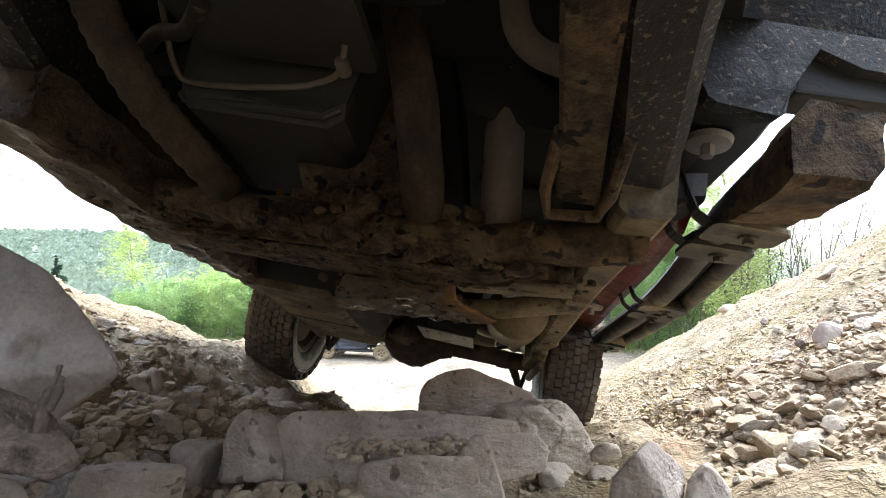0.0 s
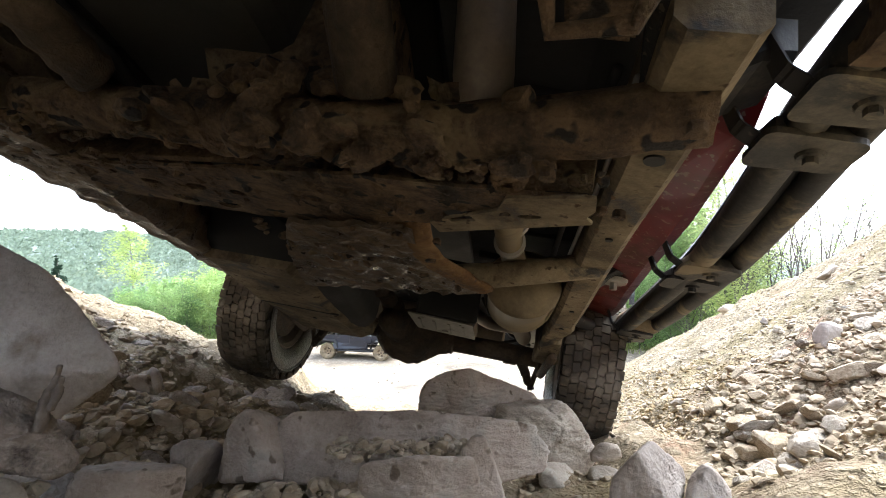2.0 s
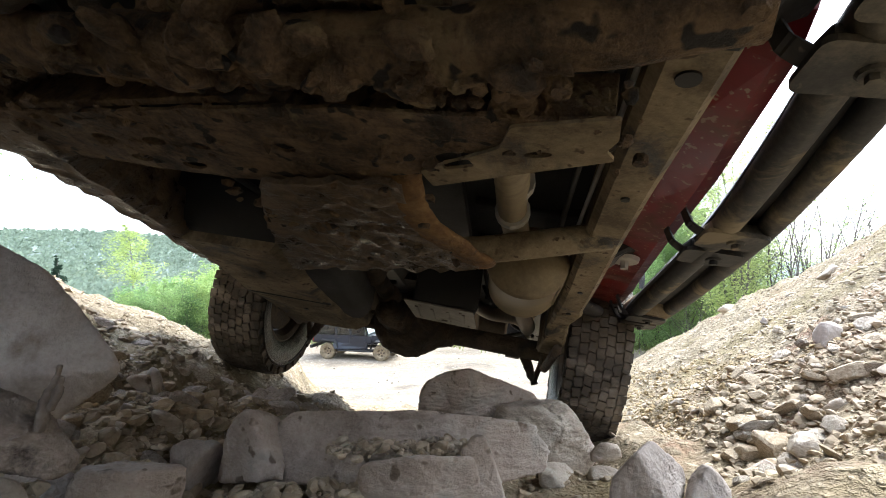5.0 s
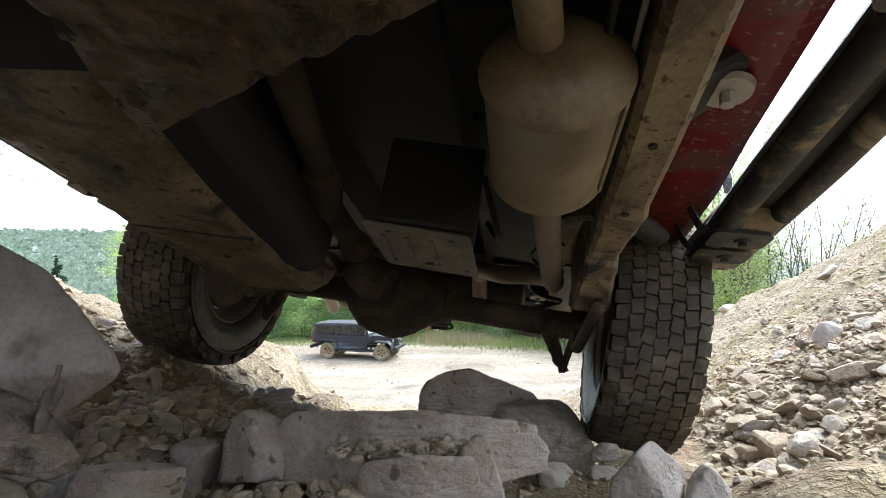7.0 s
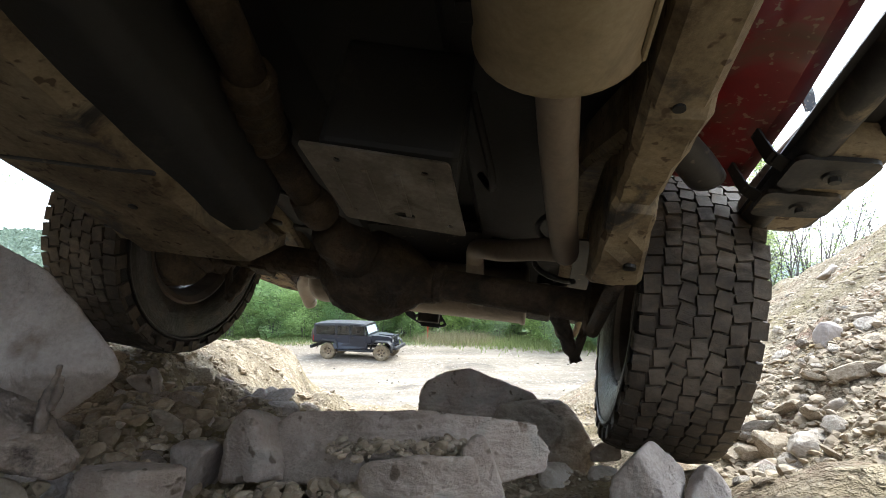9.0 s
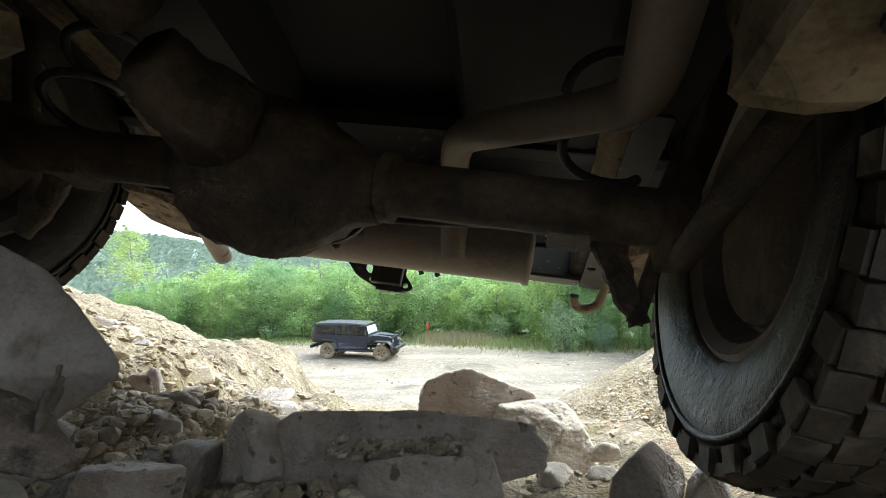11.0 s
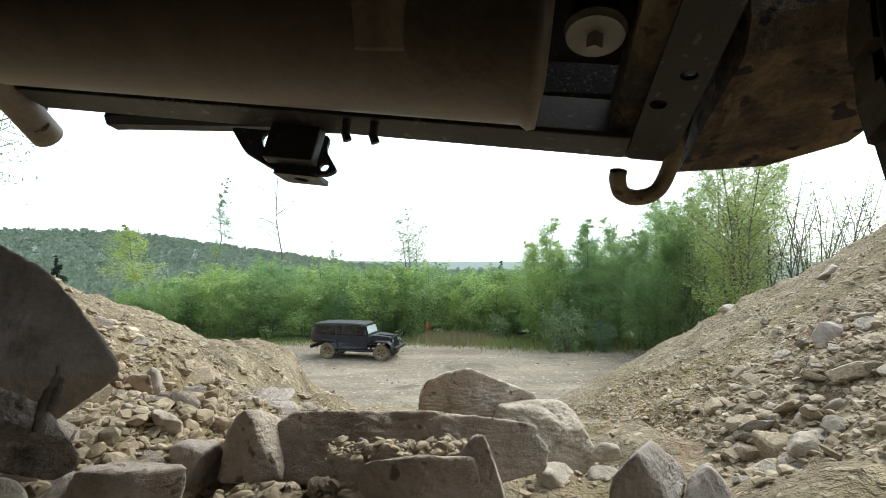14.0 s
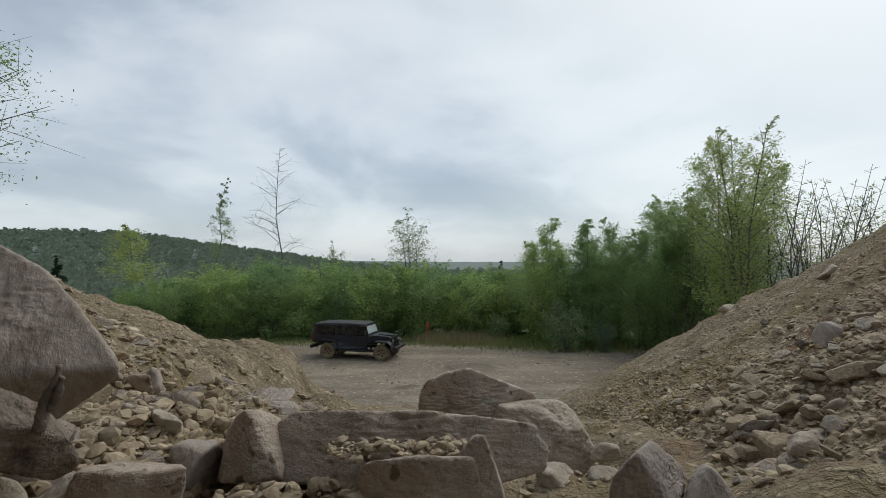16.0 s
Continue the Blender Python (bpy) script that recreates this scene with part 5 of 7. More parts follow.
    bm = bmesh.new()
    secs = []
    for y, x0, x1, z in ((-2.40, -0.66, -0.50, -0.04), (-2.1, -0.66, -0.46, -0.075), (-1.9, -0.64, -0.44, -0.095), (-1.6, -0.64, -0.50, -0.095), (-1.2, -0.67, -0.56, -0.09), (-0.8, -0.70, -0.60, -0.085)):
        secs.append([Vector((x0, y, z + 0.05)), Vector((x0 + 0.02, y, z)), Vector((x1 - 0.02, y, z)), Vector((x1, y, z + 0.02)), Vector((x1, y, z + 0.12)), Vector((x0, y, z + 0.12))])
    loft(bm, secs)
    finer(bm, 0.035, 4)
    rough_up(bm, 0.012, 0.045, 7)
    part("mud_crust", bm, WET_MUD, red, "thick wet mud crust along the rail")
    # evaporator plate
    bm = bmesh.new()
    holes = [oval(0.17, -0.487, 0.024, 0.014), oval(0.08, -0.675, 0.007, 0.007), oval(0.24, -0.645, 0.007, 0.007), oval(0.065, -0.50, 0.006, 0.006), oval(0.265, -0.455, 0.006, 0.006)]
    plate(bm, rounded([(0.020, -0.722), (0.290, -0.678), (0.296, -0.415), (0.034, -0.462)], 0.012), holes, 0.005, pose(0, -0.57, -0.084, -5) @ pose(0, 0.57, 0))
    carrier = part("canister_plate", bm, ALLOY, red, "scuffed alloy guard plate with bolt holes")
    bm = bmesh.new()
    box(bm, (0.16, -0.57, 0.05), (0.255, 0.235, 0.255), pose(0, 0, 0, -5, 0, 9), 0.012)
    part("canister", bm, UNDERSEAL, carrier, "black canister box")
    for k in range(4):
        bm = bmesh.new()
        box(bm, (0.06 + 0.062 * k, -0.585 + 0.010 * k, -0.0905), (0.012, 0.15, 0.006), pose(0, 0, 0, -5, 0, 2), 0.002)
        part("rib", bm, ALLOY, carrier)
    # exhaust: pipe, middle silencer, pipe over the axle
    bm = bmesh.new()
    tube(bm, smooth_line([(0.345, -2.16, 0.03), (0.36, -2.02, 0.0), (0.395, -1.80, -0.005), (0.402, -1.5, 0.03), (0.44, -1.16, 0.03)], 6), 0.034, 16)
    pipe = part("front_pipe", bm, EXHAUST, red, "dusty exhaust down-pipe", smooth=True)
    bm = bmesh.new()
    tube(bm, [(0.30, -2.19, 0.55), (0.315, -2.17, 0.34), (0.318, -2.17, 0.25), (0.323, -2.165, 0.21), (0.343, -2.155, 0.05), (0.350, -2.14, 0.01), (0.357, -2.09, -0.01)], [0.03, 0.03, 0.03, 0.043, 0.043, 0.040, 0.036], 18)
    part("catalyst", bm, OLD_EXHAUST, pipe, smooth=True)
    bm = bmesh.new()
    tube(bm, smooth_line([(0.28, -2.43, 0.46), (0.305, -2.40, 0.345), (0.325, -2.39, 0.285), (0.36, -2.385, 0.25), (0.41, -2.385, 0.232), (0.50, -2.39, 0.21)], 5), 0.026, 14)
    part("bent_pipe", bm, OLD_EXHAUST, pipe, smooth=True)
    for y in (-1.68, -1.52):
        bm = bmesh.new()
        tube(bm, [(0.4015, y, 0.027), (0.403, y + 0.025, 0.028)], 0.041, 16)
        part("clamp", bm, ZINC, pipe)
    bm = bmesh.new()
    cx, cz = 0.458, 0.002
    sil = [(-1.235, 0.04), (-1.225, 0.085), (-1.205, 0.112), (-1.197, 0.121), (-1.189, 0.121), (-1.18, 0.115), (-0.915, 0.115), (-0.905, 0.120), (-0.897, 0.120), (-0.89, 0.112), (-0.87, 0.088), (-0.855, 0.042)]
    rings = [[Vector((cx + 0.98 * r * math.cos(a), y, cz + 0.90 * r * math.sin(a))) for a in (2 * math.pi * k / 36 for k in range(36))] for y, r in sil]
    loft(bm, rings)
    silencer = part("silencer", bm, EXHAUST, red, "tan dust-coated oval exhaust silencer", smooth=True)
    bm = bmesh.new()
    tube(bm, [(cx + 0.105, y, cz - 0.045) for y in (-1.19, -1.05, -0.90)], 0.005, 8)
    part("seam", bm, EXHAUST, silencer)
    bm = bmesh.new()
    tube(bm, smooth_line([(0.458, -0.87, -0.015), (0.475, -0.65, -0.030), (0.500, -0.38, -0.035), (0.520, -0.18, -0.022), (0.515, -0.08, 0.02), (0.45, 0.0, 0.05), (0.34, 0.06, 0.06), (0.26, 0.16, 0.10), (0.22, 0.32, 0.15), (0.21, 0.44, 0.15)], 6), 0.034, 16)
    part("rear_pipe", bm, OLD_EXHAUST, red, "dusty exhaust pipe bending over the axle", smooth=True)
    # cross silencer behind the axle, with inlet and tail pipe
    bm = bmesh.new()
    sil = [(-0.53, 0.05), (-0.525, 0.085), (-0.505, 0.112), (-0.475, 0.12), (0.395, 0.12), (0.405, 0.127), (0.417, 0.124), (0.424, 0.06)]
    rings = [[Vector((x, 0.63 + 0.95 * r * math.cos(a), 0.088 + 0.94 * r * math.sin(a))) for a in (2 * math.pi * k / 36 for k in range(36))] for x, r in sil]
    loft(bm, rings)
    part("rear_silencer", bm, OLD_EXHAUST, red, "brown transverse rear silencer", smooth=True)
    bm = bmesh.new()
    tube(bm, smooth_line([(0.21, 0.40, 0.16), (0.212, 0.48, 0.10), (0.214, 0.53, 0.05), (0.216, 0.57, 0.01)], 6), 0.036, 16)
    part("inlet_pipe", bm, OLD_EXHAUST, red, smooth=True)
    bm = bmesh.new()
    tube(bm, smooth_line([(-0.50, 0.62, 0.08), (-0.565, 0.65, 0.075), (-0.615, 0.72, 0.070), (-0.648, 0.82, 0.058), (-0.668, 0.945, 0.034)], 6), 0.033, 16, hollow=0.12)
    part("tail_pipe", bm, OLD_EXHAUST, red, "dusty tail pipe tip", smooth=True)
    # propeller shaft with bellows
    bm = bmesh.new()
    tube(bm, [(-0.02, -1.35, 0.10), (-0.115, -0.70, 0.055)], 0.038, 18)
    tube(bm, [(-0.11 - 0.028 * k / 9 * 2, -0.74 + 0.021 * k, 0.062 - 0.002 * k) for k in range(11)], [0.047 + 0.008 * (k % 2) for k in range(11)], 18)
    tube(bm, [(-0.165, -0.54, 0.045), (-0.155, -0.30, 0.02)], 0.040, 18)
    tube(bm, [(-0.157, -0.32, 0.02), (-0.15, -0.27, 0.012), (-0.145, -0.22, 0.008)], [0.045, 0.055, 0.05], 18)
    part("propeller_shaft", bm, AXLE_MUD, red, "muddy propeller shaft with rubber bellows", smooth=True)
    # gearbox, transfer case, sump
    bm = bmesh.new()
    loft(bm, [[Vector((x, y, z)) for x, z in ((-0.16 * s, 0.10), (-0.10 * s, -0.02 * s), (0.10 * s, -0.02 * s), (0.16 * s, 0.10), (0.14 * s, 0.32), (-0.14 * s, 0.32))] for y, s in ((-2.08, 0.9), (-1.9, 0.95), (-1.6, 0.85), (-1.3, 0.8))])
    finer(bm, 0.09, 2)
    rough_up(bm, 0.008, 0.08, 6)
    part("gearbox", bm, RUST_MUD, red, "mud-caked gearbox casing")
    bm = bmesh.new()
    loft(bm, [[Vector((x + d, y, z + up)) for x, z in ((-0.345, 0.13), (-0.32, 0.105), (-0.02, 0.105), (0.01, 0.13), (0.04, 0.34), (-0.37, 0.34))] for y, d, up in ((-2.275, 0.0, 0.03), (-2.26, 0.0, 0.0), (-2.1, 0.0, -0.004), (-1.85, -0.02, -0.01), (-1.80, -0.02, 0.03))])
    sump = part("oil_sump", bm, OILY, red, "dark ribbed engine oil sump")
    bm = bmesh.new()
    tube(bm, [(-0.35, -2.25, 0.14), (-0.335, -2.255, 0.125), (-0.02, -2.285, 0.12), (0.0, -2.28, 0.14)], 0.011, 10)
    part("sump_lip", bm, OILY, sump)
    bm = bmesh.new()
    tube(bm, smooth_line([(-0.36, -2.42, 0.30), (-0.345, -2.31, 0.17), (-0.30, -2.28, 0.152), (-0.10, -2.32, 0.148), (-0.02, -2.35, 0.150), (0.02, -2.37, 0.165), (0.03, -2.40, 0.20)], 5), 0.0062, 8)
    tube(bm, [(0.027, -2.39, 0.175), (0.027, -2.36, 0.17)], 0.013, 12)
    part("cooler_line", bm, OLD_EXHAUST, red, "bent steel cooler line", smooth=True)
    bm = bmesh.new()
    box(bm, (-0.05, -2.85, 0.45), (0.55, 0.85, 0.42), None, 0.08)
    part("engine_block", bm, BLACK_STEEL, red, "dark oily engine block")
    # added dark sheet: hides the red tub and stops light leaking in
    bm = bmesh.new()
    box(bm, (0.0, -2.60, 0.37), (1.46, 1.0, 0.05), None, 0.02)
    part("bulkhead", bm, UNDERSEAL, red, "black cover sheet over the gearbox")
    bm = bmesh.new()
    plate(bm, rounded([(-0.33, -2.75), (0.06, -2.75), (0.07, -2.30), (-0.30, -2.30)], 0.03), [oval(-0.12, -2.52, 0.03, 0.02)], 0.02, pose(0, 0, 0.235))
    part("sump_shield", bm, OILY, red, "dark sheet-metal shield")
    bm = bmesh.new()
    tube(bm, [(0.03, -2.40, 0.47), (0.085, -2.33, 0.36), (0.15, -2.29, 0.18), (0.185, -2.24, 0.05), (0.19, -2.17, 0.0)], 0.044, 14)
    rough_up(bm, 0.004, 0.05, 9)
    part("starter_shaft", bm, AXLE_MUD, red, "rust-brown front propeller shaft", smooth=True)
    bm = bmesh.new()
    tube(bm, smooth_line([(-0.373, -2.520, 0.176), (-0.355, -2.460, 0.119), (-0.317, -2.380, 0.055), (-0.278, -2.280, 0.012), (-0.257, -2.140, -0.015)], 8), [0.034 + 0.004 * (k % 2) for k in range(33)], 14)
    part("other_pipe", bm, AXLE_MUD, red, "dark corrugated pipe with dried mud", smooth=True)
    # engine mount pocket on the rail
    bm = bmesh.new()
    secs = []
    for y, x, low, hw in ((-2.95, 0.385, 0.045, 0.034), (-2.75, 0.408, 0.032, 0.033), (-2.49, 0.448, 0.028, 0.034), (-2.27, 0.48, 0.026, 0.039)):
        secs.append([Vector((x - hw, y, low)), Vector((x + hw, y, low)), Vector((x + hw, y, low + 0.11)), Vector((x - hw, y, low + 0.11))])
    loft(bm, secs)
    bmesh.ops.bevel(bm, geom=bm.edges[:], offset=0.006, segments=2, affect="EDGES")
    part("lower_link", bm, RUST_MUD, red, "dusty box-section lower link")
    bm = bmesh.new()
    tube(bm, [(0.415, -2.50, 0.04), (0.412, -2.40, -0.01), (0.425, -2.345, -0.03), (0.50, -2.365, -0.03), (0.512, -2.40, -0.01), (0.515, -2.48, 0.05)], 0.010, 8)
    part("link_bracket", bm, RUST_MUD, red, "steel strap bracket")
    for sx in (1, -1):
        bm = bmesh.new()
        secs = []
        for y, x, low, hw in ((-2.95, 0.45, 0.17, 0.06), (-2.62, 0.51, 0.115, 0.058), (-2.45, 0.548, 0.075, 0.056), (-2.28, 0.58, 0.03, 0.052), (-2.14, 0.60, -0.012, 0.048)):
            secs.append([Vector((sx * (x - hw), y, low + 0.02)), Vector((sx * (x - hw + 0.02), y, low)), Vector((sx * (x + hw - 0.02), y, low)), Vector((sx * (x + hw), y, low + 0.02)), Vector((sx * (x + hw), y, low + 0.14)), Vector((sx * (x - hw), y, low + 0.14))])
        loft(bm, secs)
        part("front_rail_horn", bm, SPATTER, red, "mud-spattered front rail section")
    wall = [(0.615, 0.75), (0.622, 0.38), (0.637, 0.216), (0.646, 0.197), (0.660, 0.189), (0.704, 0.187), (0.758, 0.178), (0.767, 0.185), (0.773, 0.23), (0.811, 0.305), (0.881, 0.281), (0.98, 0.27), (0.98, 0.75)]
    for sx in (1, -1):
        bm = bmesh.new()
        plate(bm, [(sx * x, z) for x, z in wall], [], 0.03, pose(0, -2.38, 0, 94))
        finer(bm, 0.05, 3)
        rough_up(bm, 0.005, 0.05, 6)
        part("arch_wall", bm, SPATTER, red, "mud-spattered rear wall of the wheel arch")
    # brake lines, wiring and bolt heads
    for line, r, stuff in (([(0.54, -2.2, 0.04), (0.555, -1.9, 0.05), (0.565, -1.4, 0.055), (0.575, -0.9, 0.03)], 0.005, ZINC), ([(0.515, -2.2, 0.05), (0.52, -1.7, 0.06), (0.53, -1.2, 0.05), (0.56, -0.9, 0.06)], 0.007, BLACK_PLASTIC),
                           ([(-0.45, -2.5, 0.2), (-0.40, -2.3, 0.12), (-0.30, -2.1, 0.06), (-0.33, -1.8, 0.02), (-0.28, -1.3, 0.04)], 0.010, BLACK_PLASTIC), ([(-0.20, -2.48, 0.24), (-0.27, -2.40, 0.19), (-0.36, -2.36, 0.20), (-0.44, -2.30, 0.16)], 0.016, DUSTY_BLACK), ([(0.30, -0.62, 0.12), (0.34, -0.50, 0.02), (0.33, -0.36, 0.05), (0.29, -0.30, 0.12)], 0.009, BLACK_PLASTIC)):
        bm = bmesh.new()
        tube(bm, smooth_line(line, 6), r, 8)
        part("hose", bm, stuff, red, smooth=True)
    for x, y, z in ((0.45, -2.15, -0.084), (0.12, -2.0, -0.088), (-0.35, -2.0, -0.088), (0.20, -1.86, -0.106), (0.0, -1.72, -0.106), (0.28, -1.58, -0.106), (0.60, -2.24, -0.05), (0.59, -1.9, -0.02), (0.63, -1.0, -0.022), (-0.55, -1.1, -0.095), (-0.40, -0.62, -0.11)):
        bm = bmesh.new()
        bmesh.ops.create_cone(bm, cap_ends=True, segments=6, radius1=0.012, radius2=0.011, depth=0.014, matrix=pose(x, y, z, 0, 0, 17 * x))
        part("bolt", bm, RUST_MUD, red)
    # front live axle with its differential and steering rods
    # never in view; with the radiator it blocks light under the nose
    bm = bmesh.new()
    tube(bm, [(-0.62, FRONT, -0.03), (0.0, FRONT, -0.03), (0.62, FRONT, -0.03)], 0.048, 18)
    front_axle = part("front_axle", bm, AXLE_MUD, red, "muddy live front axle", smooth=True)
    bm = bmesh.new()
    lathe(bm, [(0.08, 0.05), (0.12, 0.10), (0.20, 0.135), (0.28, 0.12), (0.34, 0.07), (0.38, 0.05)], 28, centre=(0, FRONT, -0.03))
    part("differential", bm, AXLE_MUD, front_axle, smooth=True)
    for y, z in ((FRONT - 0.16, -0.02), (FRONT + 0.14, 0.02)):
        bm = bmesh.new()
        tube(bm, [(-0.60, y, z), (0.60, y, z + 0.02)], 0.017, 10)
        part("steering_rod", bm, BLACK_STEEL, front_axle, smooth=True)
    bm = bmesh.new()
    box(bm, (0, FRONT - 0.45, 0.16), (0.98, 0.10, 0.12), None, 0.02)
    part("radiator_crossmember", bm, BLACK_STEEL, red)
    bm = bmesh.new()
    box(bm, (0, FRONT - 0.38, 0.42), (0.80, 0.08, 0.42), None, 0.02)
    part("radiator", bm, BLACK_STEEL, red)
    # body mounts
    for x, y, z in ((0.724, -2.204, 0.227), (0.760, -1.025, 0.106), (0.487, 0.677, 0.150), (-0.724, -2.204, 0.227), (-0.760, -1.025, 0.106)):
        bm = bmesh.new()
        bmesh.ops.create_cone(bm, cap_ends=True, segments=28, radius1=0.042, radius2=0.046, depth=0.012, matrix=pose(x, y, z))
        bmesh.ops.create_cone(bm, cap_ends=True, segments=6, radius1=0.013, radius2=0.013, depth=0.03, matrix=pose(x, y, z - 0.016))
        disc = part("body_mount", bm, ZINC, red, "round zinc body-mount washer with bolt")
        bm = bmesh.new()
        tube(bm, [(x, y, z + 0.004), (x, y, z + 0.05)], 0.035, 20)
        if abs(x) > 0.6:
            s = 1 if x > 0 else -1
            box(bm, (x - s * 0.09, y, z + 0.04), (0.16, 0.10, 0.03), pose(0, 0, 0, 0, s * 12, 0), 0.006)
        part("rubber", bm, BLACK_STEEL, disc)
    bm = bmesh.new()
    tube(bm, smooth_line([(0.67, -0.60, 0.05), (0.73, -0.53, 0.045), (0.775, -0.46, 0.05)], 4), 0.038, 16, 0.7, hollow=0.15)
    part("cross_tube_end", bm, BLACK_STEEL, red, "open-ended dark tube", smooth=True)


underside()


def rock_slider(sx):
    """A side bar of two tubes under a recessed step, with end blocks, and pairs of bolted saddle plates on hooked struts."""
    line = smooth_line([(sx * 0.795, -2.44, 0.105), (sx * 0.822, -2.12, 0.10), (sx * 0.880, -1.75, 0.09), (sx * 0.922, -1.40, 0.082), (sx * 0.952, -0.85, 0.072), (sx * 0.972, -0.28, 0.068)], 4)
    wide = [float(np.interp(p.y, [-2.6, -2.1, -1.4, -0.8, -0.28], [0.050, 0.060, 0.072, 0.084, 0.075])) for p in line]
    bm = bmesh.new()
    secs = []
    for p, w in zip(line, wide):
        secs.append([Vector((p.x + sx * a * w, p.y, p.z + b)) for a, b in ((-1.0, 0.0), (-0.5, -0.012), (-0.3, 0.012), (0.45, 0.012), (0.6, -0.012), (1.05, 0.0), (1.1, 0.03), (0.9, 0.05), (-0.5, 0.05), (-0.8, 0.03))])
    loft(bm, secs)
    bar = part("side_bar", bm, BLACK_PLASTIC, red, "black steel side step bar with mud")
    bm = bmesh.new()
    tube(bm, [p + Vector((-sx * w * 0.5, 0, -0.008)) for p, w in zip(line, wide)], 0.031, 16)
    part("inner_tube", bm, DUSTY_BLACK, bar, "black inner tube with dried mud", smooth=True)
    bm = bmesh.new()
    tube(bm, [p + Vector((sx * w * 0.80, 0, 0.0)) for p, w in zip(line, wide)], 0.026, 16)
    part("outer_tube", bm, DUSTY_BLACK, bar, "black outer tube with dried mud", smooth=True)
    bm = bmesh.new()
    loft(bm, [[Vector((sx * (x + a), y, z)) for a, z in ((-0.050, low), (0.05, low + 0.005), (0.062, low + 0.03), (0.066, 0.130), (-0.034, 0.140 - 0.10 * (y + 2.51)), (-0.052, 0.095))] for y, x, low in ((-2.505, 0.770, 0.018), (-2.49, 0.770, 0.012), (-2.36, 0.786, 0.024), (-2.24, 0.805, 0.055))])
    finer(bm, 0.04, 3)
    rough_up(bm, 0.007, 0.05, 3)
    part("front_cap", bm, RUST_MUD, bar, "clay-covered end block")
    bm = bmesh.new()
    secs = []
    for y, k in ((-0.62, 0.92), (-0.42, 1.0), (-0.33, 1.0), (-0.275, 0.93), (-0.255, 0.8)):
        secs.append([Vector((sx * (0.975 + a * k), y, 0.072 + b * k)) for a, b in ((-0.075, -0.012), (-0.055, -0.032), (0.05, -0.036), (0.078, -0.02), (0.085, 0.03), (0.05, 0.06), (-0.06, 0.06), (-0.078, 0.03))])
    loft(bm, secs)
    part("rear_cap", bm, MUD_FRAME, bar, "dusty plastic end cap", smooth=True)
    for y0, y1, x0, z in ((-2.17, -2.04, 0.812, 0.062), (-1.447, -1.318, 0.902, 0.050), (-0.535, -0.411, 0.955, 0.032)):
        bm = bmesh.new()
        for y in (y0, y1):
            plate(bm, rounded([(x0 - 0.070, y - 0.052), (x0 + 0.072, y - 0.046), (x0 + 0.075, y + 0.046), (x0 - 0.066, y + 0.052)], 0.022), [], 0.010, Matrix.Diagonal((sx, 1, 1, 1)) @ pose(0, 0, z + 0.004))
            box(bm, (sx * (x0 + 0.004), y, z + 0.018), (0.125, 0.075, 0.028), pose(0, 0, 0, 0, 0, sx * 4), 0.010)
            bmesh.ops.create_cone(bm, cap_ends=True, segments=16, radius1=0.017, radius2=0.021, depth=0.006, matrix=pose(sx * (x0 + 0.012), y, z - 0.008))
            bmesh.ops.create_cone(bm, cap_ends=True, segments=6, radius1=0.010, radius2=0.010, depth=0.014, matrix=pose(sx * (x0 + 0.012), y, z - 0.014))
        mount = part("mount_clamp", bm, DUSTY_BLACK, bar, "pair of bolted steel saddle plates with dried mud")
        for y in (y0, y1):
            bm = bmesh.new()
            secs = []
            for x, zz, h in ((x0 - 0.060, z + 0.006, 0.020), (x0 - 0.085, z + 0.022, 0.019), (x0 - 0.102, z + 0.06, 0.016), (x0 - 0.118, z + 0.10, 0.014), (x0 - 0.150, z + 0.13, 0.016), (x0 - 0.21, z + 0.15, 0.018)):
                secs.append([Vector((sx * x, y - h, zz)), Vector((sx * x, y + h, zz)), Vector((sx * (x - 0.008), y + h, zz + 0.008)), Vector((sx * (x - 0.008), y - h, zz + 0.008))])
            loft(bm, secs)
            part("strut", bm, BLACK_STEEL, mount, "black hooked strut to the sill")


for side in (1, -1):
    rock_slider(side)


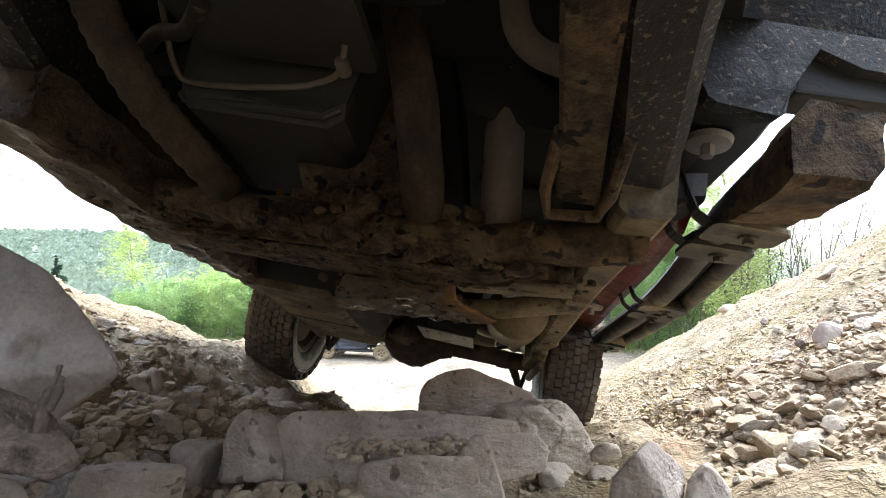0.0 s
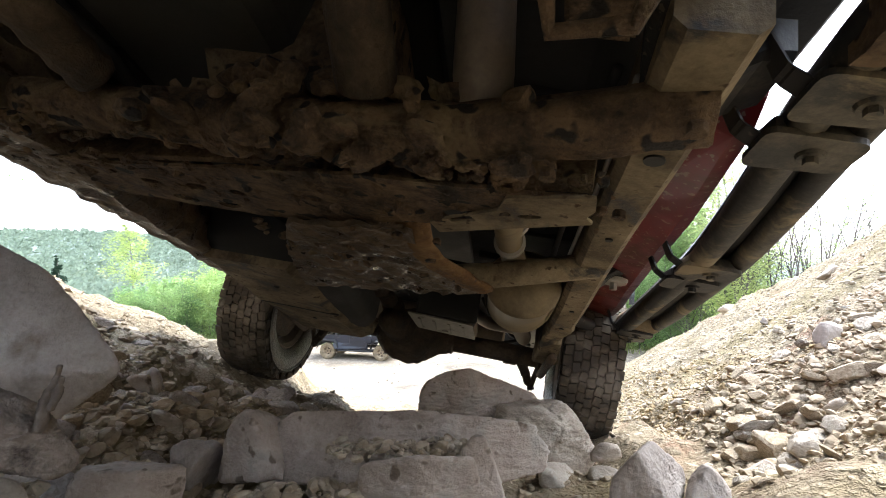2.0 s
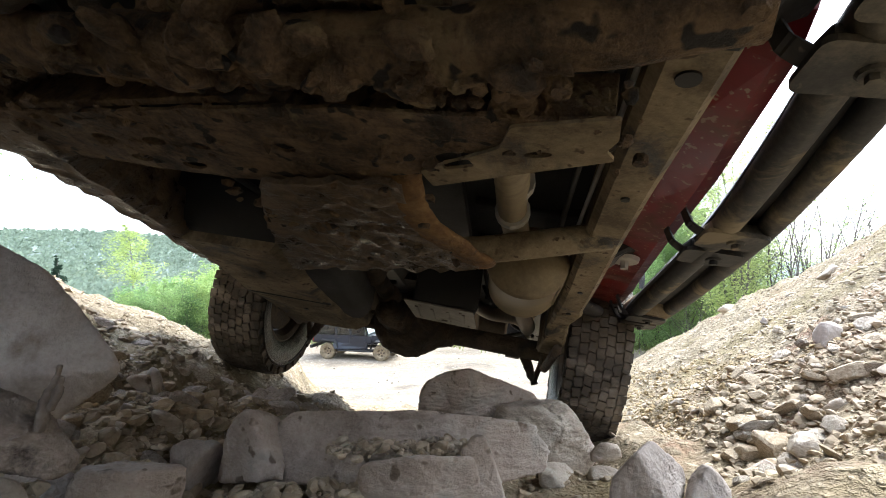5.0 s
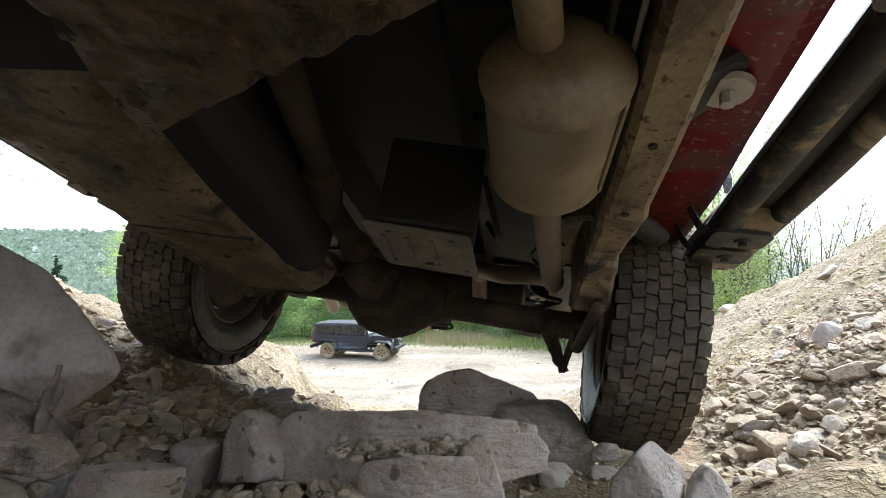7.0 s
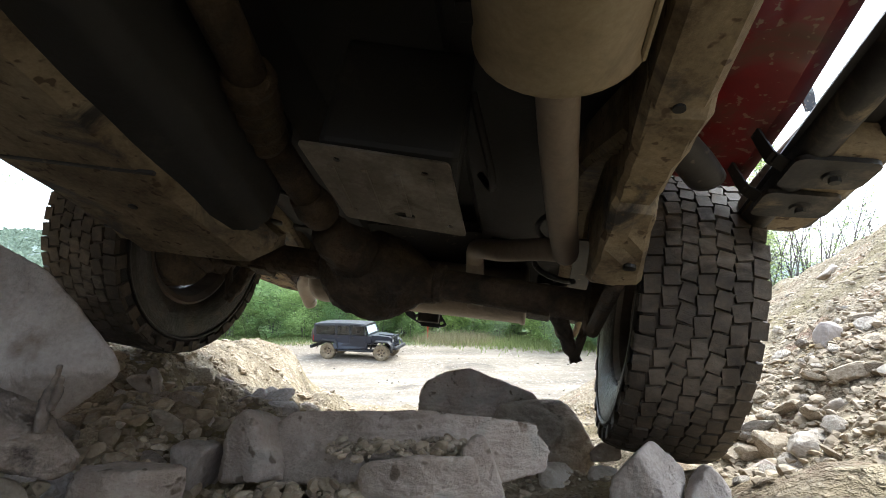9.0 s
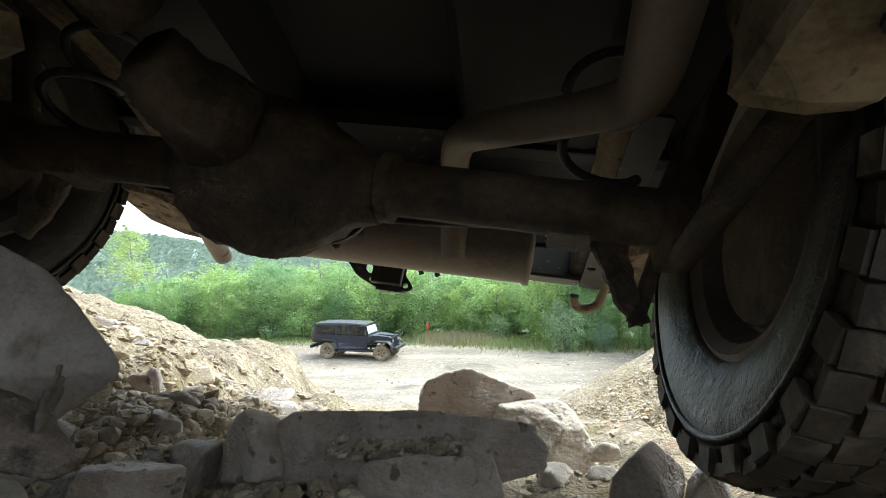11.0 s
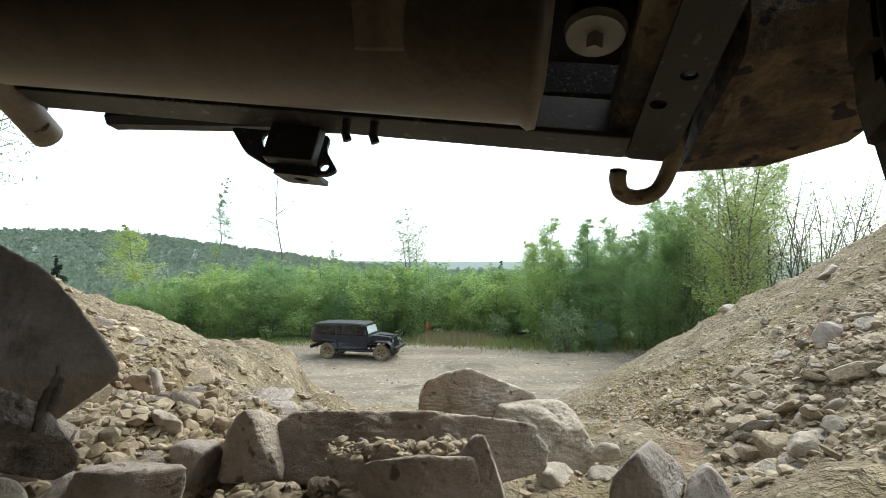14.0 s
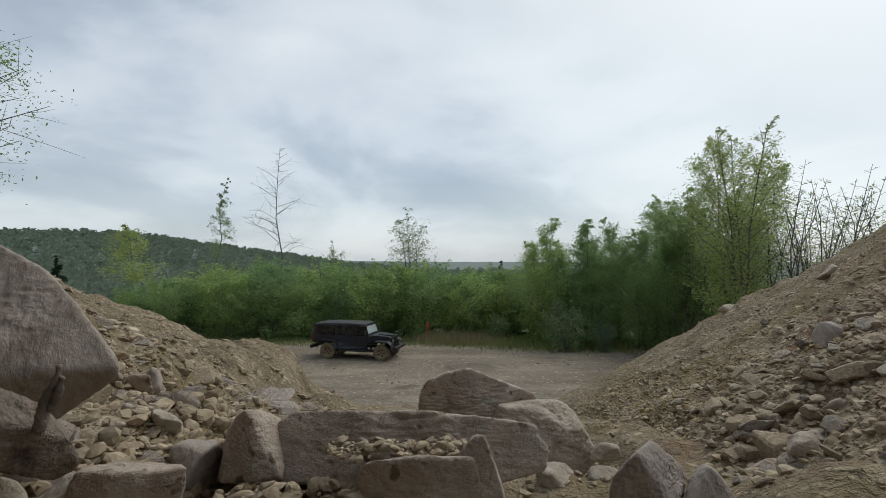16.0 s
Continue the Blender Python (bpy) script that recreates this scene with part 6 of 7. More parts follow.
def rear_end():
    # rear crossmember with folded flange, holes and hooks
    bm = bmesh.new()
    hole = [oval(x, 0.0, 0.008, 0.006, 10) for x in (-0.42, -0.34, 0.33, 0.38)]
    plate(bm, rounded([(-0.60, -0.05), (0.56, -0.05), (0.56, 0.06), (-0.60, 0.06)], 0.015), hole, 0.006, pose(0, 0.845, 0.112, 78))
    box(bm, (-0.02, 0.83, 0.062), (1.18, 0.07, 0.012), pose(0, 0, 0, 4), 0.003)
    beam = part("rear_crossmember", bm, BLACK_STEEL, red, "black pressed rear crossmember")
    for x in (0.083, 0.135):
        bm = bmesh.new()
        tube(bm, [(x, 0.81, 0.055), (x, 0.818, 0.032), (x + 0.006, 0.823, 0.020)], 0.008, 8)
        part("hook_tab", bm, BLACK_STEEL, beam)
    # bumper
    bm = bmesh.new()
    secs = []
    for x, y, z0, z1 in ((-0.86, 0.80, 0.22, 0.36), (-0.72, 0.92, 0.20, 0.38), (0.0, 0.96, 0.20, 0.38), (0.70, 0.92, 0.20, 0.38), (0.86, 0.80, 0.22, 0.36)):
        secs.append([Vector((x, y - 0.05, z0)), Vector((x, y + 0.05, z0)), Vector((x, y + 0.08, z0 + 0.03)), Vector((x, y + 0.08, z1)), Vector((x, y - 0.05, z1))])
    loft(bm, secs)
    part("rear_bumper", bm, SPATTER, red, "black plastic rear bumper")
    bm = bmesh.new()
    loft(bm, [[Vector((x, 0.90, z + 0.012)), Vector((x, 0.915, z)), Vector((x, 0.945, z + 0.006)), Vector((x, 0.955, z + 0.14)), Vector((x, 0.90, z + 0.14))] for x, z in ((-0.50, 0.060), (-0.465, 0.064), (-0.2, 0.084), (0.086, 0.105), (0.3, 0.115), (0.475, 0.118), (0.60, 0.108))])
    part("bumper_lip", bm, BLACK_PLASTIC, red, "black lower lip of the rear bumper")
    # receiver bracket
    bm = bmesh.new()
    out = rounded([(-0.215, 0.055), (0.0, 0.055), (0.0, 0.02), (0.035, -0.022), (0.02, -0.035), (-0.06, -0.042), (-0.10, -0.03), (-0.165, 0.0)], 0.012, 3)
    holes = [oval(-0.125, 0.03, 0.012, 0.02, 12, 0.5), oval(-0.105, -0.008, 0.015, 0.01, 12), oval(0.008, -0.018, 0.009, 0.010, 12)]
    plate(bm, out, holes, 0.008, pose(0.022, 0.885, 0.012, 84))
    bracket = part("tow_bracket", bm, BLACK_STEEL, red, "black steel tow bracket with holes")
    bm = bmesh.new()
    plate(bm, rounded([(-0.09, 0.0), (0.0, 0.0), (0.0, 0.07), (-0.09, 0.07)], 0.01), [oval(-0.045, 0.035, 0.015, 0.015)], 0.008, pose(0.022, 0.875, -0.024, 12))
    box(bm, (-0.03, 0.86, 0.03), (0.10, 0.03, 0.09), None, 0.005)
    part("bracket_foot", bm, BLACK_STEEL, bracket)
    # recovery hook
    bm = bmesh.new()
    tube(bm, smooth_line([(0.648, 0.76, 0.13), (0.648, 0.82, 0.08), (0.645, 0.862, 0.04), (0.632, 0.882, 0.010), (0.602, 0.886, -0.004), (0.574, 0.874, -0.004), (0.562, 0.852, 0.006), (0.560, 0.838, 0.018)], 6), 0.0138, 14)
    hook = part("recovery_hook", bm, MUD_FRAME, red, "dusty steel recovery hook", smooth=True)
    bm = bmesh.new()
    bmesh.ops.create_cone(bm, cap_ends=True, segments=6, radius1=0.016, radius2=0.016, depth=0.02, matrix=pose(0.62, 0.868, 0.085, 70))
    part("bolt", bm, MUD_FRAME, hook)
    # rail end plate with holes
    bm = bmesh.new()
    plate(bm, rounded([(0.568, 0.10), (0.633, 0.10), (0.645, 0.86), (0.572, 0.86)], 0.012), [oval(0.614, 0.665, 0.012, 0.010, 12), oval(0.590, 0.725, 0.012, 0.010, 12)], 0.008, pose(0, 0, 0.150, -6))
    part("rail_end", bm, BLACK_STEEL, red, "speckled black rail end with bolt holes")
    # rust-brown bumper support
    for sx in (1, -1):
        bm = bmesh.new()
        secs = []
        for x, y0, y1, z in ((0.668, 0.60, 0.92, 0.055), (0.735, 0.60, 0.94, 0.078), (0.81, 0.58, 0.92, 0.082), (0.90, 0.54, 0.85, 0.095), (0.935, 0.52, 0.76, 0.12)):
            secs.append([Vector((sx * x, y, h)) for y, h in ((y0, z + 0.06), (y0 + 0.02, z + 0.02), (y1 - 0.03, z), (y1, z + 0.03), (y1 - 0.02, z + 0.14), (y0, z + 0.14))])
        loft(bm, secs)
        part("corner_guard", bm, RUST_MUD, red, "clay-streaked corner of the bumper")
    bm = bmesh.new()
    loft(bm, [[Vector((x, y, z)) for y, z in ((0.35, 0.24), (0.80, 0.20), (0.80, 0.24), (0.35, 0.28))] for x in (-0.58, 0.0, 0.55)])
    part("mount_panel", bm, BLACK_STEEL, red)
    # springs
    for sx in (-1, 1):
        bm = bmesh.new()
        turns = [(sx * 0.50 + 0.06 * math.cos(a), 0.06 + 0.06 * math.sin(a), -0.02 + 0.036 * a / 2) for a in (0.35 * k for k in range(48))]
        tube(bm, turns, 0.009, 8)
        part("coil_spring", bm, BLACK_STEEL, red, smooth=True)


rear_end()


def rear_axle():
    """The live axle: tube, differential, shock mounts; it tilts on the springs."""
    bm = bmesh.new()
    tube(bm, [(-0.64, 0, -0.02), (0.0, 0, -0.02), (0.64, 0, -0.02)], 0.048, 20)
    axle = part("rear_axle", bm, AXLE_MUD, red, "muddy live rear axle")
    for a, b, r in ((0.14, 0.175, 0.062), (0.60, 0.65, 0.085), (-0.60, -0.65, 0.085)):
        bm = bmesh.new()
        lathe(bm, [(a, 0.049), (a * 0.8 + b * 0.2, r), (a * 0.2 + b * 0.8, r), (b, 0.049)], 24, centre=(0, 0, -0.02))
        part("axle_flange", bm, AXLE_MUD, axle)
    bm = bmesh.new()
    lathe(bm, [(-0.19, 0.05), (-0.17, 0.07), (-0.13, 0.105), (-0.07, 0.128), (0.0, 0.135), (0.06, 0.122), (0.11, 0.09), (0.15, 0.068), (0.19, 0.052)], 32)
    for v in bm.verts:
        v.co.y *= 1.05
        v.co.x -= 0.045
        v.co.z = v.co.z * 1.06 - 0.028
    tube(bm, [(-0.10, -0.12, 0.0), (-0.13, -0.20, 0.003), (-0.145, -0.26, 0.006)], [0.085, 0.066, 0.05], 24)
    finer(bm, 0.022, 3)
    rough_up(bm, 0.012, 0.045, 12)
    rough_up(bm, 0.005, 0.014, 13)
    diff = part("differential", bm, AXLE_MUD, axle, "mud-coated differential housing", smooth=True)
    bm = bmesh.new()
    bmesh.ops.create_cone(bm, cap_ends=True, segments=32, radius1=0.10, radius2=0.09, depth=0.03, matrix=pose(0.0, 0.13, 0.0, -90))
    part("cover_plate", bm, AXLE_MUD, diff)
    for k in range(10):
        bm = bmesh.new()
        a = 2 * math.pi * k / 10
        bmesh.ops.create_cone(bm, cap_ends=True, segments=6, radius1=0.009, radius2=0.009, depth=0.012, matrix=pose(0.086 * math.cos(a), 0.149, 0.086 * math.sin(a), -90))
        part("bolt", bm, RUST_MUD, diff)
    for sx in (-1, 1):
        bm = bmesh.new()
        tube(bm, smooth_line([(sx * 0.525, 0.02, -0.01), (sx * 0.537, 0.04, -0.06), (sx * 0.558, 0.06, -0.10), (sx * 0.584, 0.075, -0.145), (sx * 0.602, 0.08, -0.175)], 4), [0.030] * 5 + [0.026] * 4 + [0.022] * 4 + [0.018] * 4, 12, 0.8)
        rough_up(finer(bm, 0.03, 2), 0.006, 0.03, 4)
        part("shock_mount", bm, AXLE_MUD, axle, "clay-covered lower shock mount")
        bm = bmesh.new()
        tube(bm, [(sx * 0.592, 0.08, -0.175), (sx * 0.635, 0.03, 0.02)], 0.014, 12)
        tube(bm, [(sx * 0.630, 0.035, -0.02), (sx * 0.735, -0.05, 0.34)], 0.024, 14)
        part("shock_absorber", bm, AXLE_MUD, axle, "muddy shock absorber", smooth=True)
        bm = bmesh.new()
        box(bm, (sx * 0.47, 0.02, -0.058), (0.07, 0.08, 0.028), None, 0.006)
        part("spring_perch", bm, AXLE_MUD, axle)
        bm = bmesh.new()
        tube(bm, [(sx * 0.628, -0.03, -0.10), (sx * 0.642, -0.40, -0.045)], 0.020, 10)
        part("lower_arm", bm, AXLE_MUD, axle, smooth=True)
    bm = bmesh.new()
    tube(bm, smooth_line([(-0.56, 0.14, 0.02), (-0.3, 0.19, 0.0), (0.3, 0.19, 0.02), (0.56, 0.14, 0.10)], 5), 0.011, 8)
    part("sway_bar", bm, BLACK_STEEL, axle, smooth=True)
    return axle


AXLE = rear_axle()
WHEELS = []
for side, name in ((1, "rear_wheel"), (-1, "rear_wheel")):
    WHEELS.append((make_wheel(red, pose(side * 0.82, 0, 0), RIM_STEEL, side, name), side, 0.0))
for side in (1, -1):
    WHEELS.append((make_wheel(red, pose(side * 0.82, FRONT, -0.02), RIM_STEEL, side, "front_wheel"), side, FRONT))
spare = make_wheel(red, pose(0.0, 1.02, 0.80, 0, 0, 90), RIM_STEEL, 1, "spare_wheel")

# the parked dark off-roader in the yard
parked = tagged(empty("parked_off_roader"), "dark navy hard-top off-roader parked on the yard", "vehicle")
make_body(parked, DARK_PAINT, BLACK_PLASTIC, -2.80, TAN_RIM)
raise_top(parked)
FRONT = -2.80
for side in (1, -1):
    for y in (0.0, FRONT):
        make_wheel(parked, pose(side * 0.79, y, 0.0), TAN_RIM, side, "rear_wheel" if y == 0 else "front_wheel", TAN_RUBBER, TAN_RUBBER)
make_wheel(parked, pose(0.0, 1.0, 0.66, 0, 0, 90), TAN_RIM, 1, "spare_wheel")
bm = bmesh.new()
box(bm, (0, 0.95, 0.18), (1.5, 0.14, 0.16), None, 0.03)
part("rear_bumper", bm, BLACK_PLASTIC, parked)
bm = bmesh.new()
tube(bm, [(-0.55, FRONT, 0.0), (0.55, FRONT, 0.0)], 0.05, 10)
tube(bm, [(-0.55, 0, 0.0), (0.55, 0, 0.0)], 0.05, 10)
part("axle", bm, BLACK_STEEL, parked)
for side in (1, -1):
    bm = bmesh.new()
    box(bm, (side * 0.62, -1.5, 0.06), (0.10, 3.6, 0.14), None, 0.02)
    part("chassis_rail", bm, BLACK_STEEL, parked)
    bm = bmesh.new()
    box(bm, (side * 0.86, -1.45, 0.06), (0.12, 1.75, 0.07), None, 0.02)
    part("side_step", bm, BLACK_PLASTIC, parked)
parked.matrix_world = pose(-5.54, 26.2, ground_at(-5.54, 26.2) + 0.38, 0, 0, 77)


# ---- plants ----
def leaf_cloud(bm_data, rng, clumps, leaf, per):
    """Adds small bent leaves round clump centres: (place, radius)."""
    verts, faces = bm_data
    for c, r in clumps:
        for _ in range(per):
            d = Vector((rng.gauss(0, 1), rng.gauss(0, 1), rng.gauss(0, 0.8)))
            p = c + d * r * 0.55
            a = Vector((rng.gauss(0, 1), rng.gauss(0, 1), rng.gauss(0, 0.6))).normalized()
            b = a.orthogonal().normalized() * rng.uniform(0.5, 0.8)
            s = leaf * rng.uniform(0.6, 1.3)
            n = len(verts)
            verts += [p - a * s, p + b * s * 0.5, p + a * s, p - b * s * 0.5]
            faces.append((n, n + 1, n + 2, n + 3))


def plant(name, label, height, width, seed, leaves, leaf, material, limbs=16, trunk=0.06, stems=1, bare=0.15, bark=None, shape="oval", twigs=0, category="tree", climb=(0.15, 0.75), puff=1.0):
    """A tree or shrub: tapered stems, limbs with twigs, and a crown of small leaves in uneven clumps."""
    rng = random.Random(seed)
    root = tagged(empty(name), label, category)
    bm = bmesh.new()
    clumps = []
    for s in range(stems):
        lean = Vector((rng.gauss(0, 0.09), rng.gauss(0, 0.09), 0)) * height * (1.6 if stems > 1 else 0.6)
        foot = Vector((rng.gauss(0, 0.08), rng.gauss(0, 0.08), 0)) * (width * 0.5 if stems > 1 else 0.2)
        tall = height * rng.uniform(0.8, 1.0)
        axis = [foot + lean * (k / 5) ** 1.3 + Vector((rng.gauss(0, 0.01), rng.gauss(0, 0.01), 0)) * height + Vector((0, 0, tall * k / 5 - (0.15 if k == 0 else 0))) for k in range(6)]
        tube(bm, axis, [trunk * (1 - 0.17 * k) for k in range(6)], 6)
        for k in range(limbs):
            u = bare + (1 - bare) * (k + rng.random()) / limbs
            i = min(int(u * 5), 4)
            at = axis[i].lerp(axis[i + 1], u * 5 - i)
            if shape == "oval":
                reach = width / 2 * math.sin(math.pi * min(0.97, 0.16 + 0.84 * u)) ** 0.7
            elif shape == "flame":
                reach = width / 2 * min(1.0, 0.45 + 1.6 * u) * (1.06 - u) ** 0.75 * 1.2
            elif shape == "cone":
                reach = width / 2 * (1.05 - u)
            elif shape == "top":
                reach = width / 2 * (0.5 + 0.6 * u) * (1.15 - u) * 1.9
            else:
                reach = width / 2
            turn = rng.uniform(0, 2 * math.pi)
            rise = rng.uniform(*climb) if shape != "cone" else rng.uniform(-0.15, 0.15)
            tip = at + Vector((math.cos(turn), math.sin(turn), rise)) * reach * rng.uniform(0.65, 1.1)
            mid = at.lerp(tip, 0.5) + Vector((rng.gauss(0, 0.05), rng.gauss(0, 0.05), rng.uniform(-0.02, 0.08))) * reach
            thick = max(trunk * (0.42 - 0.25 * u), 0.006)
            tube(bm, [at, mid, tip], [thick, thick * 0.6, thick * 0.25], 4, cap=False)
            for q in range(twigs):
                g = mid.lerp(tip, rng.uniform(-0.6, 0.95))
                e = g + Vector((rng.gauss(0, 1), rng.gauss(0, 1), rng.gauss(0.3, 0.7))) * reach * 0.3
                tube(bm, [g, g.lerp(e, 0.5) + Vector((0, 0, rng.uniform(-0.03, 0.05))), e], [thick * 0.35, thick * 0.25, thick * 0.12], 3, cap=False)
            for q in range(6 if u < 0.88 else 2):
                w = rng.uniform(0.25, 1.05)
                clumps.append((at.lerp(tip, w) + Vector((rng.gauss(0, 0.12), rng.gauss(0, 0.12), rng.gauss(0, 0.12))) * reach, puff * rng.uniform(0.15, 0.36) * max(reach, width * 0.07)))
    part("trunk", bm, bark or BARK, root)
    if leaves:
        data = ([], [])
        leaf_cloud(data, rng, clumps, leaf, max(1, leaves // len(clumps)))
        me = bpy.data.meshes.new("crown")
        me.from_pydata([tuple(v) for v in data[0]], [], data[1])
        me.materials.append(material)
        crown = new("crown", me)
        crown.parent = root
    return root


def set_out(master, places):
    for k, (x, y, z, size, turn) in enumerate(places):
        m = pose(x, y, z, 0, 0, turn)
        if k == 0:
            master.matrix_world = m
            ob = master
        else:
            ob = copy_thing(master, m)
        ob.scale = (size, size, size)


def place(x, y, size=1.0, turn=0.0, sink=0.05):
    return (x, y, ground_at(x, y) - sink, size, turn)


def thicket():
    rng = random.Random(12)
    kinds = []
    for k in range(5):
        kinds.append(plant("birch_shrub", "dense young birch with fresh green leaves", 4.3, 3.0, 40 + k, 6500, 0.080, LEAF, limbs=15, trunk=0.03, stems=5, bare=0.02, category="shrub"))
    spots = [[] for _ in kinds]
    x, n = -20.5, 0
    while x < 7.5:
        for row in range(3):
            y = 32.6 + row * 1.5 + rng.uniform(-0.5, 0.5) + (0.004 * (x + 6) ** 2)
            size = rng.uniform(0.86, 1.28) * (1.0 if row else 0.80) * (0.8 if x < -17.5 else 1.0)
            spots[n % 5].append(place(x + rng.uniform(-0.4, 0.4), y, size, rng.uniform(0, 360)))
            n += 1
        x += 1.4
    for k, s in zip(kinds, spots):
        tagged(k, group="thicket behind the yard")
        set_out(k, s)
    # taller birches on the rise beside the mound
    tall = [plant("birch", "young birch tree in fresh leaf", 7.4, 3.2, 70 + k, 17000, 0.07, LEAF, limbs=44, trunk=0.045, stems=2, bare=0.02, shape="flame", climb=(0.5, 1.2), puff=1.5) for k in range(3)]
    sets = [[place(5.9, 30.2, 1.0), place(12.4, 29.6, 1.12), place(15.5, 31.5, 1.15, 80), place(10.4, 30.2, 0.86, 40), place(7.6, 30.6, 0.72, 200), place(8.3, 29.6, 0.98, 300)],
            [place(9.2, 30.4, 0.94), place(10.8, 28.2, 0.80), place(11.2, 33, 1.08), place(14.2, 28.0, 1.1, 120), place(6.8, 31.8, 0.8)],
            [place(7.4, 32.5, 0.88, 50), place(13.6, 32.5, 1.25), place(8.5, 28.8, 0.70), place(12.2, 27.0, 0.92, 200), place(16.4, 28.5, 1.15)]]
    for k, s in zip(tall, sets):
        tagged(k, group="birches beside the mound")
        set_out(k, s)
    willow = plant("willow_shrub", "pale grey-green willow bush at the thicket edge", 2.8, 2.0, 91, 3000, 0.07, LEAF_BLUE, limbs=14, trunk=0.025, stems=5, bare=0.05, category="shrub")
    set_out(willow, [place(6.6, 27.4, 1.0), place(3.4, 30.8, 0.62), place(8.6, 27.2, 0.62)])
    oak = plant("young_oak", "young oak with thin yellow-green leaves", 10.9, 3.6, 101, 20000, 0.07, LEAF_YELLOW, limbs=34, trunk=0.06, stems=4, bare=0.06, twigs=2, climb=(0.7, 1.5), puff=1.0)
    set_out(oak, [place(13.0, 22.5, 1.05), place(14.6, 25.0, 1.0, 120), place(12.6, 26.0, 0.88, 200)])
    bare = plant("bare_sapling", "leafless thin sapling with dark twigs", 7.4, 2.0, 111, 420, 0.06, LEAF_YELLOW, limbs=24, trunk=0.04, stems=3, bare=0.12, bark=TWIG, twigs=3)
    rng2 = random.Random(5)
    set_out(bare, [place(14.6 + 0.26 * k, 21.5 + rng2.uniform(-1.0, 2.5), rng2.uniform(0.95, 1.35) - 0.008 * k, rng2.uniform(0, 360)) for k in range(28)])
    birch = plant("thin_birch", "tall thin birch with sparse leaves", 12.4, 2.2, 121, 2600, 0.07, LEAF_BLUE, limbs=26, trunk=0.06, bare=0.45, twigs=2)
    set_out(birch, [place(-17.0, 37.5, 1.0)])
    dead = plant("dead_birch", "tall leafless birch with drooping twigs", 16.0, 5.0, 131, 0, 0.07, LEAF, limbs=30, trunk=0.075, bare=0.40, bark=TWIG, twigs=6)
    set_out(dead, [place(-12.0, 37.5, 1.0)])
    poplar = plant("poplar", "pale young poplar above the thicket", 9.6, 3.8, 141, 3800, 0.075, LEAF_BLUE, limbs=26, trunk=0.06, stems=3, bare=0.42, twigs=2)
    set_out(poplar, [place(-2.3, 37.0, 1.0), place(-8.1, 37.5, 0.74, 90)])
    pine = plant("pine", "dark green pine behind the birches", 6.6, 2.8, 151, 5200, 0.07, LEAF_PINE, limbs=34, trunk=0.07, bare=0.12, shape="cone")
    set_out(pine, [place(4.6, 39.0, 1.0), place(-46.0, 62.0, 1.5), place(-52, 70, 1.7)])
    lone = plant("valley_tree", "lone leafy tree in the valley", 11.5, 6.0, 161, 3200, 0.16, LEAF_YELLOW, limbs=22, trunk=0.14, bare=0.35)
    set_out(lone, [place(-35.0, 58.0, 1.0)])
    reach = plant("overhanging_tree", "sparsely leafing tree reaching in beyond the boulder", 8.0, 3.9, 171, 3000, 0.055, LEAF, limbs=34, trunk=0.08, bare=0.35, bark=TWIG, twigs=4)
    set_out(reach, [place(-12.45, 12.6, 1.0)])


thicket()


def far_woods():
    """Wooded slopes of the valley: many crowns, each a ragged clump of leaf faces."""
    rng = random.Random(77)
    verts, faces = [], []

    def crown(x, y, z, r, tall, n, leaf):
        for _ in range(n):
            th, u = rng.uniform(0, 2 * math.pi), rng.random()
            rad = r * (0.3 + 0.7 * math.sin(math.pi * min(0.98, u + 0.15))) * rng.uniform(0.5, 1.05)
            p = Vector((x + rad * math.cos(th), y + rad * math.sin(th), z + tall * u))
            a = Vector((rng.gauss(0, 1), rng.gauss(0, 1), rng.gauss(0, 1))).normalized()
            b = a.orthogonal().normalized()
            s = leaf * rng.uniform(0.6, 1.2)
            k = len(verts)
            verts.extend([p - a * s, p + b * s, p + a * s, p - b * s])
            faces.append((k, k + 1, k + 2, k + 3))
    for _ in range(5200):
        y = 90 + 560 * rng.random() ** 1.5
        x = rng.uniform(-0.98, 0.35) * y
        tall = rng.uniform(4.5, 8.5)
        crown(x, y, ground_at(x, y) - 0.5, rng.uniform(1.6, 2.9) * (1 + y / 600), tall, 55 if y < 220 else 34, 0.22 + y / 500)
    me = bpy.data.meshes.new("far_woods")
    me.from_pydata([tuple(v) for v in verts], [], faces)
    me.materials.append(LEAF_HAZED)
    tagged(new("far_woods", me), "mixed spring woods on the valley slopes", "woods", kind="stuff")


far_woods()


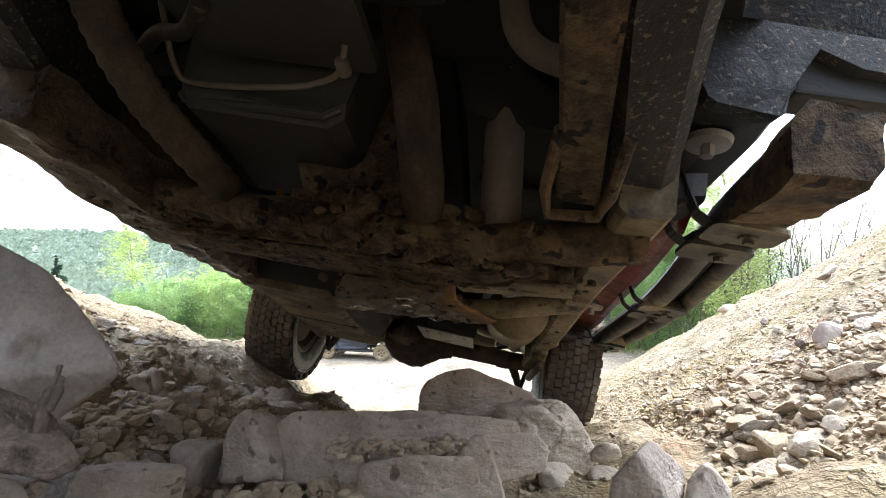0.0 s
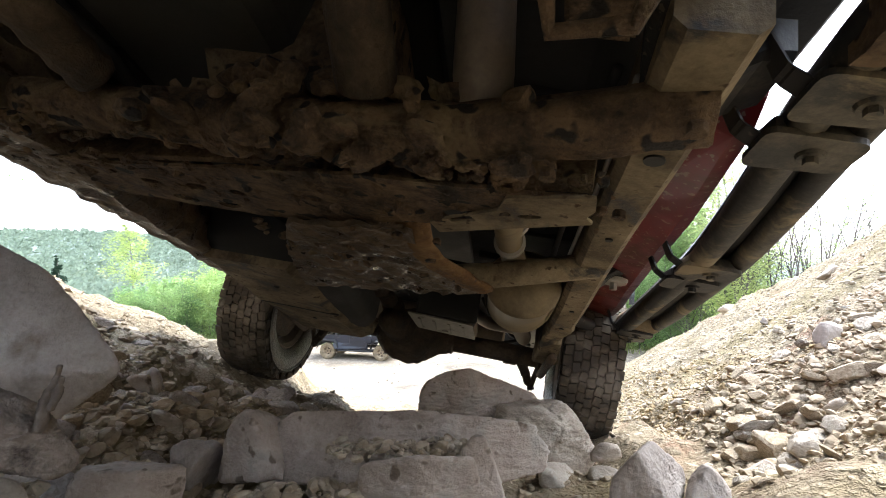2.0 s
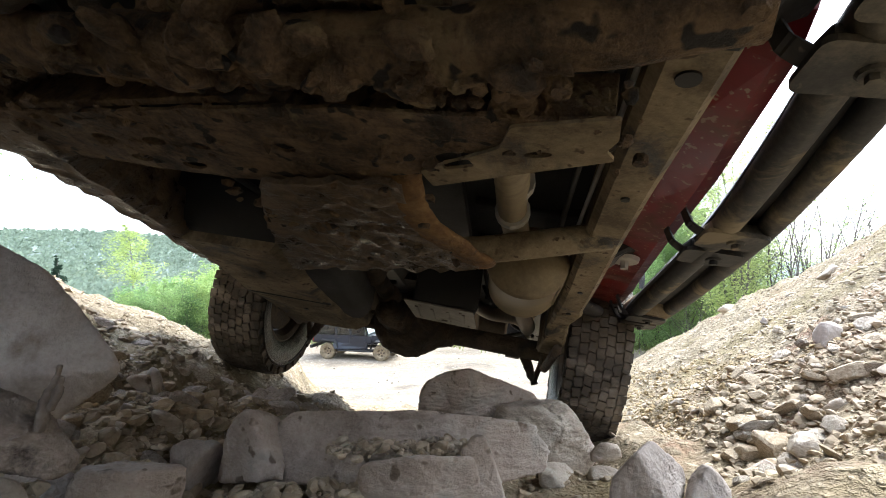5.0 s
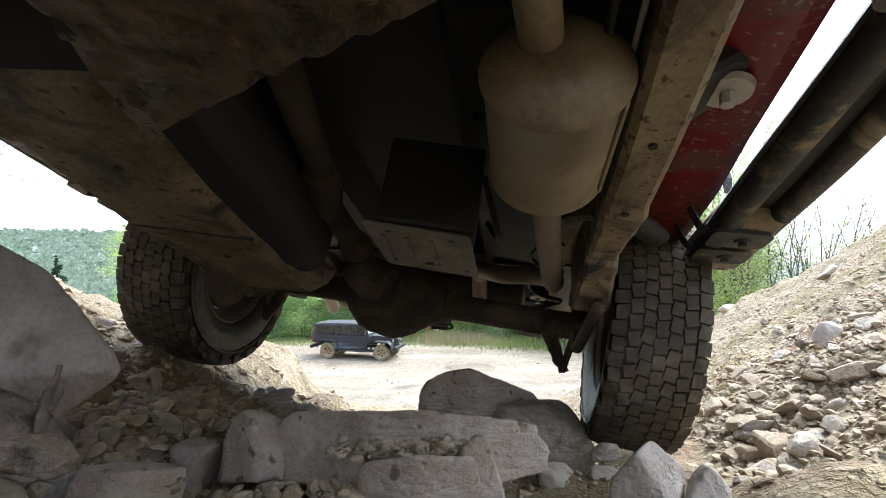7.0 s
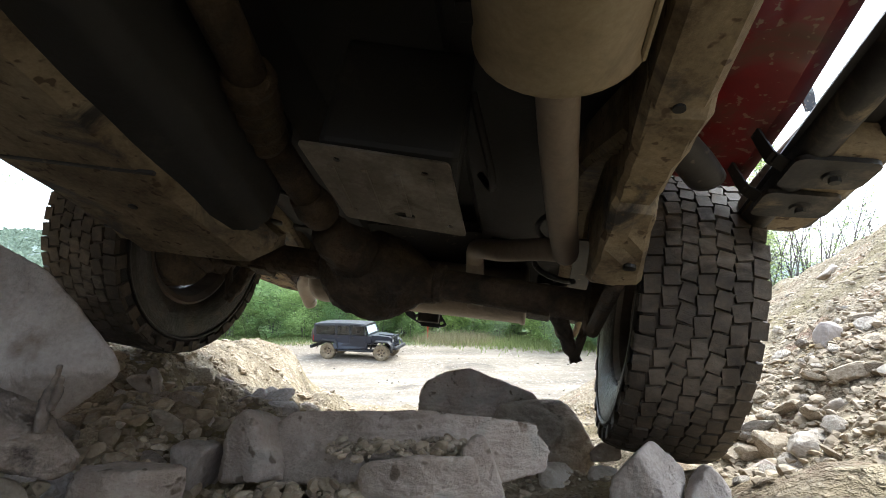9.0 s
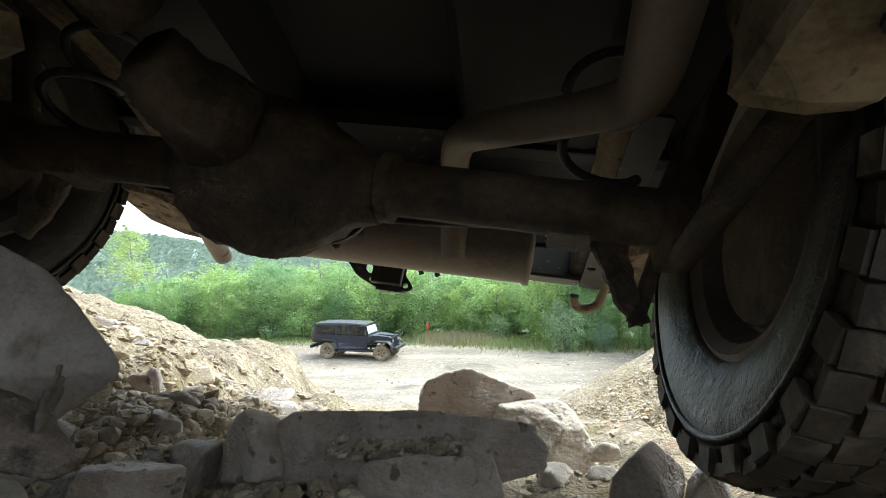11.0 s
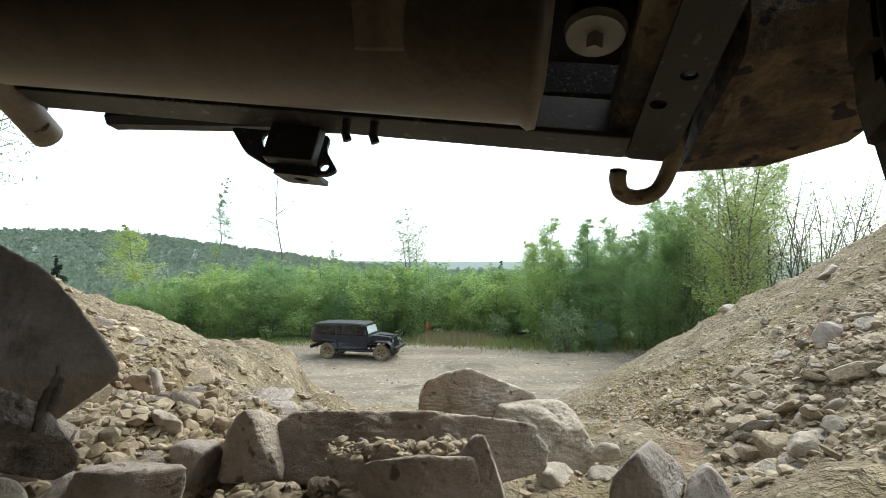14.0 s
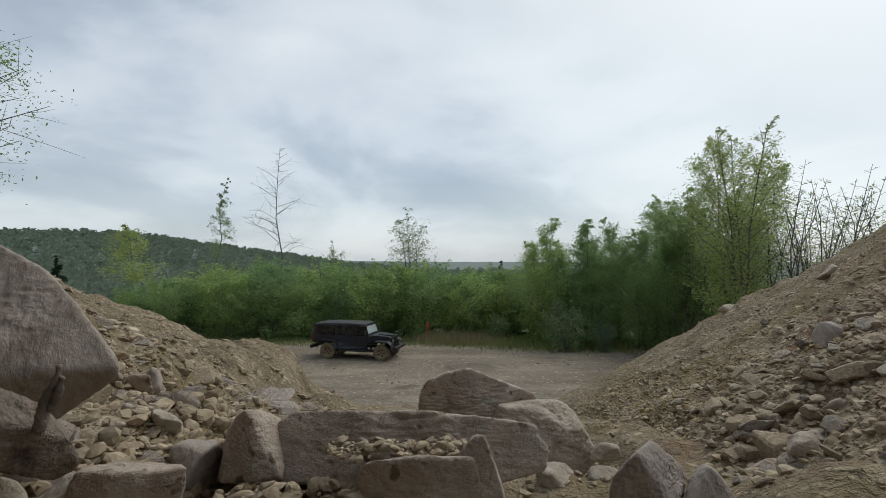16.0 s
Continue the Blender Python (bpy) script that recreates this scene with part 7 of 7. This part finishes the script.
def scatter(name, label, count, region, sizes, material, seed, sub=1, category="stones", sink=(-0.05, 0.2), flat=(0.45, 0.8)):
    """Loose stones strewn over a stretch of ground, one mesh."""
    rng = random.Random(seed)
    shapes = []
    for k in range(10):
        bm = rock_mesh(bmesh.new(), (1, 1, 1), seed * 31 + k, sub, planes=8, soft=0.012, rugged=0.05)
        bm.verts.ensure_lookup_table()
        shapes.append(([v.co.copy() for v in bm.verts], [[v.index for v in f.verts] for f in bm.faces]))
        bm.free()
    verts, faces = [], []
    done = 0
    while done < count:
        x, y, *high = region(rng)
        size = sizes[0] * (sizes[1] / sizes[0]) ** (rng.random() ** 2.2)
        vs, fs = shapes[rng.randrange(10)]
        m = pose(x, y, (high[0] if high else ground_at(x, y)) + size * rng.uniform(*sink), rng.uniform(-30, 30), rng.uniform(-30, 30), rng.uniform(0, 360)) @ Matrix.Diagonal((size * rng.uniform(0.7, 1.3), size * rng.uniform(0.7, 1.2), size * rng.uniform(*flat), 1))
        n = len(verts)
        verts += [m @ v for v in vs]
        faces += [[n + i for i in f] for f in fs]
        done += 1
    me = bpy.data.meshes.new(name)
    me.from_pydata([tuple(v) for v in verts], [], faces)
    me.materials.append(material)
    tagged(new(name, me), label, category, kind="stuff")


def right_bank(rng):
    y = 0.8 + 11 * rng.random() ** 1.5
    x = np.interp(y, [0, 2, 3, 6, 12], [0.85, 0.95, 1.05, 1.5, 2.4]) + rng.random() ** 1.3 * (2.2 + 0.5 * y)
    return float(x), y


def left_bank(rng):
    y = 0.9 + 7 * rng.random() ** 1.5
    return -0.45 - rng.random() * (0.8 + 0.55 * y), y


def gully(rng):
    y = 0.35 + 2.4 * rng.random()
    return rng.uniform(-0.62, 0.62) * (0.6 + 0.3 * y), y


def yard(rng):
    return rng.uniform(-9, 12), rng.uniform(15, 33)


def grass(name, label, count, region, height, material, seed, wide=0.03):
    """Tufts of blades along the yard's edge, one mesh."""
    rng = random.Random(seed)
    verts, faces = [], []
    for _ in range(count):
        x, y = region(rng)
        z = ground_at(x, y)
        turn, tall = rng.uniform(0, math.pi), height * rng.uniform(0.4, 1.2)
        dx, dy = wide * math.cos(turn), wide * math.sin(turn)
        n = len(verts)
        verts += [(x - dx, y - dy, z - 0.03), (x + dx, y + dy, z - 0.03), (x + rng.gauss(0, 0.3) * tall, y + rng.gauss(0, 0.3) * tall, z + tall)]
        faces.append((n, n + 1, n + 2))
    me = bpy.data.meshes.new(name)
    me.from_pydata(verts, [], faces)
    me.materials.append(material)
    tagged(new(name, me), label, "grass", kind="stuff")


grass("verge_grass", "short green grass along the thicket", 16000, lambda r: (r.uniform(-21, 6), 28.8 + 4.6 * r.random() ** 0.6), 0.16, GREEN_GRASS, 21)
grass("dry_grass", "tall dry grass beside the thicket", 4500, lambda r: (r.gauss(0.9, 1.1), r.gauss(30.6, 0.7)), 0.62, DRY_GRASS, 23, 0.014)
grass("brush_grass", "dry brush under the birches", 9000, lambda r: (r.gauss(7.5, 2.6), r.gauss(29.8, 1.1)), 0.4, GREEN_GRASS, 25)
marker = bmesh.new()
tube(marker, [(-0.92, 31.0, 0.0), (-0.92, 31.0, 0.85)], 0.03, 8)
box(marker, (-0.92, 31.0, 0.95), (0.14, 0.03, 0.30), None, 0.01)
tagged(part("marker_post", marker, RED_CLOTH), "small red marker post in dry grass", "marker")

def left_rubble(rng):
    y = 0.84 + 1.5 * rng.random() ** 1.4
    return -0.40 - 0.06 * y - rng.random() * (0.18 + 0.42 * y), y


def right_rubble(rng):
    y = 1.0 + 1.5 * rng.random()
    return max(0.52 + 0.12 * y, 0.52 * y) + rng.random() ** 1.2 * 0.85, y


def clay_foot(rng):
    y = 2.0 + 4.0 * rng.random()
    return float(np.interp(y, [2, 3, 6], [0.98, 1.06, 1.56])) - 0.05 + 0.75 * rng.random() ** 1.2, y


def ledge(rng):
    x, y = rng.uniform(-0.215, 0.075), rng.uniform(0.915, 0.99)
    return x, y, 4.497 + 0.012 * rng.random() - 0.05 * max(0.0, -0.14 - x)


def ledge_foot(rng):
    x, y = rng.uniform(-0.40, -0.115), rng.uniform(0.76, 0.93)
    return x, y, 4.345 + 0.5 * (y - 0.76) + 0.02 * rng.random() - 0.12 * max(0.0, -0.30 - x)


def rubble(label, count, region, sizes, materials, seed, group):
    """Broken stones lying one by one on the slope."""
    rng = random.Random(seed)
    shapes = []
    for k in range(9):
        bm = rock_mesh(bmesh.new(), (1, 1, 1), seed * 17 + k, 3, planes=8, soft=0.003, rugged=0.03)
        me = bpy.data.meshes.new("rubble_stone")
        bm.to_mesh(me)
        bm.free()
        me.shade_smooth()
        me.set_sharp_from_angle(angle=radians(24))
        me.materials.append(materials[k % len(materials)])
        shapes.append(me)
    for _ in range(count):
        x, y = region(rng)
        size = sizes[0] * (sizes[1] / sizes[0]) ** (rng.random() ** 1.6)
        ob = new("rubble_stone", shapes[rng.randrange(9)])
        ob.matrix_world = pose(x, y, ground_at(x, y) + size * rng.uniform(-0.08, 0.14), rng.uniform(-32, 32), rng.uniform(-32, 32), rng.uniform(0, 360)) @ Matrix.Diagonal((size * rng.uniform(0.8, 1.5), size * rng.uniform(0.7, 1.1), size * rng.uniform(0.4, 0.75), 1))
        tagged(ob, label, "rock", group)


rubble("angular broken stone lying on the earth bank", 150, left_rubble, (0.03, 0.115), (SLAB, SOIL_STONE, GREY_ROCK), 33, "stones on the bank")
rubble("pale broken stone lying at the mound's foot", 115, right_rubble, (0.03, 0.12), (STONE, SOIL_STONE, SOIL_STONE), 35, "stones at the mound's foot")
scatter("left_bank_rubble", "smaller broken stones between the large ones", 1900, left_rubble, (0.012, 0.055), SOIL_STONE, 43, 2)
scatter("right_foot_rubble", "smaller earthy stones at the mound's foot", 900, right_rubble, (0.012, 0.05), SOIL_STONE, 45, 2)
scatter("ledge_debris", "small broken stones lying on the ledge", 260, ledge, (0.006, 0.030), SOIL_STONE, 37, 2)
scatter("ledge_foot_debris", "loose stones and clods below the ledge", 900, ledge_foot, (0.008, 0.045), SOIL_STONE, 39, 2)
scatter("right_bank_gravel", "broken stones pressed into the earth mound", 34000, right_bank, (0.011, 0.062), SOIL_STONE, 3, sink=(-0.22, 0.08), flat=(0.35, 0.7))
scatter("clay_clods", "clods of ochre clay at the mound's foot", 5600, clay_foot, (0.012, 0.06), OCHRE, 47, sink=(-0.22, 0.0), flat=(0.35, 0.7), category="clay")
scatter("right_bank_stones", "pale stones strewn down the earth mound", 420, right_bank, (0.02, 0.10), STONE, 13, 2, sink=(-0.2, 0.1))
scatter("left_bank_gravel", "broken stones and grit on the earth bank", 13000, left_bank, (0.009, 0.060), SOIL_STONE, 5, sink=(-0.25, 0.05), flat=(0.35, 0.65))
scatter("gully_gravel", "grit and small stones between the boulders", 3600, gully, (0.006, 0.045), SOIL_STONE, 7)
scatter("yard_gravel", "scattered pebbles on the yard", 700, yard, (0.03, 0.16), GRAVEL, 9)


# ---- what moves ----
CLIMB = [
    (0, -0.08, 3.157, 4.429, -15.114, 10.075, -6.691),
    (0.5, -0.08, 3.142, 4.427, -15.396, 10.12, -6.755),
    (1, -0.088, 2.981, 4.472, -16.017, 10.075, -7.533),
    (1.5, -0.081, 2.791, 4.524, -16.099, 9.352, -8.438),
    (2, -0.083, 2.797, 4.518, -16.285, 9.2, -8.37),
    (2.5, -0.082, 2.798, 4.517, -16.325, 9.373, -8.368),
    (3, -0.081, 2.769, 4.53, -16.372, 9.007, -8.313),
    (3.5, -0.081, 2.649, 4.591, -16.061, 7.93, -8.475),
    (4, -0.077, 2.66, 4.578, -16.154, 8.068, -8.522),
    (4.2, -0.076, 2.686, 4.571, -16.008, 8.375, -8.36),
    (6.3, -0.108, 2.384, 4.682, -17.828, 7.1, -8.542),
    (6.5, -0.104, 2.236, 4.722, -18.082, 5.974, -8.791),
    (7, -0.115, 1.958, 4.789, -18.968, 5.147, -10.074),
    (7.5, -0.115, 1.932, 4.79, -19.229, 5.265, -10.031),
    (8, -0.126, 1.866, 4.799, -19.821, 4.722, -10.126),
    (8.5, -0.157, 1.641, 4.873, -20.005, 6.104, -10.618),
    (9, -0.163, 1.587, 4.878, -20.725, 5.155, -10.833),
    (9.2, -0.167, 1.531, 4.888, -20.998, 4.775, -10.82),
    (11.3, -0.25, 0.788, 5.106, -20.394, 7.323, -9.132),
    (11.5, -0.245, 0.775, 5.113, -20.732, 7.556, -9.283),
    (12, -0.239, 0.785, 5.102, -20.944, 7.189, -8.761),
    (12.5, -0.28, 0.538, 5.182, -20.249, 7.506, -9.409),
    (13, -0.329, 0.253, 5.289, -19.129, 7.954, -9.608),
    (13.5, -0.342, 0.196, 5.317, -19.093, 7.6, -9.398),
    (14, -0.355, 0.139, 5.319, -18.701, 7.089, -9.312),
    (14.5, -0.385, -0.016, 5.374, -16.529, 6.711, -8.547),
    (15, -0.394, -0.024, 5.379, -17.388, 6.23, -8.848),
    (15.2, -0.398, -0.048, 5.39, -17.888, 6.09, -8.808),
    (15.4, -0.402, -0.153, 5.435, -18.988, 6.99, -8.808),
    (15.5, -0.406, -0.243, 5.48, -19.488, 7.79, -8.808),
    (15.6, -0.41, -0.363, 5.58, -19.488, 5.69, -8.808),
    (16, -0.434, -1.053, 5.72, -14.988, 5.19, -8.808),
]


def motions():
    walk(red, [(t, pose(*row)) for t, *row in CLIMB])
    # distance rolled along the slope, for the wheels
    rolled, turns, last = 0.0, [], None
    for t, x, y, z, *_ in CLIMB:
        here = Vector((x, y, z))
        if last is not None:
            rolled += (last - here).length * (1 if here.y < last.y else -1)
        last = here
        turns.append((t, math.degrees(rolled / TYRE_R)))
    full = []
    for (t0, a0), (t1, a1) in zip(turns, turns[1:]):
        n = max(1, math.ceil(abs(a1 - a0) / 60))
        full += [(t0 + (t1 - t0) * k / n, a0 + (a1 - a0) * k / n) for k in range(n)]
    full.append(turns[-1])
    def ride(t):
        """The axle on its springs: drooping on the climb, pressed up over the crest; its shifts, also fore and aft, are
        fitted to the camera's view.
        """
        at = [0.0, 3.5, 7.0, 9.2, 11.3, 12.5, 16.0]
        y, z, lean = (float(np.interp(t, at, v)) for v in ([-0.085, -0.08, 0.01, 0.085, 0.09, 0.085, 0.085], [-0.073, -0.072, -0.07, -0.032, -0.04, -0.04, -0.04], [0.4, 0.4, 3.0, 3.2, 0.8, 0.8, 0.8]))
        return pose(0, y, z, 0, lean, 0)
    walk(AXLE, [(t, ride(t)) for t in (0.0, 3.5, 7.0, 8.1, 9.2, 10.2, 11.3, 12.0, 12.5, 14.0, 16.0)])
    for wheel, side, y in WHEELS:
        walk(wheel, [(t, (ride(t) @ pose(side * 0.82, 0, 0) if y == 0.0 else pose(side * 0.82, y, -0.03)) @ pose(0, 0, 0, a)) for t, a in full])


motions()
